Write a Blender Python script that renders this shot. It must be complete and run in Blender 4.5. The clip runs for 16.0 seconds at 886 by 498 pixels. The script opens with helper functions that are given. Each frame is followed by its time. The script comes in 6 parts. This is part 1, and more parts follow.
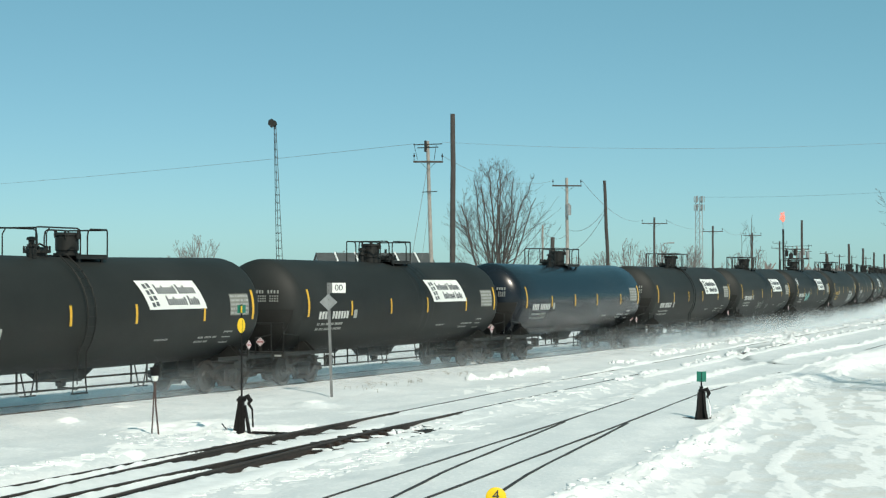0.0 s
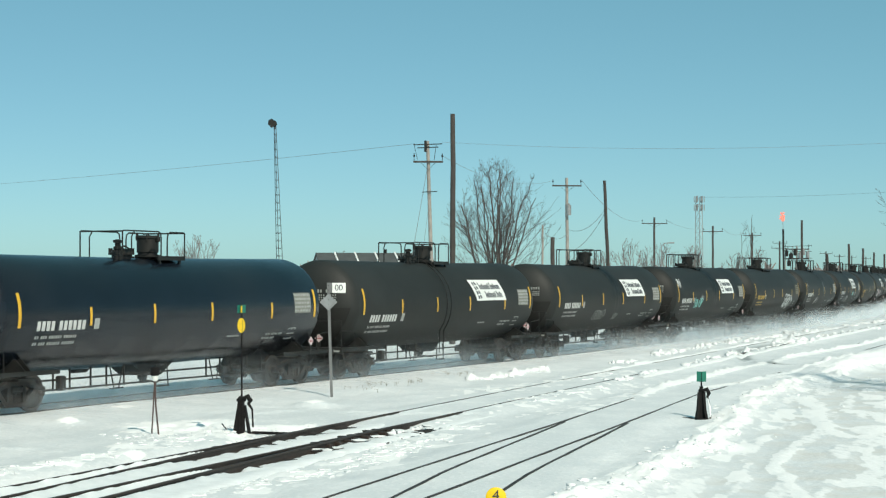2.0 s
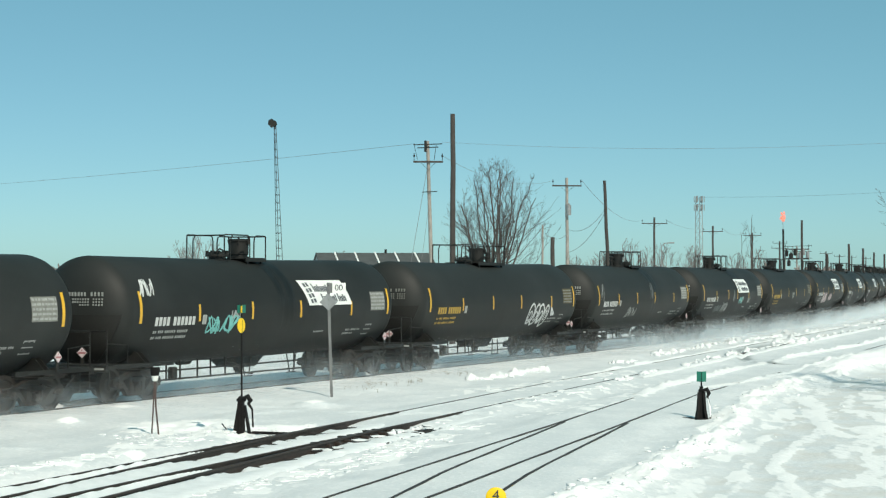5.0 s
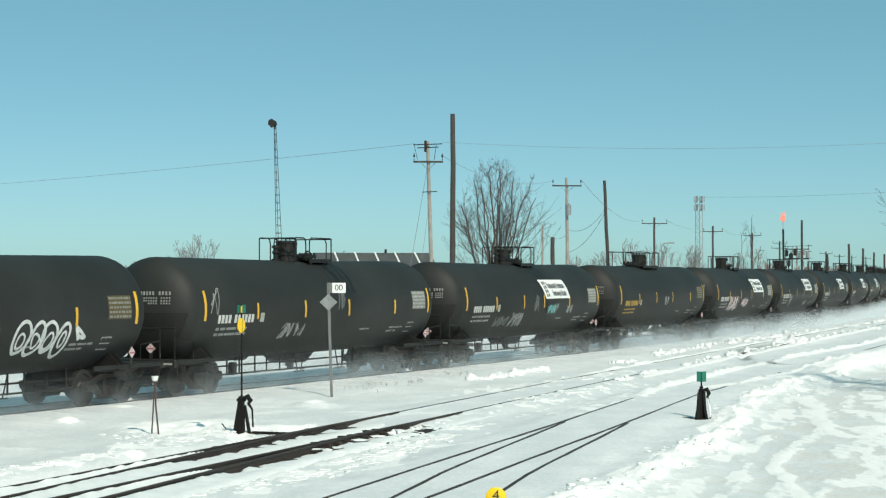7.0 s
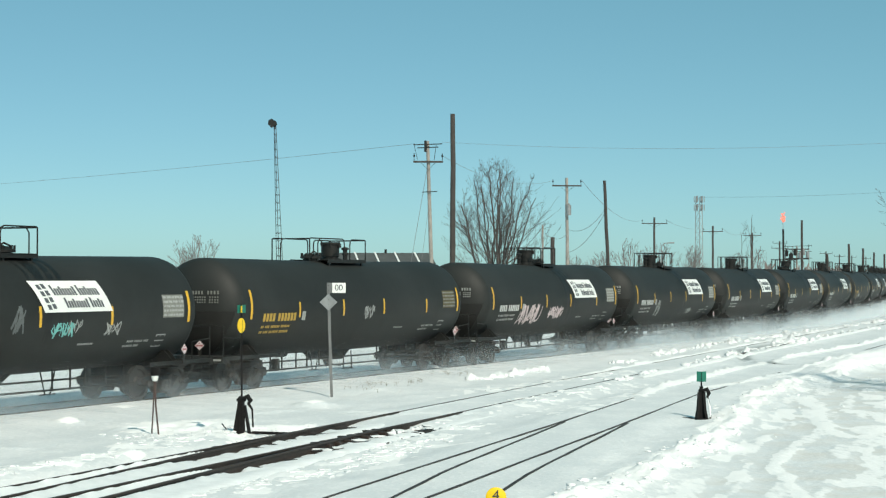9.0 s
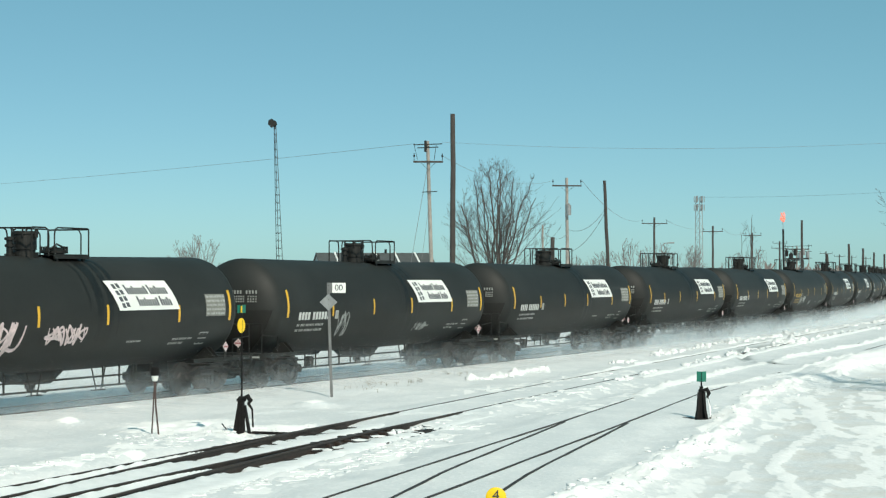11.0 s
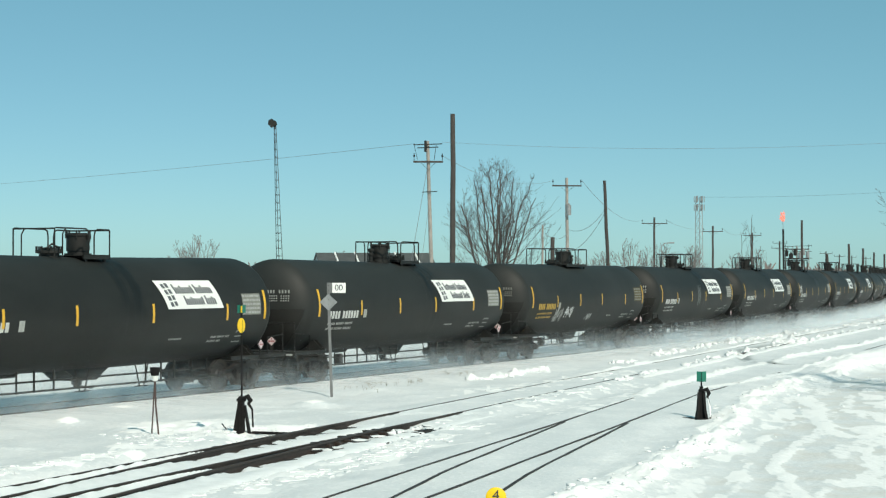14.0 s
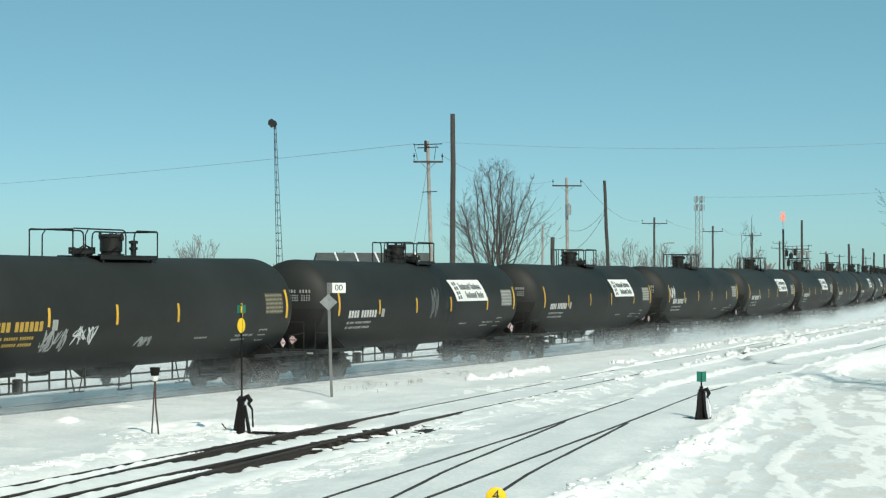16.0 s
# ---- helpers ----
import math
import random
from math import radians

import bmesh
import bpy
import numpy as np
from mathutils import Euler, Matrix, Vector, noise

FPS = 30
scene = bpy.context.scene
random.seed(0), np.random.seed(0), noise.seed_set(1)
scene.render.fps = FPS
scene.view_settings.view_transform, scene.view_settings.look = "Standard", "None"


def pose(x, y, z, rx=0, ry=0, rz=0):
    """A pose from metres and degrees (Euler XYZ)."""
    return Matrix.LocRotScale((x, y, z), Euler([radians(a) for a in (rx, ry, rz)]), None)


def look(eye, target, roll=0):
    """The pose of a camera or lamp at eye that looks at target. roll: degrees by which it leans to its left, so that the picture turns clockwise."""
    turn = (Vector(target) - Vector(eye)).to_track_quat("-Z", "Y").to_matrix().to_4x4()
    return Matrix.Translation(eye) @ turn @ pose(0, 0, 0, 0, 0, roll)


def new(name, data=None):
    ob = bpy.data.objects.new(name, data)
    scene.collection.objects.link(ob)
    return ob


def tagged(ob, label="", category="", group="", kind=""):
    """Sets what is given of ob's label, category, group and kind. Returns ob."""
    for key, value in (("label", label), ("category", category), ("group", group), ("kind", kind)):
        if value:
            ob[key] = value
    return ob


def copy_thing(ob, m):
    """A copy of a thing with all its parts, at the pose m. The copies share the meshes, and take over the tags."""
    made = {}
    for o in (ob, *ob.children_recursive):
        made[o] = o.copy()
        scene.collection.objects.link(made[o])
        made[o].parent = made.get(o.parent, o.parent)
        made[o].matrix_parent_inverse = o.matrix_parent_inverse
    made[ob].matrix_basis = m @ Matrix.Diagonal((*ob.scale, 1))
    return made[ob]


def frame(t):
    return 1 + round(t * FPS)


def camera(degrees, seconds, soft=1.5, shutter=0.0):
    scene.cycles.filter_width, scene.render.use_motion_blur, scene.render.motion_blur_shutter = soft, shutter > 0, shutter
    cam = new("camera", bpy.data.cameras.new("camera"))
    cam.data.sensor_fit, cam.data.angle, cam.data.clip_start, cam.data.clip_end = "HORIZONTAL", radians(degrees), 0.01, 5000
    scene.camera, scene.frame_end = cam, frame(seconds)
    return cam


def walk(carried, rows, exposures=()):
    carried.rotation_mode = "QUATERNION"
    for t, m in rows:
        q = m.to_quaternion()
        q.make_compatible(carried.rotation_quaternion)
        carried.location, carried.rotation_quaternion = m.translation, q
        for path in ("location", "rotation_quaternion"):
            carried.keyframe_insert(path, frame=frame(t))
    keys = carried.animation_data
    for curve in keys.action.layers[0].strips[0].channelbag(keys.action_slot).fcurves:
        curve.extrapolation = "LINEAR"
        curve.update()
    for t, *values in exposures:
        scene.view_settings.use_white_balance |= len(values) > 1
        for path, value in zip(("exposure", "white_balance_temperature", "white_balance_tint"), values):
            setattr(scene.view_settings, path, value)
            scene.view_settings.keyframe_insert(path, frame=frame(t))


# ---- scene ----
# ---- camera ----
cam = camera(27.36, 16.0, soft=1.25)
EYE = (0.0, 0.0, 3.34)
AIM = look(EYE, (0.0, 100.0, 3.34 + 100 * 0.01597))
walk(cam, [(0.0, AIM), (16.0, AIM)], exposures=[(0.0, 0.0, 6900, 7), (16.0, 0.0, 6900, 7)])

# ---- sky and sun ----
SUN_UP, SUN_TURN = radians(42), radians(153)
sky_world = bpy.data.worlds.new("sky")
scene.world = sky_world
sky_world.use_nodes = True
nt = sky_world.node_tree
sky = nt.nodes.new("ShaderNodeTexSky")
sky.sky_type, sky.sun_disc = "NISHITA", False
sky.sun_elevation, sky.sun_rotation = SUN_UP, SUN_TURN
sky.air_density, sky.dust_density, sky.ozone_density = 0.5, 0.5, 6.0
nt.nodes["Background"].inputs[1].default_value = 0.0972
tint = nt.nodes.new("ShaderNodeVectorMath")
tint.operation = "MULTIPLY_ADD"
tint.inputs[1].default_value = (0.965, 0.955, 0.765)
tint.inputs[2].default_value = (0.46, 1.82, 1.95)  # thin haze over the whole sky
nt.links.new(sky.outputs[0], tint.inputs[0])
nt.links.new(tint.outputs[0], nt.nodes["Background"].inputs[0])
sun = new("sun", bpy.data.lights.new("sun", "SUN"))
sun.data.energy, sun.data.angle, sun.data.color = 4.0, radians(0.6), (0.955, 0.90, 0.815)
TO_SUN = Vector((math.sin(SUN_TURN) * math.cos(SUN_UP), math.cos(SUN_TURN) * math.cos(SUN_UP), math.sin(SUN_UP)))
sun.matrix_world = look(TO_SUN * 200, (0, 0, 0))


# ---- materials ----
def material(name, colour, rough=0.6, metal=0.0, vary=0.25, grain=6.0, bump=0.2, fine=60.0, per_object=0.0, dirt=None, dirt_amount=0.0,
             emit=None, spec=0.5, coord="Object"):
    m = bpy.data.materials.new(name)
    m.use_nodes = True
    t = m.node_tree
    bs = t.nodes["Principled BSDF"]
    bs.inputs["Roughness"].default_value = rough
    bs.inputs["Metallic"].default_value = metal
    bs.inputs["Specular IOR Level"].default_value = spec
    tc = t.nodes.new("ShaderNodeTexCoord")
    n1 = t.nodes.new("ShaderNodeTexNoise")
    n1.inputs["Scale"].default_value, n1.inputs["Detail"].default_value = grain, 4
    n2 = t.nodes.new("ShaderNodeTexNoise")
    n2.inputs["Scale"].default_value, n2.inputs["Detail"].default_value = fine, 3
    t.links.new(tc.outputs[coord], n1.inputs["Vector"])
    t.links.new(tc.outputs[coord], n2.inputs["Vector"])
    add = t.nodes.new("ShaderNodeMath")
    add.operation = "MULTIPLY_ADD"
    t.links.new(n2.outputs[0], add.inputs[0])
    add.inputs[1].default_value = 0.4
    t.links.new(n1.outputs[0], add.inputs[2])
    last = add.outputs[0]
    if per_object:
        info = t.nodes.new("ShaderNodeObjectInfo")
        a2 = t.nodes.new("ShaderNodeMath")
        a2.operation = "MULTIPLY_ADD"
        t.links.new(info.outputs["Random"], a2.inputs[0])
        a2.inputs[1].default_value = per_object
        t.links.new(last, a2.inputs[2])
        last = a2.outputs[0]
    ramp = t.nodes.new("ShaderNodeMapRange")
    ramp.inputs[1].default_value, ramp.inputs[2].default_value = 0.4, 1.0 + per_object
    ramp.inputs[3].default_value, ramp.inputs[4].default_value = 1 - vary, 1 + vary
    t.links.new(last, ramp.inputs[0])
    mul = t.nodes.new("ShaderNodeVectorMath")
    mul.operation = "SCALE"
    mul.inputs[0].default_value = colour
    t.links.new(ramp.outputs[0], mul.inputs["Scale"])
    out = mul.outputs[0]
    if dirt:
        n3 = t.nodes.new("ShaderNodeTexNoise")
        n3.inputs["Scale"].default_value, n3.inputs["Detail"].default_value = grain * 0.35, 6
        t.links.new(tc.outputs[coord], n3.inputs["Vector"])
        r3 = t.nodes.new("ShaderNodeMapRange")
        r3.inputs[1].default_value, r3.inputs[2].default_value = 0.45, 0.75
        r3.inputs[3].default_value, r3.inputs[4].default_value = 0.0, dirt_amount
        t.links.new(n3.outputs[0], r3.inputs[0])
        mx = t.nodes.new("ShaderNodeMix")
        mx.data_type = "RGBA"
        t.links.new(r3.outputs[0], mx.inputs["Factor"])
        t.links.new(out, mx.inputs["A"])
        mx.inputs["B"].default_value = (*dirt, 1)
        out = mx.outputs["Result"]
    t.links.new(out, bs.inputs["Base Color"])
    if bump:
        b = t.nodes.new("ShaderNodeBump")
        b.inputs["Strength"].default_value, b.inputs["Distance"].default_value = bump, 0.02
        t.links.new(last, b.inputs["Height"])
        t.links.new(b.outputs[0], bs.inputs["Normal"])
    if emit:
        bs.inputs["Emission Color"].default_value = (*emit[:3], 1)
        bs.inputs["Emission Strength"].default_value = emit[3]
    return m


TANK_BLACK = material("black_tank_paint", (0.0176, 0.0191, 0.0178), 0.6, vary=0.3, grain=0.7, fine=5, bump=0.03, per_object=0.5,
                      dirt=(0.044, 0.048, 0.047), dirt_amount=0.5, spec=0.27)
TANK_BLUE = material("glossy_navy_tank_paint", (0.0055, 0.009, 0.0145), 0.25, spec=0.4, vary=0.25, grain=0.7, fine=5, bump=0.02,
                     dirt=(0.04, 0.042, 0.042), dirt_amount=0.25)
SHIELD_PAINT = material("grimy_black_shield_paint", (0.0125, 0.013, 0.012), 0.7, vary=0.35, grain=1.2, fine=9, bump=0.05, dirt=(0.034, 0.034, 0.032), dirt_amount=0.4, spec=0.22)
IRON = material("grimy_black_steel", (0.010, 0.0105, 0.0095), 0.6, vary=0.4, grain=3, bump=0.25, dirt=(0.03, 0.028, 0.024), dirt_amount=0.45, spec=0.35)
TRUCK_IRON = material("rusty_cast_steel", (0.016, 0.0135, 0.012), 0.8, vary=0.4, grain=4, bump=0.3, dirt=(0.042, 0.035, 0.031), dirt_amount=0.4, spec=0.3)
SPILL = material("dark_oily_spill", (0.0095, 0.0105, 0.0100), 0.5, vary=0.3, grain=3, fine=20, bump=0.02, spec=0.3)
WHEEL_STEEL = material("worn_wheel_steel", (0.028, 0.024, 0.021), 0.55, metal=0.3, vary=0.3, grain=3)
WHITE_PAINT = material("white_vinyl", (0.80, 0.81, 0.78), 0.45, vary=0.06, grain=3, bump=0.03)
SPRAY_DIM = material("dull_white_spray_paint", (0.30, 0.31, 0.30), 0.6, vary=0.3, grain=8, bump=0.0)
STENCIL_WHITE = material("white_stencil_paint", (0.52, 0.53, 0.51), 0.6, vary=0.2, grain=9, bump=0.0)
STENCIL_GREY = material("faded_stencil_paint", (0.33, 0.34, 0.32), 0.6, vary=0.3, grain=9, bump=0.0)
PANEL_GROUND = material("dull_panel_paint", (0.20, 0.20, 0.18), 0.6, vary=0.3, grain=9, bump=0.0)
PANEL_YELLOW = material("dull_yellow_panel_paint", (0.085, 0.066, 0.022), 0.6, vary=0.3, grain=9, bump=0.0)
STENCIL_YELLOW = material("yellow_stencil_paint", (0.44, 0.28, 0.045), 0.6, vary=0.2, grain=9, bump=0.0)
REFLECT_YELLOW = material("yellow_reflective_tape", (0.66, 0.38, 0.03), 0.45, vary=0.15, grain=9, bump=0.0)
PRINT_BLACK = material("black_print", (0.03, 0.035, 0.045), 0.5, vary=0.1, grain=9, bump=0.0)
BANNER_INK = material("dark_grey_banner_ink", (0.085, 0.09, 0.10), 0.5, vary=0.1, grain=9, bump=0.0)
PLACARD_WHITE = material("dusty_white_placard", (0.58, 0.49, 0.50), 0.6, vary=0.15, grain=9, bump=0.0)
PLACARD_RED = material("red_placard_print", (0.33, 0.13, 0.14), 0.6, vary=0.15, grain=9, bump=0.0)
SPRAY_WHITE = material("white_spray_paint", (0.55, 0.57, 0.56), 0.6, vary=0.3, grain=8, bump=0.0)
SPRAY_TEAL = material("teal_spray_paint", (0.16, 0.45, 0.42), 0.6, vary=0.3, grain=8, bump=0.0)
SPRAY_PINK = material("pale_pink_spray_paint", (0.58, 0.47, 0.47), 0.6, vary=0.3, grain=8, bump=0.0)
SPRAY_GREY = material("faint_grey_spray_paint", (0.11, 0.12, 0.12), 0.6, vary=0.3, grain=8, bump=0.0)
RAIL_STEEL = material("brown_rail_steel", (0.038, 0.027, 0.022), 0.6, metal=0.1, vary=0.3, grain=5, bump=0.2)
TIE_WOOD = material("creosoted_tie_wood", (0.026, 0.022, 0.020), 0.85, vary=0.4, grain=5, bump=0.5, per_object=0.4)
POLE_WOOD = material("weathered_pole_wood", (0.050, 0.043, 0.039), 0.85, vary=0.35, grain=2.5, bump=0.4, per_object=0.4)
POLE_GREY = material("silvered_pole_wood", (0.30, 0.275, 0.25), 0.85, vary=0.25, grain=2.5, bump=0.4)
BARK = material("grey_brown_bark", (0.085, 0.076, 0.070), 0.9, vary=0.35, grain=3, bump=0.3)
# bark for far trees, with the paling of distance haze put into its colour
HAZED_TWIGS = material("hazed_distant_twigs", (0.20, 0.18, 0.17), 0.95, vary=0.3, grain=0.4, bump=0.0)
GALVANISED = material("galvanised_steel", (0.30, 0.31, 0.31), 0.5, metal=0.5, vary=0.2, grain=5, bump=0.1)
SIGN_GREY = material("grey_sign_post_steel", (0.17, 0.175, 0.175), 0.6, metal=0.2, vary=0.2, grain=5)
TARGET_GREEN = material("green_target_enamel", (0.008, 0.145, 0.10), 0.5, vary=0.12, grain=8, bump=0.05)
TARGET_YELLOW = material("yellow_target_enamel", (0.86, 0.56, 0.01), 0.4, vary=0.12, grain=8, bump=0.05)
ROOF_GREY = material("grey_corrugated_roof", (0.075, 0.08, 0.08), 0.7, vary=0.25, grain=1.5, bump=0.2)
WALL_GREY = material("grey_shed_cladding", (0.3, 0.3, 0.29), 0.7, vary=0.15, grain=1.5, bump=0.2)
FLAME = material("orange_gas_flame", (0.6, 0.12, 0.08), 0.9, vary=0.1, bump=0.0, emit=(1.0, 0.30, 0.22, 0.85))
SNOW_CLOD = material("broken_snow", (0.77, 0.79, 0.795), 0.7, vary=0.04, grain=6, fine=40, bump=0.4)
WIRE = material("weathered_overhead_wire", (0.16, 0.17, 0.18), 0.6, vary=0.1, bump=0.0)
DRY_GRASS = material("dry_weed_stalks", (0.30, 0.26, 0.21), 0.9, vary=0.3, grain=5, bump=0.0)


# ---- mesh building ----
class Shape:
    """Gathers vertices and faces of one mesh."""

    def __init__(self):
        self.v, self.f = [], []

    def put(self, verts, faces):
        k = len(self.v)
        self.v.extend(tuple(p) for p in verts)
        self.f.extend(tuple(i + k for i in f) for f in faces)
        return self

    def box(self, x0, x1, y0, y1, z0, z1, bev=0.0):
        if bev:
            b = min(bev, (x1 - x0) / 3, (y1 - y0) / 3, (z1 - z0) / 3)
            ring = [(x0 + b, y0), (x1 - b, y0), (x1, y0 + b), (x1, y1 - b), (x1 - b, y1), (x0 + b, y1), (x0, y1 - b), (x0, y0 + b)]
            cx, cy = (x0 + x1) / 2, (y0 + y1) / 2
            def inset(z, s):
                return [(x - math.copysign(s, x - cx), y - math.copysign(s, y - cy), z) for x, y in ring]
            vs = inset(z0, b) + inset(z0 + b, 0) + inset(z1 - b, 0) + inset(z1, b)
            fs = [tuple(range(7, -1, -1)), tuple(range(24, 32))]
            for r in range(3):
                fs += [(r * 8 + i, r * 8 + (i + 1) % 8, r * 8 + 8 + (i + 1) % 8, r * 8 + 8 + i) for i in range(8)]
            return self.put(vs, fs)
        vs = [(x, y, z) for z in (z0, z1) for x, y in ((x0, y0), (x1, y0), (x1, y1), (x0, y1))]
        return self.put(vs, [(3, 2, 1, 0), (4, 5, 6, 7), (0, 1, 5, 4), (1, 2, 6, 5), (2, 3, 7, 6), (3, 0, 4, 7)])

    def tube(self, pts, radius, seg=6, cap=True):
        pts = [Vector(p) for p in pts]
        rad = radius if isinstance(radius, (list, tuple)) else [radius] * len(pts)
        rows, n, side = [], len(pts), None
        for i, p in enumerate(pts):
            d = (pts[min(i + 1, n - 1)] - pts[max(i - 1, 0)]).normalized()
            if side is None:
                side = d.orthogonal().normalized()
            side = (side - d * side.dot(d))
            side = side.normalized() if side.length > 1e-6 else d.orthogonal().normalized()
            up = d.cross(side)
            rows.append([p + (side * math.cos(2 * math.pi * k / seg) + up * math.sin(2 * math.pi * k / seg)) * rad[i] for k in range(seg)])
        vs = [p for row in rows for p in row]
        fs = [(i * seg + k, i * seg + (k + 1) % seg, (i + 1) * seg + (k + 1) % seg, (i + 1) * seg + k) for i in range(n - 1) for k in range(seg)]
        if cap:
            fs += [tuple(range(seg - 1, -1, -1)), tuple(range((n - 1) * seg, n * seg))]
        return self.put(vs, fs)

    def spin(self, profile, seg=24, axis="x", at=(0, 0, 0)):
        """profile: (along, radius) pairs; turned round the axis."""
        vs, n = [], len(profile)
        for a, r in profile:
            for k in range(seg):
                c, s = math.cos(2 * math.pi * k / seg) * r, math.sin(2 * math.pi * k / seg) * r
                p = {"x": (a, c, s), "y": (s, a, c), "z": (c, s, a)}[axis]
                vs.append((p[0] + at[0], p[1] + at[1], p[2] + at[2]))
        fs = [(i * seg + k, i * seg + (k + 1) % seg, (i + 1) * seg + (k + 1) % seg, (i + 1) * seg + k) for i in range(n - 1) for k in range(seg)]
        fs = [f[::-1] for f in fs]
        fs += [tuple(range(seg)), tuple(range(n * seg - 1, (n - 1) * seg - 1, -1))]
        return self.put(vs, fs)

    def slab(self, outline, y0, y1):
        """An outline in x and z, given thickness along y."""
        n = len(outline)
        vs = [(x, y0, z) for x, z in outline] + [(x, y1, z) for x, z in outline]
        fs = [tuple(range(n)), tuple(range(2 * n - 1, n - 1, -1))] + [(i, i + n, (i + 1) % n + n, (i + 1) % n) for i in range(n)]
        return self.put(vs, fs)

    def mesh(self, name, mat, smooth=None):
        me = bpy.data.meshes.new(name)
        me.from_pydata(self.v, [], self.f)
        me.materials.append(mat)
        if smooth is not None:
            bm = bmesh.new()
            bm.from_mesh(me)
            bmesh.ops.recalc_face_normals(bm, faces=bm.faces)
            for f in bm.faces:
                f.smooth = True
            for e in bm.edges:
                e.smooth = len(e.link_faces) == 2 and e.calc_face_angle(0) < radians(smooth)
            bm.to_mesh(me)
            bm.free()
        me.update()
        return me


def part(name, shape, mat, parent=None, label="", smooth=35, at=None):
    """One mesh object under a thing or a part; shape may be a finished mesh, to share it."""
    me = shape if isinstance(shape, bpy.types.Mesh) else shape.mesh(name, mat, smooth)
    ob = new(name, me)
    ob.parent = parent
    if at is not None:
        ob.matrix_basis = at
    return tagged(ob, label)


def thing(name, label, category, group="", at=None, kind=""):
    """An empty at the base of a thing, for its parts."""
    ob = new(name)
    ob.empty_display_size = 0.2
    if at is not None:
        ob.matrix_basis = at
    return tagged(ob, label, category, group, kind)


# ---- the plan: main line, yard tracks ----
LEAD, BEND_AT, BEND, BEND_END = radians(24.99), 9.9, 0.0012, 155.0
START = (-6.31, 56.21)


def main_line(u):
    """Centre of the main track u metres along it: x, y and the heading to the right of +y."""
    w, v, over = min(u, BEND_AT), min(max(u - BEND_AT, 0), BEND_END - BEND_AT), max(u - BEND_END, 0)
    a = LEAD - BEND * v
    x = START[0] + w * math.sin(LEAD) + (math.cos(a) - math.cos(LEAD)) / BEND + over * math.sin(a)
    y = START[1] + w * math.cos(LEAD) - (math.sin(a) - math.sin(LEAD)) / BEND + over * math.cos(a)
    return x, y, a


def smoothstep(a, b, x):
    t = np.clip((x - a) / (b - a), 0, 1)
    return t * t * (3 - 2 * t)


rng = np.random.default_rng(4)
LATTICE = rng.random((257, 257))


def value_noise(x, y, size):
    """Smooth noise from 0 to 1 with lumps of that size."""
    x, y = np.asarray(x) / size + 71.3, np.asarray(y) / size + 33.7
    i, j = np.floor(x).astype(int), np.floor(y).astype(int)
    u, v = x - i, y - j
    u, v = u * u * (3 - 2 * u), v * v * (3 - 2 * v)
    i, j = i % 256, j % 256
    return (LATTICE[i, j] * (1 - u) + LATTICE[i + 1, j] * u) * (1 - v) + (LATTICE[i, j + 1] * (1 - u) + LATTICE[i + 1, j + 1] * u) * v


# rails of the yard tracks, as lines through plan points, each with the height of its head
def offset_line(points, d):
    """The line moved d metres to its right."""
    out = []
    for i, (x, y) in enumerate(points):
        x0, y0 = points[max(i - 1, 0)]
        x1, y1 = points[min(i + 1, len(points) - 1)]
        n = math.hypot(x1 - x0, y1 - y0)
        out.append((x + d * (y1 - y0) / n, y - d * (x1 - x0) / n))
    return out


HALF = 0.7525
TRACK_A = [(-11.43, 15.0), (-8.05, 24.5), (-6.62, 28.5), (-4.15, 35.3), (-0.48, 45.6), (5.5, 62.5), (13.2, 83.5), (28.5, 125.0), (65.0, 225.0)]
TRACK_A_SIDE = [(-10.35, 15.0), (-7.2, 24.5), (-5.92, 28.4), (-3.97, 35.0), (-2.66, 39.3), (-1.95, 41.4)]
TRACK_B = [(-5.5, 14.0), (-0.85, 28.8), (0.72, 33.9), (1.65, 36.9), (3.25, 42.0), (6.9, 54.0), (12.9, 69.7), (21.9, 93.3), (37.0, 134.0), (70.0, 225.0)]
TRACK_B_SIDE = [(-3.4, 14.9), (-0.09, 27.9), (0.73, 31.76), (1.14, 33.4), (3.6, 42.9)]
ROAD_EDGE = [(-2.4, 15.0), (2.14, 28.1), (3.98, 32.4), (6.29, 40.9), (7.9, 48.0), (10.9, 58.3), (18.0, 74.0), (29.0, 98.0), (60.0, 170.0)]


def gap_to(points, x, y):
    """Distance of plan points from a line, signed: positive to its right; and how far along its y they lie."""
    best = np.full(np.shape(x), 1e9)
    for (x0, y0), (x1, y1) in zip(points, points[1:]):
        dx, dy = x1 - x0, y1 - y0
        n2 = dx * dx + dy * dy
        t = np.clip(((x - x0) * dx + (y - y0) * dy) / n2, 0, 1)
        ex, ey = x - x0 - t * dx, y - y0 - t * dy
        d = np.hypot(ex, ey) * np.where(ex * dy - ey * dx > 0, 1, -1)
        best = np.where(np.abs(d) < np.abs(best), d, best)
    return best


MAIN_POINTS = [main_line(u)[:2] for u in (-70, -30, 0, 10, 30, 50, 70, 90, 110, 130, 155, 400)]


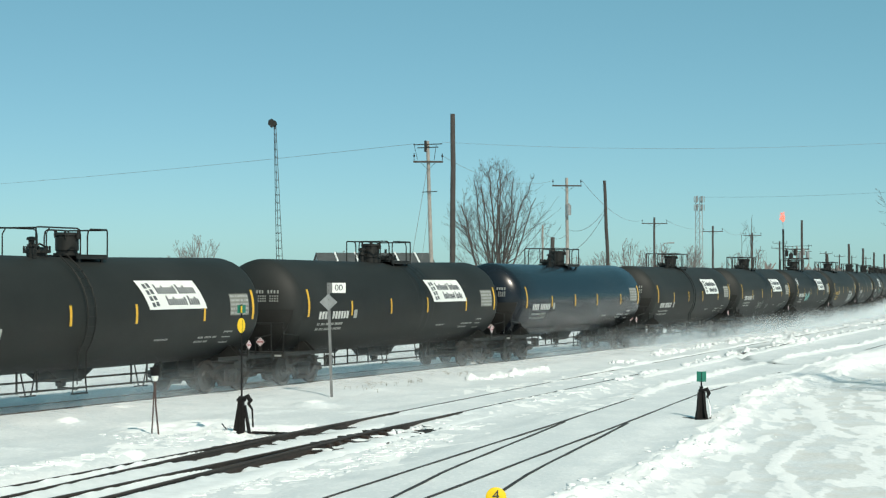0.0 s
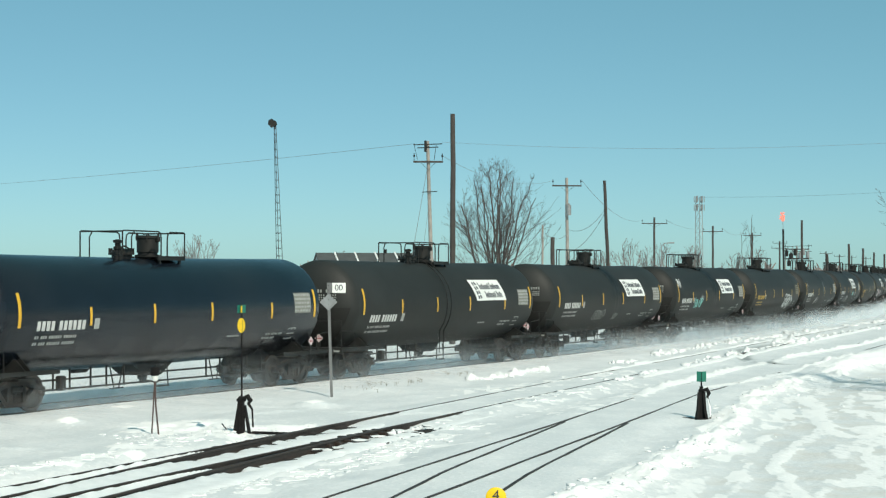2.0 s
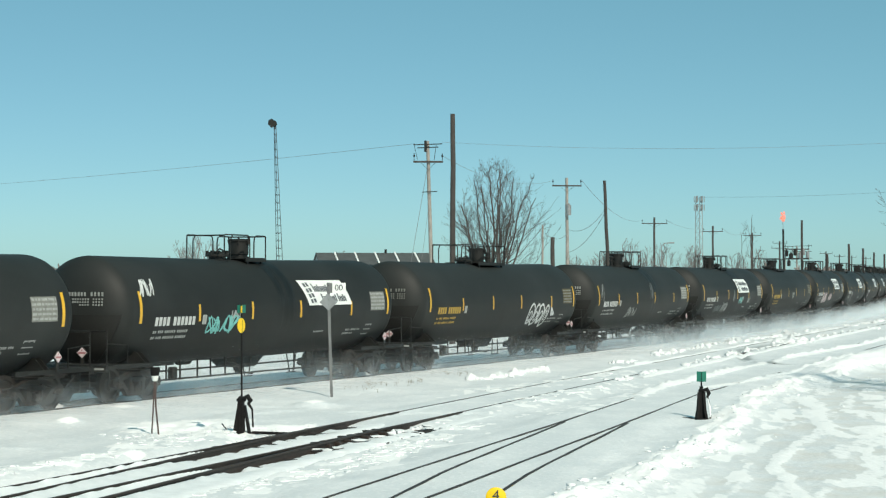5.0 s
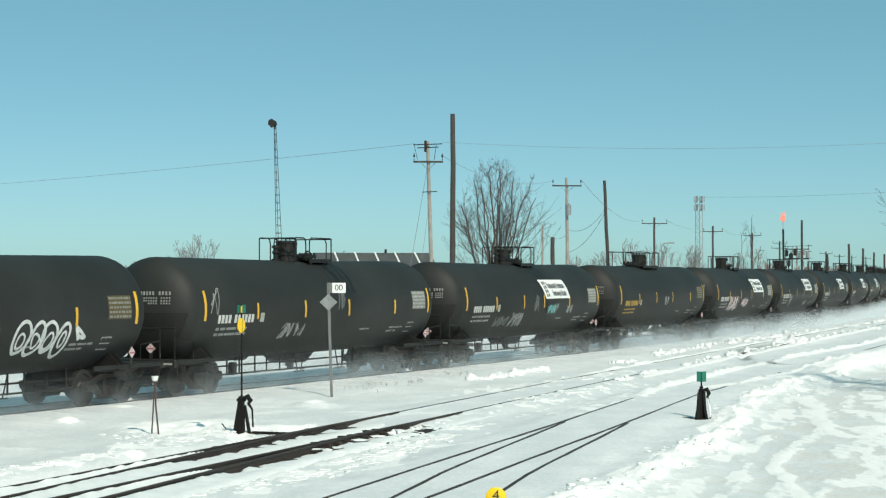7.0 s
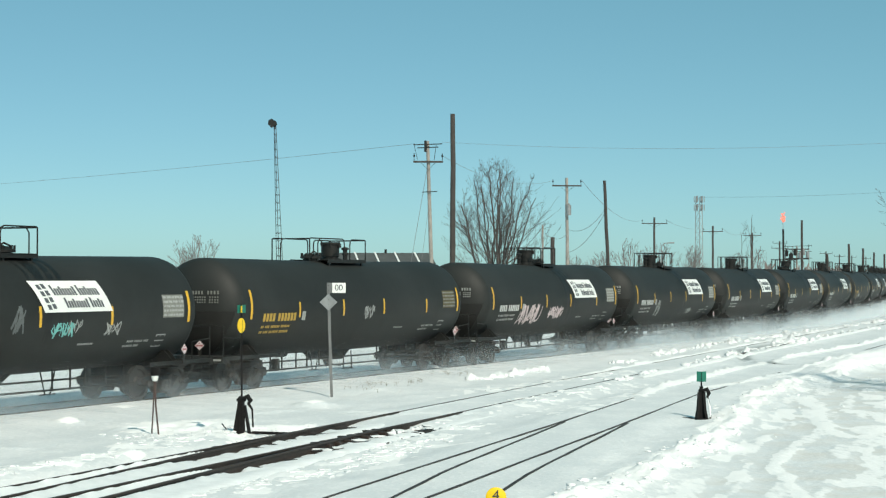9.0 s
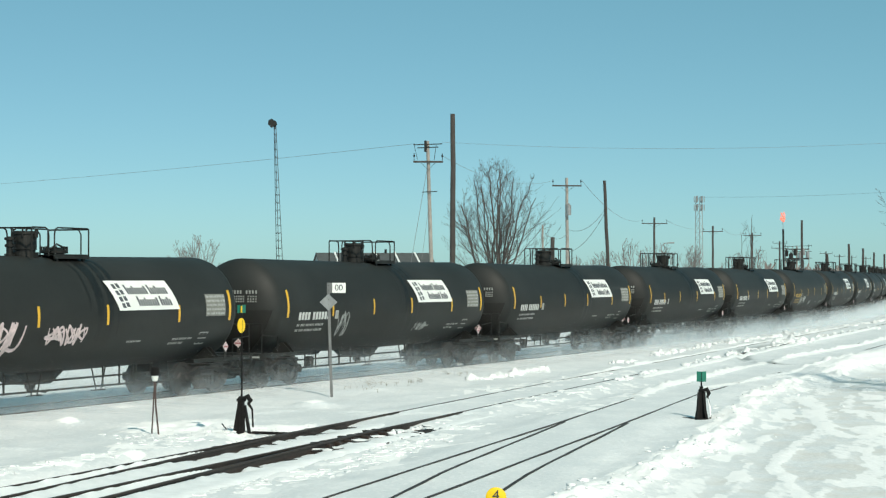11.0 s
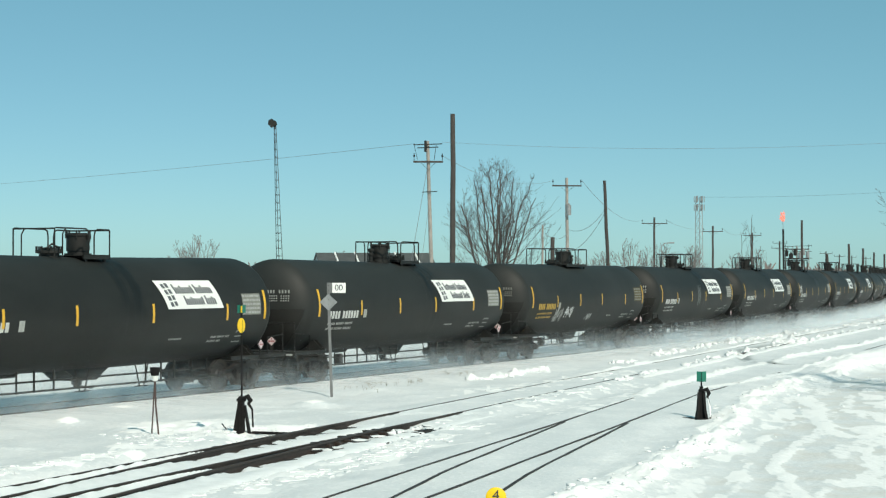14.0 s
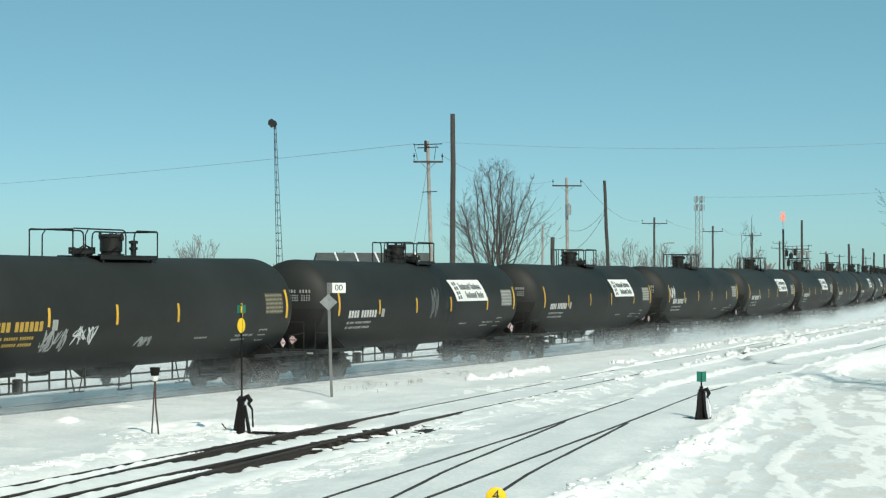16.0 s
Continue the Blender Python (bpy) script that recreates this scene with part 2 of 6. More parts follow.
# ---- snow ground ----
def ground_height(x, y):
    h = -0.13 + 0.05 * (value_noise(x, y, 5.0) - 0.5) + 0.045 * (value_noise(x - y * 0.3, y * 0.45, 0.7) - 0.5)
    h += 0.035 * smoothstep(0.55, 0.8, value_noise(x * 0.7 + 9, y * 0.5, 0.4)) * smoothstep(0.4, 0.7, value_noise(x + 5, y * 0.6, 3.0))
    near_a, near_b, main = gap_to(TRACK_A, x, y), gap_to(TRACK_B, x, y), gap_to(MAIN_POINTS, x, y)
    # wind-packed snow hides the feet of the main rails
    bank = smoothstep(4.5, 1.6, main) * smoothstep(0.42, 0.66, main)
    h = h * (1 - bank) + (-0.026 + 0.016 * (value_noise(x, y * 0.6, 1.6) - 0.5)) * bank
    inner = smoothstep(0.66, 0.42, main) * smoothstep(-7.0, -5.0, main)
    level = -0.145 + 0.115 * smoothstep(-0.25, -0.60, main) - 0.10 * smoothstep(-1.0, -3.2, main) + 0.012 * value_noise(x, y, 2.2)
    h = h * (1 - inner) + level * inner
    # a low bank between main line and yard
    h += 0.10 * np.exp(-((main - 3.6) / 0.9) ** 2) * value_noise(x, y, 2.5) * smoothstep(40, 50, y)
    # the bare stretch of the yard track, blown clear along its rails
    bare = 1 - smoothstep(42.0, 46.5, y + 2.5 * value_noise(x, y, 2.0))
    for line in (TRACK_A, TRACK_A_SIDE):
        for side in (-HALF, HALF):
            d = np.abs(gap_to(offset_line(line, side), x, y))
            sunk = smoothstep(1.0, 0.55, d) * bare
            h = h * (1 - sunk) + np.minimum(h, -0.27) * sunk
    h += 0.12 * bare * np.exp(-((near_a + 2.2) / 0.7) ** 2) * value_noise(x, y, 1.5)
    # patches scoured down to the ties on the near side of it
    scour = np.exp(-((near_a - 1.1) / 0.4) ** 4) * np.exp(-((y - 39.8) / 2.9) ** 6)
    for line, top, free in ((TRACK_A, -0.03, 0.05), (TRACK_B, -0.05, 0.012), (TRACK_B_SIDE, -0.052, 0.014)):
        level = top - np.where(y < 46, free, 0.010) + 0.012 * (value_noise(x, y, 1.3) - 0.5)
        hide = 0.022 * smoothstep(0.5, 0.8, value_noise(x * 0.5, y * 0.4, 3.0)) * smoothstep(46, 60, y)
        dist = np.abs(gap_to(line, x, y))
        w = smoothstep(2.0, 1.1, dist) * (1 - bare * (1 if line is TRACK_A else 0)) * (1 if line is not TRACK_B_SIDE else smoothstep(43, 41, y))
        h = h * (1 - w) + (level + hide) * w
    h = h * (1 - scour) + np.minimum(h, -0.265) * scour
    # scraped road with a thrown-up edge
    plain = gap_to(ROAD_EDGE, x, y)
    edge = plain + 0.5 * (value_noise(x, y, 1.6) - 0.5)
    rough = value_noise(x, y * 0.4, 0.4)
    road = smoothstep(0.1, 0.9, edge)
    streak = value_noise(x * 0.25, y * 0.7, 0.35)
    h = h * (1 - road) + (-0.19 + 0.02 * (value_noise(x, y * 0.3, 0.8) - 0.5) + 0.012 * (rough - 0.5) + 0.012 * streak) * road
    lane = x - 0.26 * y
    mottle = 0.62 * value_noise(lane, y * 0.11, 0.36) + 0.3 * value_noise(lane, y * 0.22, 0.15) + 0.22 * value_noise(x, y * 0.3, 1.6)
    fresh = road * 0.60 * smoothstep(0.52, 0.76, mottle)
    h = h + 0.018 * road * smoothstep(0.45, 0.8, mottle)
    for line, wide, high in BANDS:
        bend = 0.7 * wide * (value_noise(x, y * 0.3, 0.9) - 0.5)
        d = np.abs(gap_to(line, x, y) + bend)
        k = np.exp(-(d / wide + 1.3 * (value_noise(x, y * 0.22, 0.22) - 0.5) + 0.3 * (rough - 0.5)).clip(0, 9) ** 4) * smoothstep(0.12, 0.4, value_noise(x * 0.8 + 3, y * 0.3, 0.5))
        fresh = np.maximum(fresh, k)
        h = h + 0.5 * high * k * (0.3 + 1.4 * value_noise(x, y, 0.25))
    berm = np.exp(-((edge + 0.05) / 0.45) ** 2)
    fresh = np.maximum(fresh, 0.9 * np.exp(-((edge + 0.12) / 0.5) ** 4))
    ragged = smoothstep(0.30, 0.72, value_noise(x, y * 0.7, 0.34)) + 0.6 * smoothstep(0.4, 0.8, value_noise(x + 7, y * 0.8, 0.17))
    h += 0.13 * berm * (0.15 + 0.95 * ragged)
    # the high windrow where the road turns off
    d = gap_to(WINDROW, x, y) + 0.5 * (value_noise(x, y, 1.1) - 0.5)
    k = np.exp(-((d - 0.4) / 0.9) ** 2) * smoothstep(64, 69, y) * smoothstep(100, 84, y)
    h += 0.34 * k * (0.65 + 0.5 * value_noise(x, y, 0.8) + 0.3 * value_noise(x, y, 0.3))
    gouge = np.abs(np.sin(1.5 * (y - 0.55 * x) + 1.6 * value_noise(x, y, 1.5))) ** 14
    h -= 0.10 * k * gouge * np.exp(-((y - 70.5) / 3.2) ** 2)
    fresh = np.maximum(fresh, k)
    # trodden and thrown snow round the switch stand, and single mounds
    for mx, my, r, high in MOUNDS:
        k = np.exp(-(((x - mx) / r) ** 2 + ((y - my) / (1.6 * r)) ** 2))
        h += high * k * (0.6 + 0.8 * value_noise(x, y, 0.35))
        fresh = np.maximum(fresh, smoothstep(0.25, 0.6, k + 0.5 * (value_noise(x, y * 0.6, 0.5) - 0.5)))
    kick = np.exp(-(((x + 4.9 + 0.30 * (y - 42.0)) / 2.7) ** 2 + ((y - 41.8) / 2.9) ** 2) ** 2)
    k = kick * smoothstep(0.15, 0.32, value_noise(x, y * 0.6, 0.8))
    h += 0.11 * k * (value_noise(x, y * 0.8, 0.24) - 0.35) - 0.09 * np.exp(-(((x + 4.5) / 0.5) ** 2 + ((y - 40.2) / 1.0) ** 2))
    fresh = np.maximum(fresh, k)
    # broken white crust lying in patches on the packed snow
    for x0, y0, x1, y1, wide, size in CRUSTS:
        d = gap_to([(x0, y0), (x1, y1)], x, y)
        lump = value_noise(x + 0.08 * y, y * 0.33, size * 0.5) + 0.35 * (value_noise(x + 3, y * 0.4, size * 0.25) - 0.5)
        k = smoothstep(0.54, 0.61, lump - 0.15 * (d / wide) ** 2)
        h += 0.007 * k
        fresh = np.maximum(fresh, k)
    # wind ridges beside the second track
    for line in RIDGES:
        d = np.abs(gap_to(line, x, y) + 0.12 * (value_noise(x, y, 2.0) - 0.5))
        k = np.exp(-(d / 0.26) ** 2) * smoothstep(0.12, 0.3, value_noise(x, y * 0.3, 2.0))
        h += 0.05 * k
        fresh = np.maximum(fresh, k)
    # a wheel rut that swings off the road across the yard tracks
    d = gap_to(RUT, x, y) + 0.15 * (value_noise(x, y, 1.2) - 0.5)
    h += 0.05 * np.exp(-((d - 0.5) / 0.25) ** 2) - 0.06 * np.exp(-(d / 0.24) ** 4)
    far = smoothstep(120, 400, np.hypot(x, y))
    soil = 0.8 * np.exp(-(d / 0.38) ** 4) * smoothstep(0.15, 0.5, value_noise(x, y * 0.4, 0.5))
    return h * (1 - far) + (-0.1) * far, road, edge, fresh, soil


# ridges of loose snow left on the road: plan line, half width, height
BANDS = [
    ([(4.3, 28.7), (5.1, 31.9), (5.8, 34.6)], 0.16, 0.04), ([(5.6, 27.0), (6.0, 31.9), (6.2, 34.1), (6.9, 36.7), (7.4, 37.5)], 0.16, 0.035),
    ([(5.3, 35.0), (6.7, 39.4), (7.0, 39.6)], 0.25, 0.03), ([(7.6, 42.4), (8.8, 47.4), (9.3, 48.8)], 0.3, 0.04),
    ([(11.3, 57.5), (10.9, 54.8), (9.8, 48.4), (9.2, 44.7), (8.9, 40.4)], 0.3, 0.05), ([(10.9, 48.4), (9.7, 41.7)], 0.33, 0.03),
    ([(13.4, 57.0), (11.2, 46.4), (9.6, 41.0)], 0.32, 0.05), ([(8.6, 37.6), (7.9, 32.7), (7.1, 28.0)], 0.22, 0.03), ([(7.0, 31.0), (8.4, 34.0)], 0.3, 0.02),
]
WINDROW = [(11.4, 60.1), (13.2, 65.8), (16.0, 73.1), (20.0, 82.3), (27.0, 97.0)]
MOUNDS = [(-3.5, 49.5, 0.42, 0.16), (-8.9, 43.3, 0.3, 0.10), (-8.4, 47.6, 0.25, 0.06), (-6.5, 36.9, 0.3, 0.07), (-6.0, 35.3, 0.28, 0.10), (-6.5, 34.9, 0.3, 0.05), (-7.1, 33.4, 0.36, 0.05), (-7.6, 32.4, 0.3, 0.04)]
CRUSTS = [(-4.2, 29.5, -1.2, 34.8, 0.8, 0.42), (-1.8, 34.9, -0.1, 39.8, 0.9, 0.45), (-1.0, 40.6, 0.6, 43.6, 0.7, 0.5), (-2.7, 34.6, -1.5, 38.0, 0.25, 0.35), (-8.2, 31.4, -5.9, 36.6, 0.45, 0.42),
          (-6.6, 36.6, -5.2, 39.4, 0.6, 0.4), (1.2, 46.0, 6.0, 59.0, 0.7, 0.40), (3.0, 46.0, 6.0, 54.0, 0.4, 0.4), (4.3, 37.3, 5.6, 37.9, 0.25, 0.35), (1.0, 54.0, 6.5, 66.0, 0.9, 0.45)]
RIDGES = ([(5.6, 52.4), (6.7, 56.3), (12.3, 71.2), (20.4, 90.3), (28.0, 110.0)], [(8.2, 56.5), (12.0, 63.5)])
RUT = [(17.2, 93.0), (14.2, 85.5), (12.9, 79.0), (12.75, 75.3), (13.1, 71.9), (13.5, 71.0)]


def spaced(*stretches):
    """Grid lines: (from, to, step) stretches joined."""
    out = []
    for a, b, s in stretches:
        out += list(np.linspace(a, b, max(int(round((b - a) / s)), 1), endpoint=False))
    return np.array(out + [stretches[-1][1]])


def build_ground():
    xs = spaced((-4000, -400, 600), (-400, -60, 40), (-60, -16, 3), (-16, 13.4, 0.105), (13.4, 22, 0.18), (22, 34, 0.4), (34, 80, 3), (80, 400, 40), (400, 4000, 600))
    ys = spaced((-4000, -400, 600), (-400, -40, 60), (-40, 22, 3), (22, 62, 0.13), (62, 84, 0.2), (84, 104, 0.4), (104, 160, 1.2), (160, 400, 12), (400, 4800, 400))
    gx, gy = np.meshgrid(xs, ys)
    h, road, edge, fresh, soil = ground_height(gx, gy)
    ny, nx = gx.shape
    co = np.stack([gx, gy, h], -1).reshape(-1, 3)
    idx = np.arange(nx * ny).reshape(ny, nx)
    quads = np.stack([idx[:-1, :-1], idx[:-1, 1:], idx[1:, 1:], idx[1:, :-1]], -1).reshape(-1, 4)
    me = bpy.data.meshes.new("ground")
    me.vertices.add(len(co))
    me.vertices.foreach_set("co", co.ravel())
    me.loops.add(quads.size)
    me.loops.foreach_set("vertex_index", quads.ravel())
    me.polygons.add(len(quads))
    me.polygons.foreach_set("loop_start", np.arange(0, quads.size, 4))
    me.polygons.foreach_set("use_smooth", np.ones(len(quads), bool))
    me.update(calc_edges=True)
    packed = me.attributes.new("packed", "FLOAT", "POINT")
    packed.data.foreach_set("value", smoothstep(0.5, 1.3, edge).clip(0, 1).ravel().astype(np.float32))
    worn = me.attributes.new("worn", "FLOAT", "POINT")
    worn.data.foreach_set("value", soil.clip(0, 1).ravel().astype(np.float32))
    loose = me.attributes.new("loose", "FLOAT", "POINT")
    loose.data.foreach_set("value", fresh.clip(0, 1).ravel().astype(np.float32))
    me.materials.append(snow_material())
    return tagged(new("ground", me), "wind-packed white snow over the rail yard with a scraped road", "snow ground", kind="structure")


def snow_material():
    m = bpy.data.materials.new("wind_packed_snow")
    m.use_nodes = True
    t = m.node_tree
    bs = t.nodes["Principled BSDF"]
    bs.inputs["Roughness"].default_value = 0.65
    bs.inputs["Specular IOR Level"].default_value = 0.3
    geo = t.nodes.new("ShaderNodeNewGeometry")
    def noise_node(scale, detail, stretch=(1, 1, 1)):
        mp = t.nodes.new("ShaderNodeMapping")
        mp.inputs["Scale"].default_value = stretch
        n = t.nodes.new("ShaderNodeTexNoise")
        n.inputs["Scale"].default_value, n.inputs["Detail"].default_value = scale, detail
        t.links.new(geo.outputs["Position"], mp.inputs[0])
        t.links.new(mp.outputs[0], n.inputs["Vector"])
        return n
    small = noise_node(7.0, 6)
    dirt = noise_node(2.2, 9, (0.5, 0.45, 1))
    loose = t.nodes.new("ShaderNodeAttribute")
    loose.attribute_name = "loose"
    frayed = noise_node(6.0, 8, (0.9, 0.25, 1))
    fray = t.nodes.new("ShaderNodeMath")
    fray.operation = "MULTIPLY_ADD"
    fray.inputs[1].default_value = 1.0
    t.links.new(frayed.outputs[0], fray.inputs[0])
    t.links.new(loose.outputs["Fac"], fray.inputs[2])
    crisp = t.nodes.new("ShaderNodeMapRange")
    crisp.inputs[1].default_value, crisp.inputs[2].default_value = 0.84, 1.10
    t.links.new(fray.outputs[0], crisp.inputs[0])
    at = t.nodes.new("ShaderNodeAttribute")
    at.attribute_name = "packed"
    r = t.nodes.new("ShaderNodeMapRange")
    r.inputs[1].default_value, r.inputs[2].default_value = 0.38, 0.62
    t.links.new(dirt.outputs[0], r.inputs[0])
    f = t.nodes.new("ShaderNodeMath")
    f.operation = "MULTIPLY"
    t.links.new(r.outputs[0], f.inputs[0])
    bare = t.nodes.new("ShaderNodeMath")
    bare.operation = "SUBTRACT"
    bare.use_clamp = True
    t.links.new(at.outputs["Fac"], bare.inputs[0])
    t.links.new(crisp.outputs[0], bare.inputs[1])
    t.links.new(bare.outputs[0], f.inputs[1])
    tone = t.nodes.new("ShaderNodeMix")
    tone.data_type = "RGBA"
    tone.inputs["A"].default_value, tone.inputs["B"].default_value = (0.675, 0.71, 0.725, 1), (0.93, 0.935, 0.93, 1)
    crust = noise_node(0.9, 9, (0.8, 0.45, 1))
    crust.inputs["Roughness"].default_value = 0.62
    cr = t.nodes.new("ShaderNodeMapRange")
    cr.inputs[1].default_value, cr.inputs[2].default_value = 0.42, 0.66
    t.links.new(crust.outputs[0], cr.inputs[0])
    top = t.nodes.new("ShaderNodeMath")
    top.operation = "MAXIMUM"
    half = t.nodes.new("ShaderNodeMath")
    half.operation = "MULTIPLY"
    half.inputs[1].default_value = 0.40
    t.links.new(cr.outputs[0], half.inputs[0])
    t.links.new(half.outputs[0], top.inputs[0])
    t.links.new(crisp.outputs[0], top.inputs[1])
    crumbs = noise_node(13.0, 5, (0.8, 0.35, 1))
    ck = t.nodes.new("ShaderNodeMapRange")
    ck.inputs[1].default_value, ck.inputs[2].default_value, ck.inputs[4].default_value = 0.54, 0.62, 0.22
    t.links.new(crumbs.outputs[0], ck.inputs[0])
    tk = t.nodes.new("ShaderNodeMath")
    tk.operation, tk.use_clamp = "ADD", True
    t.links.new(top.outputs[0], tk.inputs[0])
    t.links.new(ck.outputs[0], tk.inputs[1])
    t.links.new(tk.outputs[0], tone.inputs["Factor"])
    mix = t.nodes.new("ShaderNodeMix")
    mix.data_type = "RGBA"
    mix.inputs["B"].default_value = (0.70, 0.695, 0.67, 1)
    t.links.new(f.outputs[0], mix.inputs["Factor"])
    t.links.new(tone.outputs["Result"], mix.inputs["A"])
    worn = t.nodes.new("ShaderNodeAttribute")
    worn.attribute_name = "worn"
    earth = t.nodes.new("ShaderNodeMix")
    earth.data_type = "RGBA"
    earth.inputs["B"].default_value = (0.19, 0.215, 0.215, 1)
    t.links.new(worn.outputs["Fac"], earth.inputs["Factor"])
    t.links.new(mix.outputs["Result"], earth.inputs["A"])
    t.links.new(earth.outputs["Result"], bs.inputs["Base Color"])
    b = t.nodes.new("ShaderNodeBump")
    b.inputs["Strength"].default_value, b.inputs["Distance"].default_value = 0.5, 0.07
    t.links.new(small.outputs[0], b.inputs["Height"])
    t.links.new(b.outputs[0], bs.inputs["Normal"])
    return m


build_ground()


# ---- rails and ties ----
RAIL_PROFILE = [(-0.07, -0.17), (0.07, -0.17), (0.07, -0.155), (0.012, -0.13), (0.012, -0.045), (0.036, -0.035), (0.036, -0.006), (0.028, 0.0),
                (-0.028, 0.0), (-0.036, -0.006), (-0.036, -0.035), (-0.012, -0.045), (-0.012, -0.13), (-0.07, -0.155)]


def rail_shape(points, top=0.0):
    s, n = Shape(), len(RAIL_PROFILE)
    vs = []
    for i, (x, y) in enumerate(points):
        x0, y0 = points[max(i - 1, 0)]
        x1, y1 = points[min(i + 1, len(points) - 1)]
        k = math.hypot(x1 - x0, y1 - y0)
        rx, ry = (y1 - y0) / k, -(x1 - x0) / k
        vs += [(x + rx * a, y + ry * a, top + b) for a, b in RAIL_PROFILE]
    fs = [(i * n + k, i * n + (k + 1) % n, (i + 1) * n + (k + 1) % n, (i + 1) * n + k) for i in range(len(points) - 1) for k in range(n)]
    fs += [tuple(range(n)), tuple(range(len(vs) - 1, len(vs) - n - 1, -1))]
    return s.put(vs, fs)


def railway(points, label, top=0.0, group="yard tracks", sides=(-HALF, HALF)):
    track = thing("railway_track", label, "railway track", group, kind="structure")
    for side in sides:
        part("rail", rail_shape(offset_line(points, side), top), RAIL_STEEL, track, smooth=None)
    return track


railway([main_line(u)[:2] for u in list(range(-80, 10, 20)) + list(range(10, 160, 8)) + [240, 420]],
        "main-line track half buried in blown snow", group="main line")
yard = railway(TRACK_A, "yard track with rusty rails bare of snow near the switch", -0.03)
side_a = railway(TRACK_A_SIDE, "diverging rails of the near yard switch", -0.032)
railway(TRACK_B, "yard track sunk in wind-packed snow", -0.05)
railway(TRACK_B_SIDE, "diverging rails of the second yard switch in snow", -0.052)


def along(points, d):
    for (x0, y0), (x1, y1) in zip(points, points[1:]):
        n = math.hypot(x1 - x0, y1 - y0)
        if d <= n:
            return x0 + (x1 - x0) * d / n, y0 + (y1 - y0) * d / n, math.atan2(x1 - x0, y1 - y0)
        d -= n
    return x1, y1, math.atan2(x1 - x0, y1 - y0)


tie_mesh = Shape().box(-1.3, 1.75, -0.11, 0.11, -0.17, 0.0, 0.015).mesh("tie", TIE_WOOD)
for k in range(44):
    x, y, a = along(TRACK_A, 11.0 + k * 0.52)
    high = 0.045 * smoothstep(36.4, 37.2, y) * smoothstep(43.0, 42.2, y)
    part("tie", tie_mesh, None, yard, at=pose(x, y, -0.165 - 0.012 * (k % 3) + high, 0, 0, -math.degrees(a) + random.uniform(-1.5, 1.5)))


def rail_drifts():
    """Ragged banks of snow lying against the near side of the bare rails."""
    rnd, s = random.Random(17), Shape()
    for line, side, free, clear in ((TRACK_A, -HALF, 0.0, 34.5), (TRACK_A_SIDE, -HALF, 0.010, 32.5), (TRACK_A, HALF, 0.025, 31.5), (TRACK_A_SIDE, HALF, 0.036, 30.5)):
        rail = offset_line(line, side)
        end = 50.0 if line is TRACK_A else 41.4
        total, d, rows, strips = sum(math.dist(a, b) for a, b in zip(rail, rail[1:])), 6.0, [], []
        while d < total:
            x, y, a = along(rail, d)
            if y > end:
                break
            room = 1.0
            for other in (TRACK_A, TRACK_A_SIDE):
                for side_ in (-HALF, HALF):
                    g = -float(gap_to(offset_line(other, side_), np.array(x), np.array(y)))
                    if (other is not line or side_ != side) and -0.03 < g < 1.2 and y < 40.9:
                        room = min(room, g - 0.07)
            bare = smoothstep(clear, clear + 3.5, y + rnd.uniform(-0.3, 0.3)) * smoothstep(46.5, 42.5, y)
            ragged = float(value_noise(np.array(d), side * 9 + free * 90, 0.30) - 0.5) + 0.5 * float(value_noise(np.array(d), side * 5 + free * 300, 0.12) - 0.5)
            top = -0.034 - (free * smoothstep(44, 40, y) + 0.006) - 0.13 * bare + ragged * (0.014 + 0.09 * bare)
            if line is TRACK_A and side > 0:
                top -= (0.06 + 0.05 * math.sin(d * 12.1)) * smoothstep(36.6, 37.4, y) * smoothstep(42.6, 42.0, y)
            near_ties = smoothstep(36.4, 37.4, y) * smoothstep(42.8, 42.0, y) if line is TRACK_A and side > 0 else 0.0
            dip = 0.5 + 0.5 * math.sin(d * 12.1 + 0.8 * math.sin(d * 3.1))
            if room < 0.12:
                if len(rows) > 1:
                    strips.append(rows)
                rows = []
            else:
                w = room
                sink = lambda z: z * (1 - near_ties) + (-0.178 - 0.015 * dip) * near_ties
                rows.append([(x + o * math.cos(a), y - o * math.sin(a), z) for o, z in
                             ((0.055, -0.30), (0.06 + 0.02 * abs(ragged), sink(top - 0.025)), (0.09, sink(top)), (0.10 + 0.10 * w, sink(top + 0.02 + 0.03 * ragged)),
                              (0.11 + 0.24 * w, sink(0.4 * top - 0.065 + 0.02 * ragged)), (0.12 + 0.5 * w, sink(-0.095 + 0.01 * ragged)), (w * 0.88, sink(-0.115)), (w + 0.05, -0.30))])
            d += rnd.uniform(0.05, 0.09)
        strips.append(rows)
        for rows in strips:
            if len(rows) > 1:
                n = len(rows[0])
                s.put([p for r in rows for p in r], [(i * n + k, i * n + k + 1, (i + 1) * n + k + 1, (i + 1) * n + k) for i in range(len(rows) - 1) for k in range(n - 1)])
    tagged(new("snow_drift", s.mesh("snow_drift", SNOW_DRIFT, 50)), "ragged snow banked against the bare yard rails", "snow drift", kind="stuff")


SNOW_DRIFT = material("banked_snow", (0.76, 0.79, 0.80), 0.7, vary=0.10, grain=3, fine=30, bump=0.3)
rail_drifts()
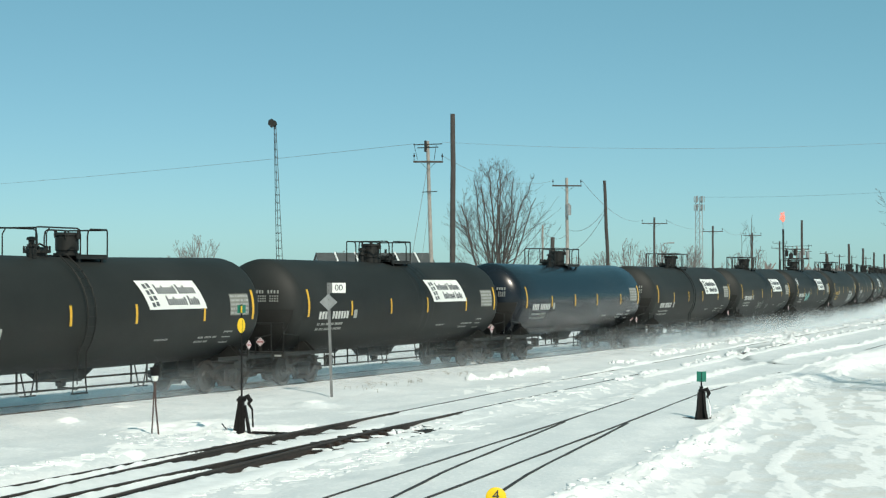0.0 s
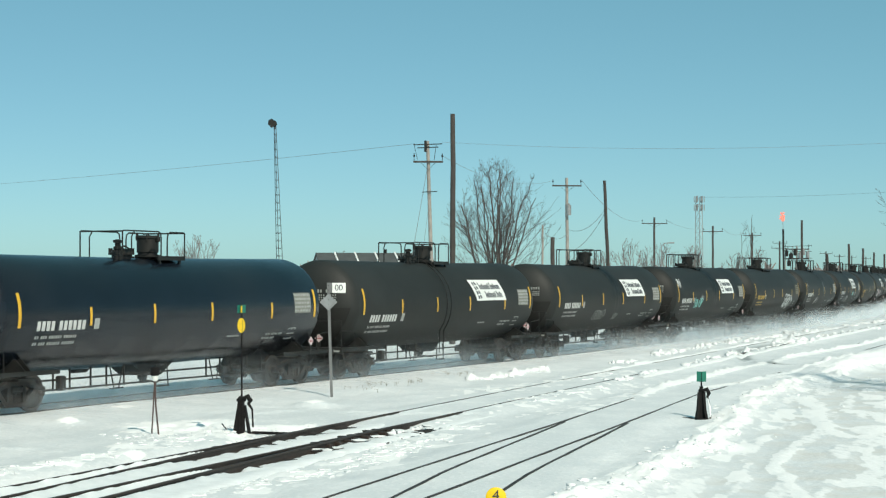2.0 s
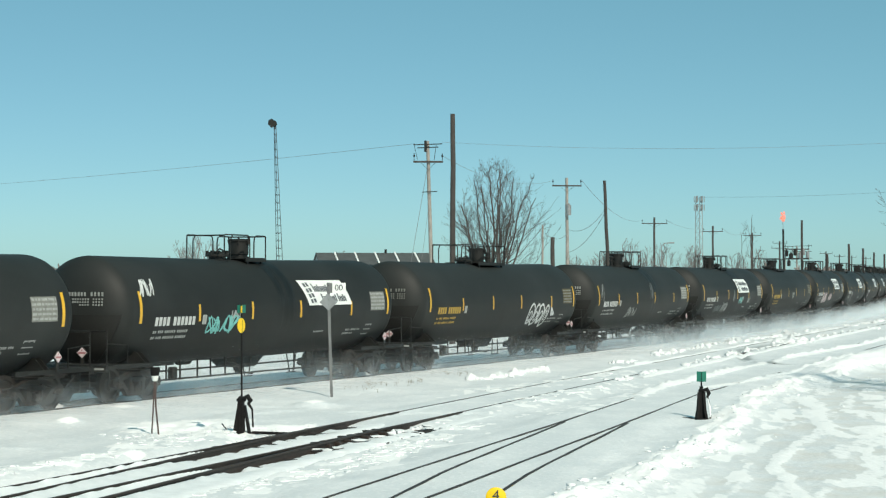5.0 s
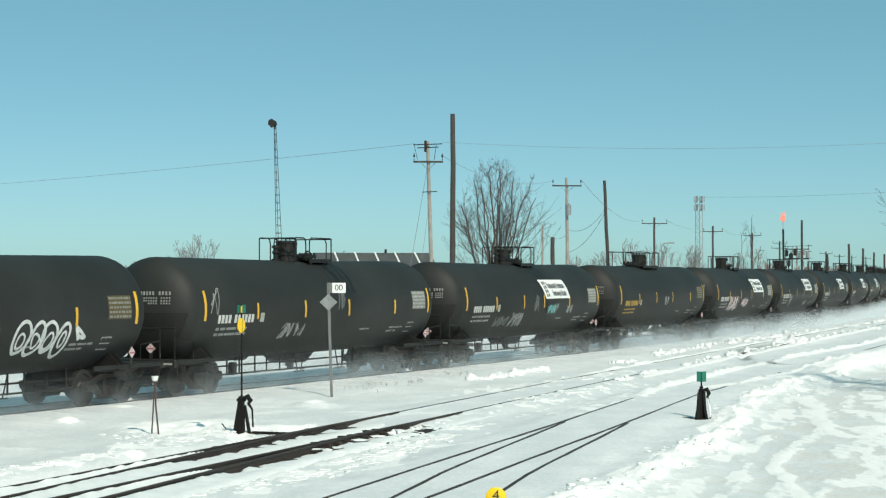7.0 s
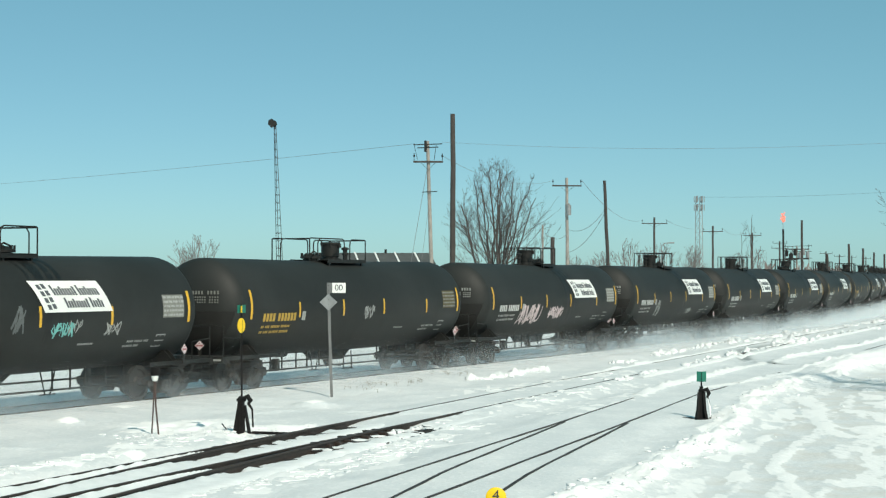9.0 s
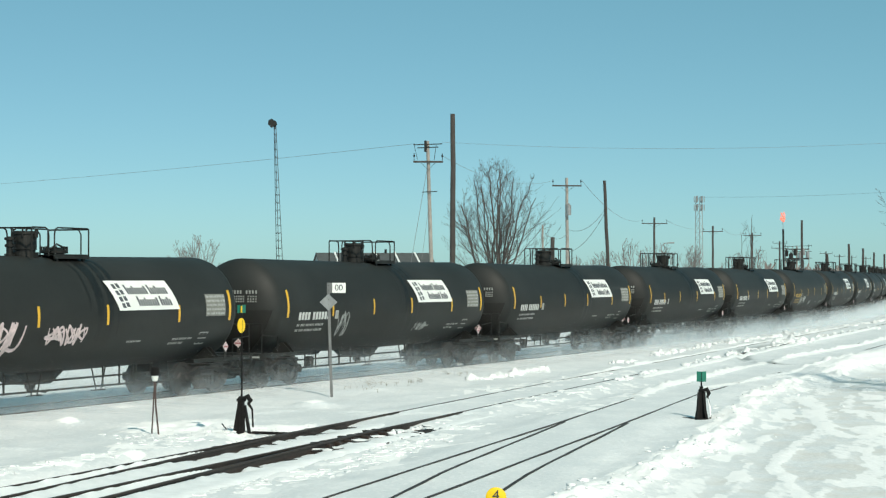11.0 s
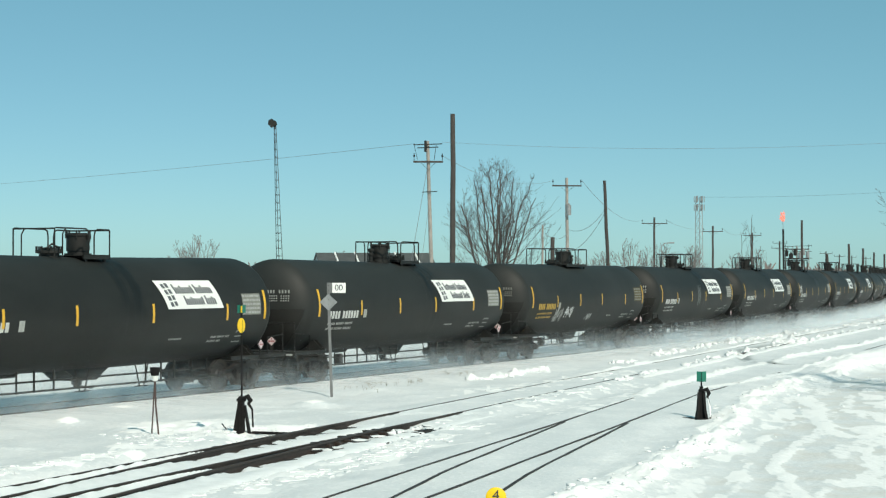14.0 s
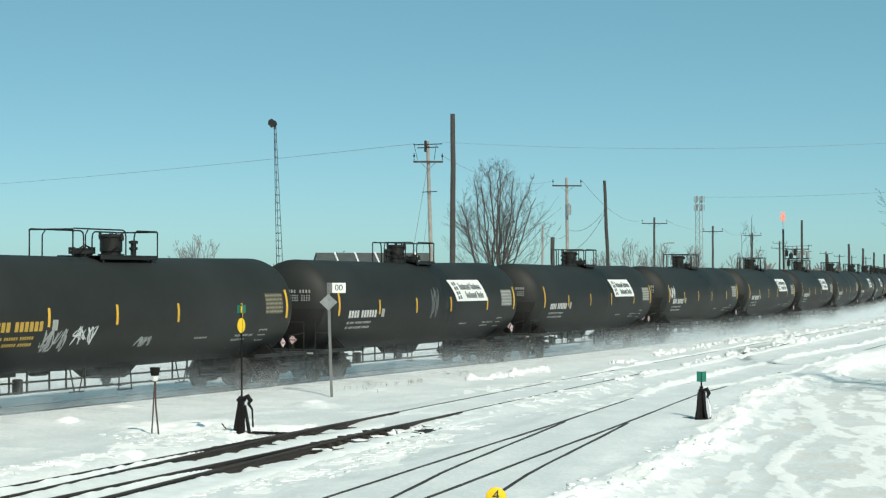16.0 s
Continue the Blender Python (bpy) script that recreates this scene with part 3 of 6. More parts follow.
# spikes and rail braces that show where the snow is blown away
m_brace = Shape().box(-0.05, 0.15, -0.07, 0.07, -0.16, -0.075, 0.015).mesh("rail_brace", RAIL_STEEL)
for k in range(8):
    x, y, a = along(offset_line(TRACK_A, HALF), 24.3 + k * 0.52)
    part("rail_brace", m_brace, None, yard, at=pose(x + 0.09 * math.cos(a), y - 0.09 * math.sin(a), 0, 0, 0, -math.degrees(a)))


# ---- the train ----
R, AXIS, BODY = 1.51, 2.44, 7.6


def axis_z(x):
    return AXIS - 0.05 * (1 - min(abs(x) / BODY, 1))


def on_tank(x, z, lift=0.006):
    """A point on the tank's near face at that height over the rail."""
    s = max(min((z - axis_z(x)) / R, 0.999), -0.999)
    ph = math.asin(s)
    return (x, -(R + lift) * math.cos(ph), axis_z(x) + (R + lift) * math.sin(ph))


def decal(shape, corners, steps=8, lift=0.006):
    """A four-cornered patch (x, z) laid on the near face of the tank."""
    (ax, az), (bx, bz), (cx, cz), (dx, dz) = corners
    vs = []
    for i in range(steps + 1):
        t = i / steps
        for x, z in ((ax + (dx - ax) * t, az + (dz - az) * t), (bx + (cx - bx) * t, bz + (cz - bz) * t)):
            vs.append(on_tank(x, z, lift))
    shape.put(vs, [(2 * i, 2 * i + 1, 2 * i + 3, 2 * i + 2) for i in range(steps)])
    return shape


def patch(shape, x0, x1, z0, z1, steps=6, lift=0.006):
    return decal(shape, [(x0, z0), (x1, z0), (x1, z1), (x0, z1)], steps, lift)


def tank_shape():
    prof = []
    for i in range(9):
        a = math.pi / 2 * i / 8
        prof.append((-BODY - 0.76 * math.cos(a), max(R * math.sin(a), 0.02)))
    prof += [(-BODY * k, R) for k in (0.75, 0.5, 0.25)] + [(0, R)] + [(BODY * k, R) for k in (0.25, 0.5, 0.75)]
    prof += [(-x, r) for x, r in prof[8::-1]]
    s = Shape().spin(prof, 48)
    s.v = [(x, y, z + axis_z(x)) for x, y, z in s.v]
    return s


def wheelset_shape():
    s = Shape()
    wheel = [(-0.075, 0.1), (-0.075, 0.16), (-0.03, 0.2), (-0.03, 0.37), (-0.07, 0.4), (-0.07, 0.455), (0.045, 0.462), (0.05, 0.49), (0.075, 0.49),
             (0.075, 0.39), (0.02, 0.36), (0.02, 0.2), (0.06, 0.16), (0.06, 0.1)]
    for sgn in (-1, 1):
        s.spin([(0.75 * sgn + a * -sgn * -1, r) for a, r in wheel] if sgn < 0 else [(0.75 - a, r) for a, r in wheel], 28, "y")
        s.spin([(1.03 * sgn, 0.085), (1.17 * sgn, 0.085), (1.19 * sgn, 0.06)], 12, "y")
        for k in range(3):
            a = 2 * math.pi * k / 3
            s.spin([(1.18 * sgn, 0.018), (1.215 * sgn, 0.018)], 6, "y", (0.045 * math.cos(a), 0, 0.045 * math.sin(a)))
    s.spin([(-1.1, 0.075), (1.1, 0.075)], 12, "y")
    return s


def side_frame_shape(y):
    s, w = Shape(), 0.075
    top = [(-1.12, 0.47), (-1.12, 0.62), (-0.72, 0.66), (-0.35, 0.80), (0.35, 0.80), (0.72, 0.66), (1.12, 0.62), (1.12, 0.47), (0.98, 0.47),
           (0.95, 0.55), (0.80, 0.55), (0.30, 0.69), (-0.30, 0.69), (-0.80, 0.55), (-0.95, 0.55), (-0.98, 0.47)]
    s.slab(top, y - w, y + w)
    low = [(-0.80, 0.55), (-0.66, 0.58), (-0.36, 0.27), (0.36, 0.27), (0.66, 0.58), (0.80, 0.55), (0.42, 0.16), (-0.42, 0.16)]
    s.slab(low, y - w, y + w)
    for x in (-0.3, 0.3):
        s.box(x - 0.06, x + 0.06, y - w, y + w, 0.26, 0.70)
    for x in (-0.15, 0.0, 0.15):
        s.spin([(0.27 + 0.02 * i, 0.065 if i % 2 else 0.055) for i in range(12)], 8, "z", (x, y, 0))
    for x in (-0.89, 0.89):
        s.box(x - 0.13, x + 0.13, y - 0.09, y + 0.09, 0.40, 0.60, 0.03)
    return s


def bolster_shape():
    s = Shape().box(-0.24, 0.24, -1.1, 1.1, 0.5, 0.68, 0.04)
    s.spin([(0.66, 0.2), (0.80, 0.2)], 16, "z")
    for sgn in (-1, 1):
        s.box(sgn * 0.42 - 0.05, sgn * 0.42 + 0.05, -0.95, 0.95, 0.3, 0.42, 0.02)
        for y in (-0.75, 0.75):
            s.box(sgn * 0.45 - 0.04, sgn * 0.45 + 0.05, y - 0.05, y + 0.05, 0.3, 0.6, 0.01)
    return s


def head_shield_shape():
    """Half-height steel shield bent round the lower half of a tank head."""
    s, rows, cols = Shape(), 8, 17
    vs = []
    for lift in (0.0, 0.035):
        for i in range(rows):
            z = -1.36 + 1.28 * i / (rows - 1)
            ym = 1.36 * math.sqrt(max(1 - (z / 1.52) ** 2, 0.0)) * (0.80 + 0.20 * i / (rows - 1))
            for k in range(cols):
                y = ym * (2 * k / (cols - 1) - 1)
                q = math.sqrt(max(1 - (z * z + y * y) / R ** 2, 0))
                vs.append((BODY + 0.76 * q + 0.03 + lift, y, AXIS + z))
    n = rows * cols
    fs = [(o + i * cols + k, o + i * cols + k + 1, o + (i + 1) * cols + k + 1, o + (i + 1) * cols + k) for o in (0, n) for i in range(rows - 1) for k in range(cols - 1)]
    rim = [k for k in range(cols)] + [i * cols + cols - 1 for i in range(1, rows)] + [(rows - 1) * cols + k for k in range(cols - 2, -1, -1)] + [i * cols for i in range(rows - 2, 0, -1)]
    fs += [(a, b, b + n, a + n) for a, b in zip(rim, rim[1:] + rim[:1])]
    return s.put(vs, fs)


M_TANK = {}
for key, mt in (("black", TANK_BLACK), ("blue", TANK_BLUE)):
    M_TANK[key] = tank_shape().mesh("tank", mt, 30)
M_SHIELD = head_shield_shape().mesh("head_shield", SHIELD_PAINT, 40)
M_WHEELSET = wheelset_shape().mesh("wheelset", WHEEL_STEEL, 30)
M_BOLSTER = bolster_shape().mesh("truck", TRUCK_IRON, 30)
M_FRAME = {y: side_frame_shape(y).mesh("side_frame", TRUCK_IRON, 30) for y in (-1.0, 1.0)}


def top_gear(car, long):
    """Platform with its railing, manway and valves on top of the tank; long: the larger kinds with their valves in a row."""
    if car.get("broad"):
        mid, half, w, mx, hx, vx, vy, p0, p1 = -0.40, 1.95, 0.72, 0.33, -1.0, 1.4, 0.0, -1.1, 1.5
    elif long:
        mid, half, w, mx, hx, vx, vy, p0, p1 = -0.35, 1.53, 0.72, 0.35, -0.93, -1.6, -0.35, -0.15, 1.15
    elif car.get("box_right"):
        mid, half, w, mx, hx, vx, vy, p0, p1 = -0.55, 1.2, 0.68, 0.14, -1.1, 0.62, 0.1, -0.5, 0.63
    else:
        mid, half, w, mx, hx, vx, vy, p0, p1 = 0.50, 1.2, 0.68, -0.14, 1.1, -0.62, 0.1, 0.25, 1.68
    zt = AXIS + R - 0.05
    hi = zt + 0.74
    plat = Shape().box(p0, p1, -w, w, zt + 0.02, zt + 0.045, 0.01)
    for y in (-w, w - 0.04):
        plat.box(p0 - 0.03, p1 + 0.03, y, y + 0.04, zt - 0.06, zt + 0.06)
    part("platform", plat, IRON, car)
    m_bracket = Shape().box(-0.04, 0.04, -0.03, 0.03, zt - 0.2, zt + 0.02).mesh("bracket", IRON)
    for x in (p0 + 0.15, p1 - 0.15):
        for y in (-w + 0.08, w - 0.08):
            part("bracket", m_bracket, None, car, at=pose(x, y, 0))
    for y in (-w + 0.02, w - 0.02):
        rail = Shape()
        # the railing stands in two bows: a long one with a drooping end, and a short square one
        flip = 1 if long or car.get("box_right") else -1
        x0, x1 = mid - flip * half, mid + flip * half
        gap0, gap1 = mid + flip * half * 0.22, mid + flip * half * 0.42
        rail.tube([(x0, y, zt - 0.02), (x0, y, hi - 0.02), (x0 + flip * 0.06, y, hi), (gap0 - flip * 0.14, y, hi), (gap0 - flip * 0.03, y, hi - 0.05), (gap0, y, hi - 0.18), (gap0, y, zt - 0.02)], 0.022, 6)
        rail.tube([(x0 + flip * half * 0.28, y, zt - 0.02), (x0 + flip * half * 0.28, y, hi - 0.16), (x0 + flip * (half * 0.28 + 0.12), y, hi - 0.02)], 0.02, 6)
        rail.tube([(gap1, y, zt), (gap1, y, hi - 0.2), (gap1 + flip * 0.04, y, hi - 0.06), (gap1 + flip * 0.14, y, hi - 0.01), (x1 - flip * 0.04, y, hi - 0.01), (x1, y, hi - 0.04), (x1, y, zt)], 0.022, 6)
        part("railing", rail, IRON, car)
    for x in (mid - half, mid + half):
        part("railing", Shape().tube([(x, -w + 0.02, hi - 0.02), (x, w - 0.02, hi - 0.02)], 0.022), IRON, car)
    man = Shape().spin([(zt - 0.06, 0.36), (zt + 0.10, 0.36), (zt + 0.10, 0.28), (zt + 0.16, 0.28), (zt + 0.17, 0.31), (zt + 0.56, 0.31), (zt + 0.57, 0.345), (zt + 0.62, 0.345), (zt + 0.65, 0.27)], 20, "z", (mx, 0, 0))
    man.box(mx - 0.06, mx + 0.06, -0.40, -0.28, zt + 0.46, zt + 0.60, 0.02)
    manway = part("manway", man, IRON, car)
    m_eyebolt = Shape().spin([(zt + 0.50, 0.022), (zt + 0.68, 0.022), (zt + 0.69, 0.035), (zt + 0.71, 0.03)], 6, "z", (0, 0, 0)).mesh("bolt", IRON)
    for k in range(6):
        a = (k + 0.5) * math.pi / 3
        part("bolt", m_eyebolt, None, manway, at=pose(mx + 0.345 * math.cos(a), 0.345 * math.sin(a), 0))
    drum = Shape().spin([(zt - 0.06, 0.27), (zt + 0.08, 0.27), (zt + 0.09, 0.36), (zt + 0.15, 0.36), (zt + 0.18, 0.29), (zt + 0.23, 0.24), (zt + 0.25, 0.1)], 18, "z", (hx, 0, 0))
    hatch = part("hatch", drum, IRON, car)
    m_stud = Shape().spin([(zt + 0.10, 0.03), (zt + 0.27, 0.03)], 6, "z", (0, 0, 0)).mesh("bolt", IRON)
    for k in range(8):
        a = k * math.pi / 4
        part("bolt", m_stud, None, hatch, at=pose(hx + 0.33 * math.cos(a), 0.33 * math.sin(a), 0))
    part("handle", Shape().tube([(hx - 0.3, -0.1, zt + 0.2), (hx - 0.1, -0.16, zt + 0.33), (hx + 0.25, -0.12, zt + 0.24)], 0.025, 6), IRON, hatch)
    valve = Shape().spin([(zt - 0.06, 0.13), (zt + 0.05, 0.13), (zt + 0.06, 0.08), (zt + 0.22, 0.08), (zt + 0.24, 0.12), (zt + 0.30, 0.12), (zt + 0.31, 0.08), (zt + 0.40, 0.08),
                          (zt + 0.41, 0.13), (zt + 0.47, 0.13), (zt + 0.50, 0.05)], 12, "z", (vx, vy, 0))
    part("valve", valve, IRON, car)
    # ladder down the near side
    if not long or not car.get("rungs"):
        return
    ladder = Shape()
    for x in (-0.95, -0.6):
        pts = [(x, -w, zt + 0.03)]
        for ph in (48, 36, 24, 12, 0, -12, -24, -36):
            c, sn = math.cos(radians(ph)), math.sin(radians(ph))
            pts.append((x, -(R + 0.13) * c, axis_z(x) + (R + 0.13) * sn))
        pts.append((x, -1.30, 0.62))
        ladder.tube(pts, 0.018, 5)
    for ph in range(42, -40, -9):
        c, sn = math.cos(radians(ph)), math.sin(radians(ph))
        ladder.tube([(-0.95, -(R + 0.13) * c, AXIS + (R + 0.13) * sn), (-0.6, -(R + 0.13) * c, AXIS + (R + 0.13) * sn)], 0.012, 5)
    part("ladder", ladder, IRON, car)


def under_gear(car):
    """Everything hung below the tank, and the ends with their couplers."""
    zb = AXIS - R - 0.05
    skid = Shape().slab([(-1.05, zb + 0.10), (-0.42, zb - 0.26), (0.42, zb - 0.26), (1.05, zb + 0.10)], -0.42, 0.42)
    part("outlet_skid", skid, IRON, car)
    outlet = Shape().spin([(zb - 0.5, 0.09), (zb - 0.4, 0.09), (zb - 0.38, 0.14), (zb - 0.2, 0.14)], 12, "z", (0.1, 0, 0))
    outlet.tube([(0.1, 0, zb - 0.42), (0.1, -0.5, zb - 0.46), (0.1, -0.6, zb - 0.4)], 0.03)
    part("outlet_valve", outlet, IRON, car)
    for z, y in ((0.74, -0.86), (0.50, -0.95)):
        part("brake_pipe", Shape().tube([(-5.6, y, z), (5.6, y, z)], 0.028), IRON, car)
    m_hanger = Shape().box(-0.018, 0.018, -0.93, -0.89, 0.46, 1.02).mesh("hanger", IRON)
    for x in (-5.2, -4.5, -3.6, -2.9, -2.1, 2.0, 2.75, 3.4, 4.3, 5.1):
        part("hanger", m_hanger, None, car, at=pose(x, 0, 0))
    for x in (-1.02, -0.54) if car.get("ladder") else ():
        part("ladder_leg", Shape().tube([(x, -1.25, 0.95), (x + (0.06 if x > -0.8 else -0.06), -1.25, 0.38)], 0.02), IRON, car)
    for x in (-2.5, 2.4) if car.get("ladder") else (-0.95, 1.75):
        for dx in (-0.3, 0.3):
            part("brace", Shape().tube([(x + dx, -0.95, 0.98), (x + dx * 0.35, -0.95, 0.40)], 0.02, 5), IRON, car)
        part("brace", Shape().tube([(x - 0.32, -0.95, 0.40), (x + 0.32, -0.95, 0.40)], 0.018, 5), IRON, car)
    if car.get("ladder"):
        part("ladder_step", Shape().box(-1.1, -0.46, -1.29, -1.21, 0.36, 0.40), IRON, car)
    part("control_valve", Shape().box(-4.95, -4.72, -0.98, -0.78, 0.46, 0.84, 0.03), IRON, car)
    part("brake_cylinder", Shape().spin([(-2.6, 0.05), (-2.55, 0.16), (-2.0, 0.16), (-1.95, 0.05), (-1.4, 0.03)], 14, "x", (0, 0.45, 0.92)), IRON, car)
    for d in (-1, 1):
        end = pose(0, 0, 0, 0, 0, 0 if d > 0 else 180)
        sill = Shape().box(5.2, 8.62, -0.24, 0.24, 0.66, 1.0, 0.03)
        sill.slab([(5.2, 0.98), (6.3, 1.06), (7.5, 1.06), (8.0, 1.0)], -0.45, 0.45)
        part("stub_sill", sill, IRON, car, at=end)
        saddle = Shape()
        outline = [(-1.12, 1.34), (-1.42, 1.05), (-1.2, 0.86), (1.2, 0.86), (1.42, 1.05), (1.12, 1.34)]
        arc = [(R * math.sin(a) * 1.0, AXIS - R * math.cos(a)) for a in np.linspace(radians(44), -radians(44), 9)]
        ring = list(outline)
        ring += arc
        for x0, x1 in ((6.72, 6.76), (6.94, 6.98)):
            n = len(ring)
            saddle.put([(x0, y, z) for y, z in ring] + [(x1, y, z) for y, z in ring],
                       [tuple(range(n)), tuple(range(2 * n - 1, n - 1, -1))] + [(i, i + n, (i + 1) % n + n, (i + 1) % n) for i in range(n)])
        saddle.box(6.5, 7.2, -1.4, 1.4, 0.82, 0.88)
        part("bolster", saddle, IRON, car, at=end)
        deck = Shape().box(7.7, 8.75, -1.42, 1.42, 1.0, 1.05, 0.01)
        deck.box(8.65, 8.78, -1.45, 1.45, 0.86, 1.06, 0.02)
        for y in (-1.40, 1.40):
            deck.box(5.6, 8.7, y - 0.03, y + 0.03, 0.94, 1.05)
        part("end_deck", deck, IRON, car, at=end)
        rail = Shape()
        for y in (-1.38, 1.38):
            rail.tube([(8.68, y, 1.05), (8.68, y, 1.95)], 0.02)
            rail.tube([(7.75, y, 1.05), (7.75, y, 1.55), (8.68, y, 1.62)], 0.018)
        rail.tube([(8.68, -1.38, 1.95), (8.68, 1.38, 1.95)], 0.02)
        part("end_railing", rail, IRON, car, at=end)
        for y in (-1.42, 1.42):
            step = Shape()
            for x in (8.2, 8.6):
                step.tube([(x, y, 0.95), (x, y, 0.42)], 0.016, 5)
            step.tube([(8.2, y, 0.42), (8.6, y, 0.42)], 0.018, 5)
            step.tube([(8.2, y, 0.68), (8.6, y, 0.68)], 0.014, 5)
            part("sill_step", step, IRON, car, at=end)
        coup = Shape().box(8.55, 8.86, -0.11, 0.11, 0.76, 0.96, 0.02)
        coup.slab([(8.82, 0.72), (9.04, 0.70), (9.1, 0.76), (9.1, 0.98), (9.04, 1.0), (8.82, 0.98)], -0.19, 0.14)
        part("coupler", coup, TRUCK_IRON, car, at=end)
        hose = Shape().tube([(8.6, 0.35, 0.8), (8.85, 0.36, 0.62), (9.0, 0.3, 0.48), (9.05, 0.1, 0.46)], 0.025, 6)
        part("air_hose", hose, IRON, car, at=end)


def placard(car, x, at):
    """A hazard diamond in its dark holder."""
    s, r = Shape(), 0.14
    s.put([(0, 0, r), (r, 0, 0), (0, 0, -r), (-r, 0, 0), (0, 0.02, r), (r, 0.02, 0), (0, 0.02, -r), (-r, 0.02, 0)],
          [(0, 3, 2, 1), (4, 5, 6, 7), (0, 1, 5, 4), (1, 2, 6, 5), (2, 3, 7, 6), (3, 0, 4, 7)])
    ob = part("placard", s, PLACARD_WHITE, car, "white and red hazard diamond", smooth=None, at=at)
    hold = Shape().slab([(0, 0.17), (0.17, 0), (0.05, -0.13), (0.05, -0.40), (-0.05, -0.40), (-0.05, -0.13), (-0.17, 0)], 0.024, 0.05)
    part("holder", hold, IRON, ob, smooth=None)
    red = Shape()
    red.put([(-r * 0.86, -0.004, 0.02), (-r * 0.66, -0.004, -r * 0.26), (-r * 0.2, -0.004, -r * 0.2), (r * 0.2, -0.004, -r * 0.2), (r * 0.66, -0.004, -r * 0.26), (r * 0.86, -0.004, 0.02)],
            [(0, 1, 2, 3, 4, 5)])
    red.put([(-r * 0.16, -0.004, r * 0.34), (r * 0.16, -0.004, r * 0.34), (r * 0.05, -0.004, r * 0.72), (-r * 0.08, -0.004, r * 0.66)], [(0, 1, 2, 3)])
    part("placard_print", red, PLACARD_RED, ob, smooth=None)
    return ob


def trucks(car):
    for x in (-6.85, 6.85):
        truck = part("truck", M_BOLSTER, None, car, at=pose(x, 0, 0))
        for y in (-1.0, 1.0):
            part("side_frame", M_FRAME[y], None, truck)
        for dx in (-0.89, 0.89):
            part("wheelset", M_WHEELSET, None, truck, at=pose(dx, 0, 0.462))


def glyph_bars(s, x0, z0, height, counts, pitch, lift=0.007, fill=0.7):
    """Plain character-sized bars in groups of those lengths."""
    x = x0
    for c in counts:
        for _ in range(c):
            patch(s, x, x + pitch * fill, z0, z0 + height, 2, lift)
            x += pitch
        x += pitch * 0.7
    return s


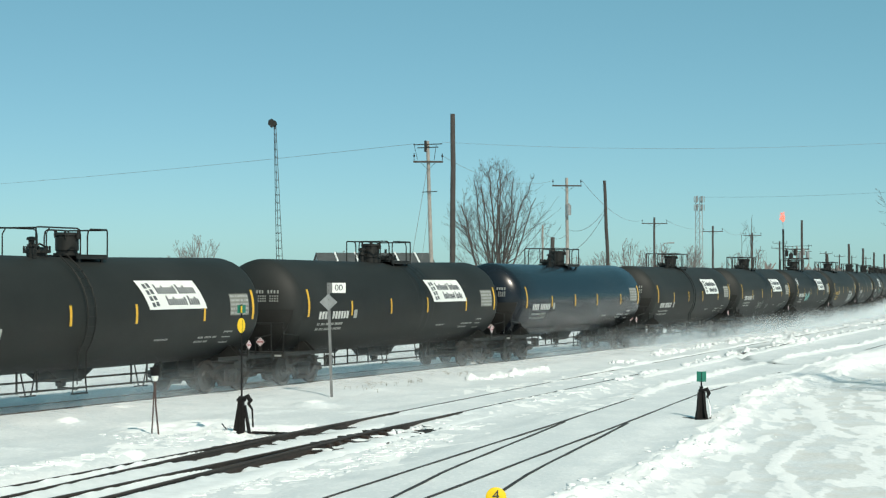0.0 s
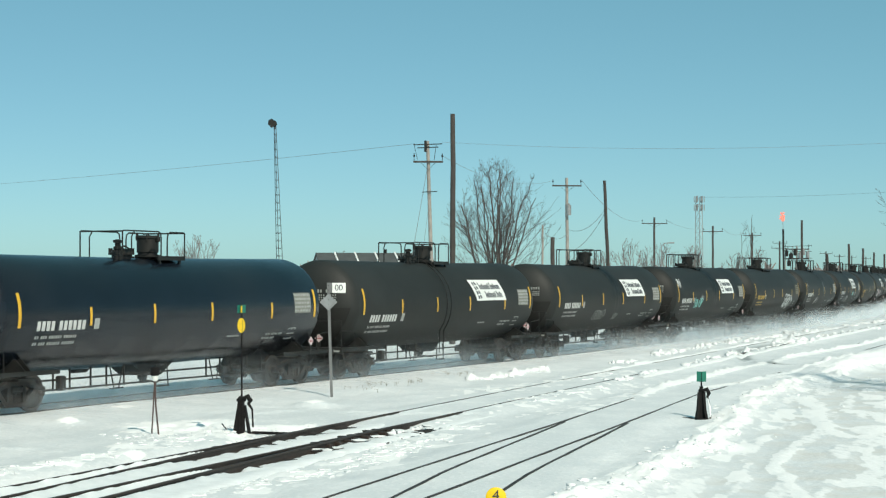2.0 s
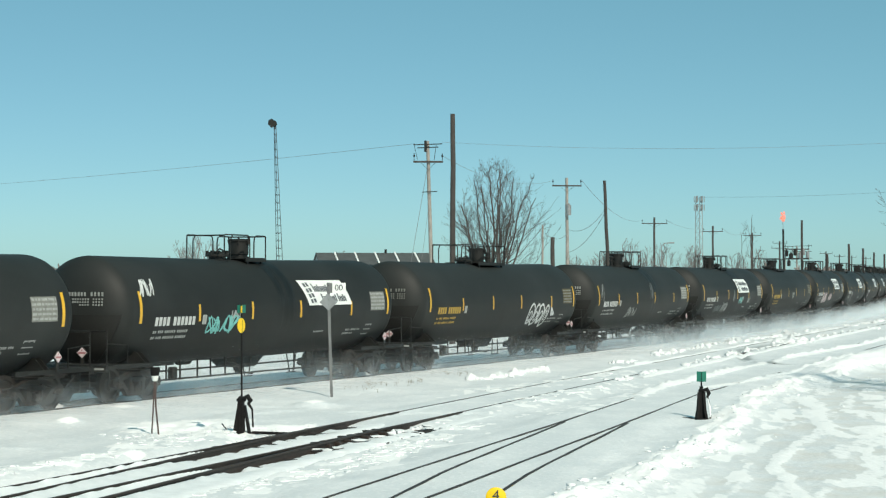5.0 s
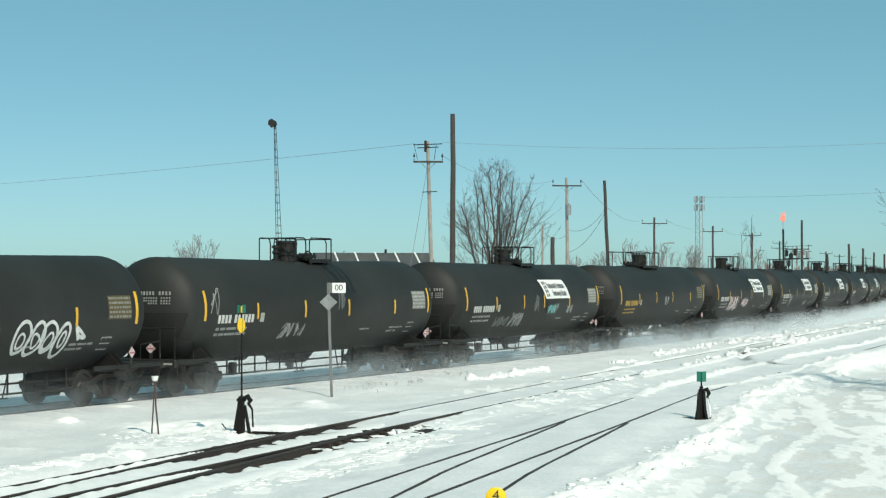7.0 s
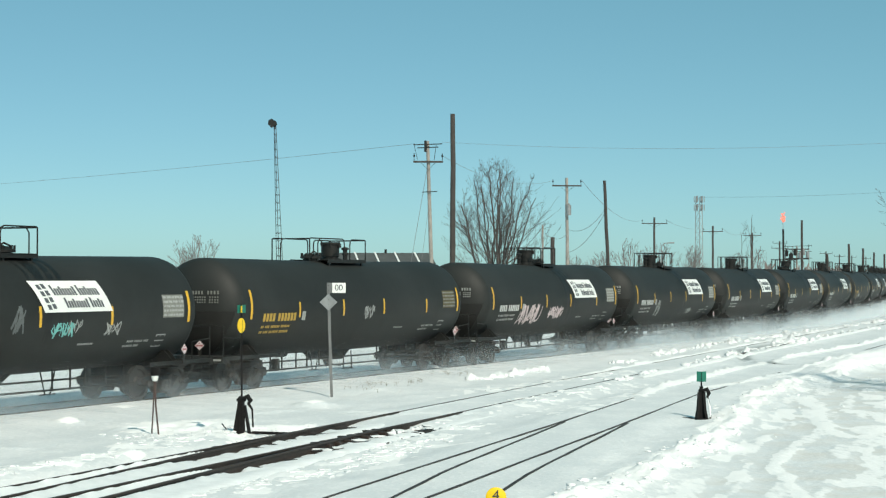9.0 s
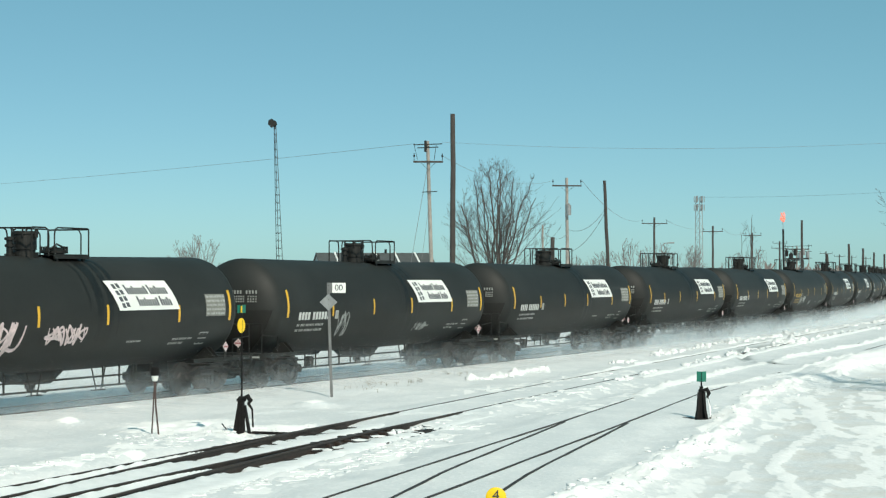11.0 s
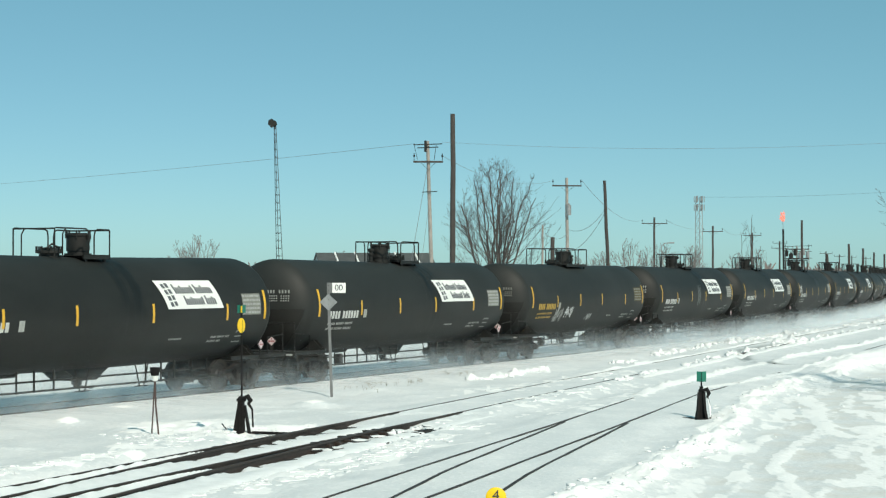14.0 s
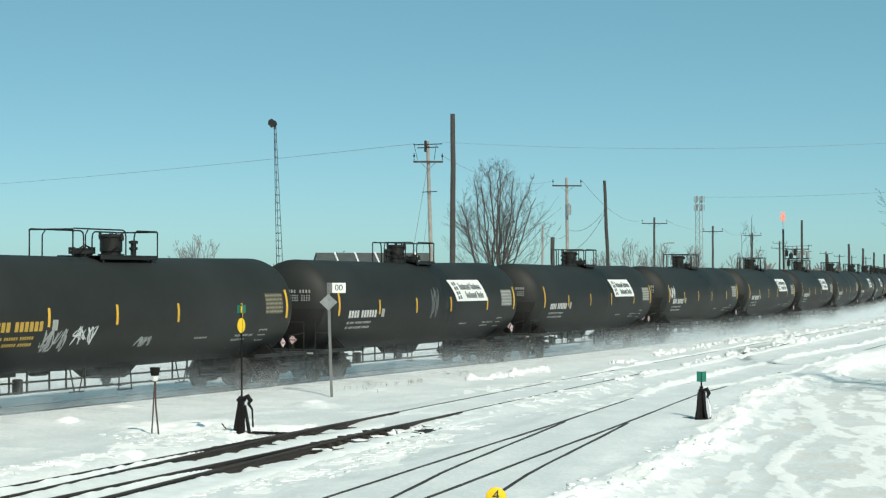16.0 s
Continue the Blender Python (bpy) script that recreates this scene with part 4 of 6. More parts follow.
def markings(car, letters, banner_at, mark_at=-6.55, mark_z=2.02):
    """Reflective stripes, stencils, data panels and the banner, on the near face."""
    for x in (-7.3, 7.4):
        part("reflector", decal(Shape(), [(x - 0.06, 2.12), (x + 0.06, 2.12), (x + 0.06, 2.98), (x - 0.06, 2.98)]), REFLECT_YELLOW, car, "tall yellow reflective stripe")
    m_short = patch(Shape(), -0.05, 0.05, 2.14, 2.66).mesh("reflector", REFLECT_YELLOW)
    for x in (-4.4, -1.5, 1.4, 4.75):
        part("reflector", m_short, None, car, at=pose(x, 0, -0.02))
    paint = STENCIL_YELLOW if letters == "yellow" else STENCIL_WHITE
    dim = STENCIL_YELLOW if letters == "yellow" else STENCIL_GREY
    tagged(part("reporting_mark", glyph_bars(Shape(), mark_at, mark_z, 0.24, (4, 6), 0.19, fill=0.72), paint, car, smooth=None), kind="stuff")
    small = Shape()
    for z, w in ((mark_z - 0.20, 1.5), (mark_z - 0.36, 1.6)):
        glyph_bars(small, mark_at, z, 0.075, (2, 3, 6, 6), 0.09)
    tagged(part("capacity_data", small, dim, car, smooth=None), kind="stuff")
    frame = Shape()
    patch(frame, mark_at + 2.36, mark_at + 2.58, mark_z + 0.0, mark_z + 0.27, 2)
    part("test_stencil", frame, STENCIL_GREY, car, smooth=None)
    part("panel_ground", patch(Shape(), 6.12, 7.15, 2.26, 2.88, 4, 0.006), PANEL_YELLOW if letters == "yellow" else PANEL_GROUND, car, "dull yellow printed panel" if letters == "yellow" else "dull grey printed panel", smooth=None)
    panel = Shape()
    for z in (2.28, 2.40, 2.52, 2.64, 2.76):
        x = 6.15
        while x < 7.12:
            w = random.choice((0.1, 0.16, 0.24))
            patch(panel, x, min(x + w, 7.13), z + 0.02, z + 0.08, 1, 0.010)
            x += w + 0.03
    tagged(part("data_panel", panel, PANEL_GROUND if letters == "yellow" else dim, car, smooth=None), kind="stuff")
    low = Shape()
    glyph_bars(low, 2.5, 1.62, 0.05, (9,), 0.075)
    glyph_bars(low, 4.7, 1.62, 0.06, (4, 5, 3), 0.075)
    glyph_bars(low, 4.6, 1.50, 0.06, (6, 3), 0.075)
    tagged(part("service_stencil", low, STENCIL_GREY, car, smooth=None), kind="stuff")
    box = Shape()
    for a, b, c, d in ((6.0, 6.45, 1.78, 1.81), (6.0, 6.45, 1.46, 1.49), (6.0, 6.04, 1.46, 1.81), (6.41, 6.45, 1.46, 1.81), (6.21, 6.24, 1.46, 1.81), (6.0, 6.45, 1.62, 1.65)):
        patch(box, a, b, c, d, 1)
    part("inspection_frame", box, STENCIL_GREY, car, smooth=None)
    head = Shape()
    for z, n, tall, pitch in ((2.86, 11, 0.105, 0.094), (2.755, 12, 0.045, 0.075), (2.68, 12, 0.045, 0.075), (2.605, 9, 0.045, 0.075)):
        for k in range(n):
            if k == 4:
                continue
            y0 = -0.92 + k * pitch
            x = -BODY - 0.76 * math.sqrt(max(1 - (math.hypot(z - AXIS, y0) / R) ** 2, 0)) - 0.03
            head.put([(x, y0, z), (x, y0 + pitch * 0.68, z), (x, y0 + pitch * 0.68, z + tall), (x, y0, z + tall)], [(0, 3, 2, 1)])
    tagged(part("head_stencil", head, STENCIL_GREY if letters != "yellow" else PANEL_GROUND, car, smooth=None), kind="stuff")
    part("sill_plate", Shape().box(-8.80, -8.785, -1.36, -0.72, 0.93, 0.985), STENCIL_GREY, car, "pale grey sill plate", smooth=None)
    placard(car, 7.22, pose(7.22, -1.485, 1.36))
    placard(car, -8.40, pose(-8.40, -0.38, 1.36, 0, 0, -78))
    if banner_at is not None:
        a, b, lo, hi, slant = banner_at, banner_at + 2.85, 2.48, 3.26, 0.42
        def lean(shape, x0, x1, z0, z1, steps, lift):
            s0, s1 = -slant * (z0 - lo) / (hi - lo), -slant * (z1 - lo) / (hi - lo)
            return decal(shape, [(x0 + s0, z0), (x1 + s0, z0), (x1 + s1, z1), (x0 + s1, z1)], steps, lift)
        banner = part("banner", lean(Shape(), a, b, lo, hi, 12, 0.02), WHITE_PAINT, car, "white vinyl banner with dark lettering bars")
        pr = Shape()
        for k in range(4):
            z = lo + 0.07 + k * 0.165
            lean(pr, a + 0.20, a + 0.34, z, z + 0.12, 2, 0.026)
            lean(pr, a + 0.40, a + 0.54, z + 0.02, z + 0.14, 2, 0.026)
        part("logo", pr, BANNER_INK, banner, smooth=None)
        tx = Shape()
        for z, x0, words in ((lo + 0.42, a + 0.70, (9, 8)), (lo + 0.11, a + 0.98, (9, 5))):
            x = x0
            for w in words:
                for k in range(w):
                    lean(tx, x, x + 0.082, z, z + (0.25 if k == 0 else 0.22 if k % 5 == 3 else 0.17), 2, 0.026)
                    x += 0.109
                x += 0.075
        tagged(part("lettering", tx, BANNER_INK, banner, smooth=None), kind="stuff")


def spill(car, x, seed):
    """Dark streaks run down the near side from the valves."""
    rnd, s = random.Random(seed), Shape()
    for k in range(9):
        a = x + rnd.gauss(0, 0.22)
        w, low = rnd.uniform(0.03, 0.13), rnd.uniform(1.3, 2.9)
        n, pts = 12, []
        for i in range(n + 1):
            ph = radians(82) + (math.asin((low - axis_z(x)) / R) - radians(82)) * i / n
            t = w * (1 - 0.75 * (i / n) ** 2) * rnd.uniform(0.8, 1.2)
            for o in (-t, t):
                lift = R + 0.003 + 0.0004 * k
                pts.append((a + o + 0.02 * math.sin(i * 1.3 + k), -lift * math.cos(ph), axis_z(a) + lift * math.sin(ph)))
        s.put(pts, [(2 * i, 2 * i + 1, 2 * i + 3, 2 * i + 2) for i in range(n)])
    part("spill_stain", s, SPILL, car, "dark oily streaks run down the tank side")


def spray(car, x, z, wide, high, mat, seed, label, strokes=5, thick=0.03):
    """A sprayed tag: quick curved strokes of paint, letter by letter, on the near face of the tank."""
    rnd = random.Random(seed)
    s = Shape()
    cell = wide / strokes
    for k in range(strokes):
        for q in range(2):
            n = rnd.randrange(4, 7)
            knots = []
            for i in range(n):
                zz = z + high * (0.5 + 0.5 * math.sin(i * 2.4 + rnd.uniform(-0.6, 0.6) + q))
                xx = x + cell * (k + rnd.uniform(-0.15, 1.15)) + 0.25 * (zz - z)
                knots.append((xx, zz))
            line = []
            for i in range(n - 1):
                p0, p1, p2, p3 = knots[max(i - 1, 0)], knots[i], knots[i + 1], knots[min(i + 2, n - 1)]
                for j in range(6):
                    t = j / 6
                    line.append(tuple(0.5 * (2 * p1[c] + (p2[c] - p0[c]) * t + (2 * p0[c] - 5 * p1[c] + 4 * p2[c] - p3[c]) * t * t
                                             + (3 * p1[c] - p0[c] - 3 * p2[c] + p3[c]) * t ** 3) for c in (0, 1)))
            w = thick * rnd.uniform(0.7, 1.2)
            for i, ((xa, za), (xb, zb)) in enumerate(zip(line, line[1:])):
                m = math.hypot(xb - xa, zb - za) or 1
                t = w * (0.45 + 0.55 * math.sin(math.pi * (i + 0.5) / len(line)))
                px, pz = -(zb - za) / m * t, (xb - xa) / m * t
                ex, ez = (xb - xa) / m * t * 0.6, (zb - za) / m * t * 0.6
                decal(s, [(xa - ex - px, za - ez - pz), (xb + ex - px, zb + ez - pz), (xb + ex + px, zb + ez + pz), (xa - ex + px, za - ez + pz)], 1, 0.008 + 0.0003 * (2 * k + q))
    part("graffiti", s, mat, car, label, smooth=None)


def bubble_tag(car, x, z, wide, high, letters, mat, seed, label, thick=0.045):
    """Swollen outlined letters: closed wobbling loops with a counter inside each."""
    rnd, s = random.Random(seed), Shape()
    for k in range(letters):
        for f, w in ((1.0, thick), (0.42, thick * 0.7)):
            shape_ = [rnd.uniform(0.62, 1.2) for _ in range(5)]
            loop = []
            for i in range(28):
                a = 2 * math.pi * i / 28
                j, t = divmod(i * 5 / 28, 1)
                q = shape_[int(j)] * (1 - t) + shape_[(int(j) + 1) % 5] * t
                zz = z + high * (0.5 + 0.5 * f * q * math.sin(a))
                loop.append((x + wide * (k * 0.88 + 0.5 + 0.55 * f * q * math.cos(a)) + 0.18 * (zz - z), zz))
            for i in range(28):
                (xa, za), (xb, zb) = loop[i], loop[(i + 1) % 28]
                m = math.hypot(xb - xa, zb - za) or 1
                px, pz, ex, ez = -(zb - za) / m * w, (xb - xa) / m * w, (xb - xa) * 0.2, (zb - za) * 0.2
                decal(s, [(xa - ex - px, za - ez - pz), (xb + ex - px, zb + ez - pz), (xb + ex + px, zb + ez + pz), (xa - ex + px, za - ez + pz)], 1, 0.008 + 0.0004 * (2 * k + (i % 2)))
    part("graffiti", s, mat, car, label, smooth=None)


def base_car(kind, letters, banner_at, turned, mark_at=-6.6, mark_z=2.03, box_right=False, rungs=False):
    car = thing("tank_car", "black railway tank car", "tank car", "tank cars of the train")
    if turned:
        car["ladder"] = True
    if letters == "yellow":
        car["broad"] = True
    if rungs:
        car["rungs"] = True
    if box_right:
        car["box_right"] = True
    part("tank", M_TANK[kind], None, car)
    for turn in (0, 180):
        part("head_shield", M_SHIELD, None, car, at=pose(0, 0, 0, 0, 0, turn))
    top_gear(car, turned)
    under_gear(car)
    trucks(car)
    markings(car, letters, banner_at, mark_at, mark_z)
    if kind == "black" and not turned:
        spill(car, 0.55 if box_right else 1.35, 5 + box_right)
    return car


P_BANNER = base_car("black", "white", 1.9, False)
P_BANNER_RIGHT = base_car("black", "white", 1.9, False, box_right=True)
P_BANNER_TURNED = base_car("black", "white", 2.0, True, mark_at=-6.75, mark_z=1.85, rungs=True)
P_YELLOW = base_car("black", "yellow", None, True)
P_PLAIN = base_car("black", "white", None, False)
P_BLUE = base_car("blue", "white", None, True)
P_NAVY = base_car("black", "yellow", None, True)

CAR = 18.1
BANNER_TEXT = "black tank car with a white banner"
ORDER = [  # prototype and label, from the head of the train back
    (P_BANNER_TURNED, BANNER_TEXT), (P_BANNER, BANNER_TEXT), (P_BLUE, "glossy navy blue tank car with no banner"),
    (P_BANNER_TURNED, BANNER_TEXT), (P_BANNER_RIGHT, BANNER_TEXT + " and a grey tag"), (P_BANNER_RIGHT, BANNER_TEXT + " and teal tag"),
    (P_YELLOW, "black tank car with yellow stencils and a white tag"), (P_PLAIN, "black tank car with faint grey tags and no banner"),
    (P_BANNER, BANNER_TEXT + " and teal and white tags"), (P_YELLOW, "black tank car with yellow stencils and no banner"),
    (P_BANNER, BANNER_TEXT + " and pale pink tags"), (P_BANNER, BANNER_TEXT + " and a round tag"), (P_BANNER, BANNER_TEXT), (P_BANNER_RIGHT, BANNER_TEXT),
    (P_BANNER, BANNER_TEXT), (P_NAVY, "dark tank car with yellow stencils and white tags"), (P_BANNER, BANNER_TEXT), (P_BANNER, BANNER_TEXT),
    (P_PLAIN, "black tank car with a white tag on its end"), (P_BANNER, BANNER_TEXT), (P_BANNER, BANNER_TEXT), (P_PLAIN, "black tank car with no banner"),
    (P_BANNER, BANNER_TEXT), (P_BANNER, BANNER_TEXT), (P_YELLOW, "black tank car with yellow stencils"), (P_BANNER, BANNER_TEXT), (P_BANNER, BANNER_TEXT),
    (P_PLAIN, "black tank car with no banner"), (P_BANNER, BANNER_TEXT),
]
# how far the train has come, in metres, by the second
PASSED = [(0.0, 0.0), (0.5, 8.71), (1.0, 16.26), (1.5, 24.9), (2.0, 32.44), (2.5, 41.2), (3.0, 48.25), (3.5, 56.95), (4.0, 64.84), (4.5, 73.2),
          (5.0, 81.6), (5.5, 90.0), (6.0, 98.4), (6.5, 106.83), (7.0, 114.6), (7.5, 123.5), (8.0, 131.45), (8.5, 140.3), (9.0, 148.27), (9.5, 156.7),
          (10.0, 165.2), (10.5, 173.7), (11.0, 182.3), (11.5, 190.84), (12.0, 200.0), (12.5, 208.27), (13.0, 217.26), (13.5, 225.51), (14.0, 234.61),
          (14.5, 242.93), (15.0, 252.02), (15.5, 260.38), (16.0, 269.49)]


def car_pose(n, passed):
    u = (n - 0.5) * CAR - passed
    x0, y0, _ = main_line(u - 6.85)
    x1, y1, _ = main_line(u + 6.85)
    return pose((x0 + x1) / 2, (y0 + y1) / 2, 0, 0, 0, math.degrees(math.atan2(y1 - y0, x1 - x0)))


CARS, used = [], set()
for n, (proto, text) in enumerate(ORDER):
    if proto.name in used:
        car = copy_thing(proto, car_pose(n, 0.0))
    else:
        car = proto
        used.add(proto.name)
        car.matrix_basis = car_pose(n, 0.0)
    tagged(car, text)
    CARS.append(car)
bubble_tag(CARS[4], -2.5, 1.48, 0.42, 0.42, 4, SPRAY_DIM, 3, "outlined grey tag", 0.013)
spray(CARS[4], 0.4, 1.45, 0.6, 0.3, SPRAY_GREY, 4, "faint grey tag", 2)
spray(CARS[5], -4.0, 1.75, 1.7, 0.5, SPRAY_TEAL, 8, "teal tag", 4, 0.035)
spray(CARS[5], -2.7, 2.1, 0.5, 0.3, SPRAY_DIM, 10, "small white scrawl", 2, 0.02)
spray(CARS[5], -7.25, 2.85, 0.7, 0.45, SPRAY_WHITE, 9, "white scrawl", 3, 0.025)
# two cars carry their banner and stripes at other spots
for n, banner_shift, stripes in ((8, -1.0, {1.4: -0.66, 4.75: -1.0}), (13, 0.3, {-4.4: -0.45, -1.5: -0.42, 1.4: 0.11, 4.75: 0.53})):
    for ob in CARS[n].children:
        shift = banner_shift if ob.name.startswith("banner") else 0.0
        if ob.name.startswith("reflector"):
            shift = sum(v for k, v in stripes.items() if abs(ob.matrix_basis.translation.x - k) < 0.01)
        if shift:
            ob.matrix_basis = Matrix.Translation((shift, 0, 0)) @ ob.matrix_basis
bubble_tag(CARS[6], 2.25, 1.33, 0.62, 0.95, 4, SPRAY_WHITE, 12, "large white tag of outlined bubble letters")
spray(CARS[6], 4.75, 1.75, 0.4, 0.35, SPRAY_WHITE, 31, "small white tag", 1, 0.04)
spray(CARS[7], -2.9, 1.5, 1.5, 0.45, SPRAY_DIM, 13, "faint grey tag", 4, 0.018)
spray(CARS[7], 0.6, 2.3, 0.5, 0.8, SPRAY_GREY, 14, "faint grey tag", 2, 0.025)
spray(CARS[7], -7.0, 2.3, 0.35, 0.75, SPRAY_DIM, 32, "white scrawl", 1, 0.025)
spray(CARS[8], 1.1, 1.85, 1.0, 0.36, SPRAY_TEAL, 15, "teal tag", 4, 0.024)
spray(CARS[8], 1.9, 1.95, 0.55, 0.34, SPRAY_DIM, 35, "thin white tag", 2, 0.016)
spray(CARS[8], 3.5, 1.85, 0.6, 0.34, SPRAY_DIM, 16, "thin white tag", 2, 0.018)
spray(CARS[8], -0.4, 1.95, 0.45, 0.7, SPRAY_GREY, 33, "faint tall tag", 2, 0.03)
spray(CARS[8], -4.3, 1.45, 1.3, 0.4, SPRAY_GREY, 17, "faint grey tag", 4)
spray(CARS[8], -2.7, 1.4, 1.3, 0.55, SPRAY_DIM, 18, "white scrawl", 4, 0.025)
spray(CARS[9], -0.05, 2.0, 0.75, 0.42, SPRAY_DIM, 19, "faint grey tag", 3, 0.022)
spray(CARS[10], -4.4, 1.5, 2.2, 0.75, SPRAY_PINK, 20, "pale pink tag", 5, 0.05)
spray(CARS[10], -1.2, 1.65, 1.6, 0.5, SPRAY_PINK, 21, "pale pink tag", 4, 0.035)
spray(CARS[11], -4.2, 1.45, 0.9, 0.8, SPRAY_DIM, 22, "round grey tag", 2, 0.03)
spray(CARS[11], 1.9, 1.5, 0.9, 0.28, SPRAY_DIM, 23, "small white scrawl", 5, 0.018)
spray(CARS[15], -4.6, 1.5, 1.0, 0.55, SPRAY_DIM, 24, "white tag", 4, 0.024)
spray(CARS[15], -3.45, 1.65, 1.0, 0.45, SPRAY_WHITE, 25, "white tag", 3, 0.024)
spray(CARS[15], -0.4, 1.5, 0.65, 0.26, SPRAY_DIM, 26, "faint white tag", 3, 0.02)
spray(CARS[16], -0.4, 1.9, 0.5, 1.1, SPRAY_GREY, 27, "tall faint tag", 2)
spray(CARS[18], -7.3, 2.3, 0.9, 0.6, SPRAY_WHITE, 28, "white tag", 3)


# ---- blown powder snow along the wheels ----
def plume_material():
    m = bpy.data.materials.new("blown_powder_snow")
    m.use_nodes = True
    t = m.node_tree
    for n in list(t.nodes):
        t.nodes.remove(n)
    out = t.nodes.new("ShaderNodeOutputMaterial")
    mix = t.nodes.new("ShaderNodeMixShader")
    clear = t.nodes.new("ShaderNodeBsdfTransparent")
    both = t.nodes.new("ShaderNodeMixShader")
    dif, tra = t.nodes.new("ShaderNodeBsdfDiffuse"), t.nodes.new("ShaderNodeBsdfTranslucent")
    for n in (dif, tra):
        n.inputs["Color"].default_value = (0.80, 0.89, 0.93, 1)
    t.links.new(dif.outputs[0], both.inputs[1])
    t.links.new(tra.outputs[0], both.inputs[2])
    tc = t.nodes.new("ShaderNodeTexCoord")
    sep = t.nodes.new("ShaderNodeSeparateXYZ")
    t.links.new(tc.outputs["Object"], sep.inputs[0])
    def ramp(socket, lo, hi, a=0.0, c=1.0):
        r = t.nodes.new("ShaderNodeMapRange")
        r.interpolation_type = "SMOOTHSTEP"
        r.inputs[1].default_value, r.inputs[2].default_value, r.inputs[3].default_value, r.inputs[4].default_value = lo, hi, a, c
        t.links.new(socket, r.inputs[0])
        return r.outputs[0]
    def times(a, c):
        k = t.nodes.new("ShaderNodeMath")
        k.operation = "MULTIPLY"
        t.links.new(a, k.inputs[0])
        t.links.new(c, k.inputs[1])
        return k
    info = t.nodes.new("ShaderNodeObjectInfo")
    shift = t.nodes.new("ShaderNodeMath")
    shift.operation = "MULTIPLY"
    shift.inputs[1].default_value = 40.0
    t.links.new(info.outputs["Random"], shift.inputs[0])
    mp = t.nodes.new("ShaderNodeMapping")
    mp.inputs["Scale"].default_value = (0.12, 0.35, 0.9)
    t.links.new(shift.outputs[0], mp.inputs["Location"])
    n1 = t.nodes.new("ShaderNodeTexNoise")
    n1.inputs["Scale"].default_value, n1.inputs["Detail"].default_value, n1.inputs["Roughness"].default_value = 1.6, 4, 0.55
    t.links.new(tc.outputs["Object"], mp.inputs[0])
    t.links.new(mp.outputs[0], n1.inputs["Vector"])
    low = ramp(sep.outputs["Z"], 1.7, -0.15, 0.0, 1.0)
    mul = times(times(low, low).outputs[0], times(ramp(sep.outputs["Y"], -4.0, -1.2), ramp(sep.outputs["Y"], 2.4, 0.8)).outputs[0])
    mul = times(mul.outputs[0], ramp(n1.outputs[0], 0.3, 0.72, 0.03, POWDER_DENSITY))
    t.links.new(mul.outputs[0], mix.inputs[0])
    t.links.new(clear.outputs[0], mix.inputs[1])
    t.links.new(both.outputs[0], mix.inputs[2])
    t.links.new(mix.outputs[0], out.inputs[0])
    return m


POWDER_DENSITY = 0.22
POWDER = plume_material()
scene.cycles.transparent_max_bounces = 96


def veil_mesh(rnd):
    """One curved veil of powder across the track."""
    bow, skew, wave = rnd.uniform(-0.5, 0.5), rnd.uniform(-0.25, 0.25), rnd.uniform(0, 6)
    vs = []
    for j in range(9):
        y = -4.2 + 6.7 * j / 8
        for i in range(5):
            z = -0.2 + 2.4 * i / 4
            vs.append((bow * math.sin(j * 0.8) + skew * y + 0.35 * z + 0.15 * math.sin(i * 1.7 + wave), y, z))
    return Shape().put(vs, [(j * 5 + i, j * 5 + i + 1, j * 5 + i + 6, j * 5 + i + 5) for j in range(8) for i in range(4)]).mesh("veil", POWDER, 180)


rnd_veil = random.Random(8)
M_VEIL = [veil_mesh(rnd_veil) for _ in range(24)]
PLUMES = []
for n in range(len(ORDER)):
    plume = thing("snow_plume", "low cloud of powder snow whirled up by the wheels", "blown snow", "snow plumes along the train", car_pose(n, 0.0))
    count = 11 if n < 6 else 13 if n < 10 else 17
    for k in range(count):
        part("veil", M_VEIL[rnd_veil.randrange(24)], None, plume, at=pose(-8.3 + 18.0 / count * k + rnd_veil.uniform(-0.4, 0.4), 0, 0))
    PLUMES.append(plume)


# ground drift that hangs over the far stretch of the line
DRIFTS = []
for k in range(8):
    x, y, a = main_line(40 + 16.5 * k)
    drift = thing("drifting_snow", "thin low veil of drifting powder snow beside the track", "blown snow", "drifting snow along the line", pose(x, y, 0, 0, 0, 90 - math.degrees(a)))
    for q in range(9):
        part("veil", M_VEIL[rnd_veil.randrange(24)], None, drift, at=pose(-8.2 + 1.85 * q + rnd_veil.uniform(-0.4, 0.4), -0.9, 0))
    DRIFTS.append((drift, (x, y, 90 - math.degrees(a))))


# ---- yard signs and switch stands ----
def text_mesh(body, size, mat, depth=0.004):
    cu = bpy.data.curves.new("text", "FONT")
    cu.body, cu.size, cu.extrude, cu.align_x, cu.align_y = body, size, depth, "CENTER", "CENTER"
    ob = bpy.data.objects.new("text", cu)
    scene.collection.objects.link(ob)
    bpy.context.view_layer.update()
    me = bpy.data.meshes.new_from_object(ob.evaluated_get(bpy.context.evaluated_depsgraph_get()))
    bpy.data.objects.remove(ob)
    me.materials.clear()
    me.materials.append(mat)
    return me


def plate(outline, thick=0.01):
    return Shape().slab(outline, -thick / 2, thick / 2)


def ground_at(x, y):
    return float(ground_height(np.array([float(x)]), np.array([float(y)]))[0][0])


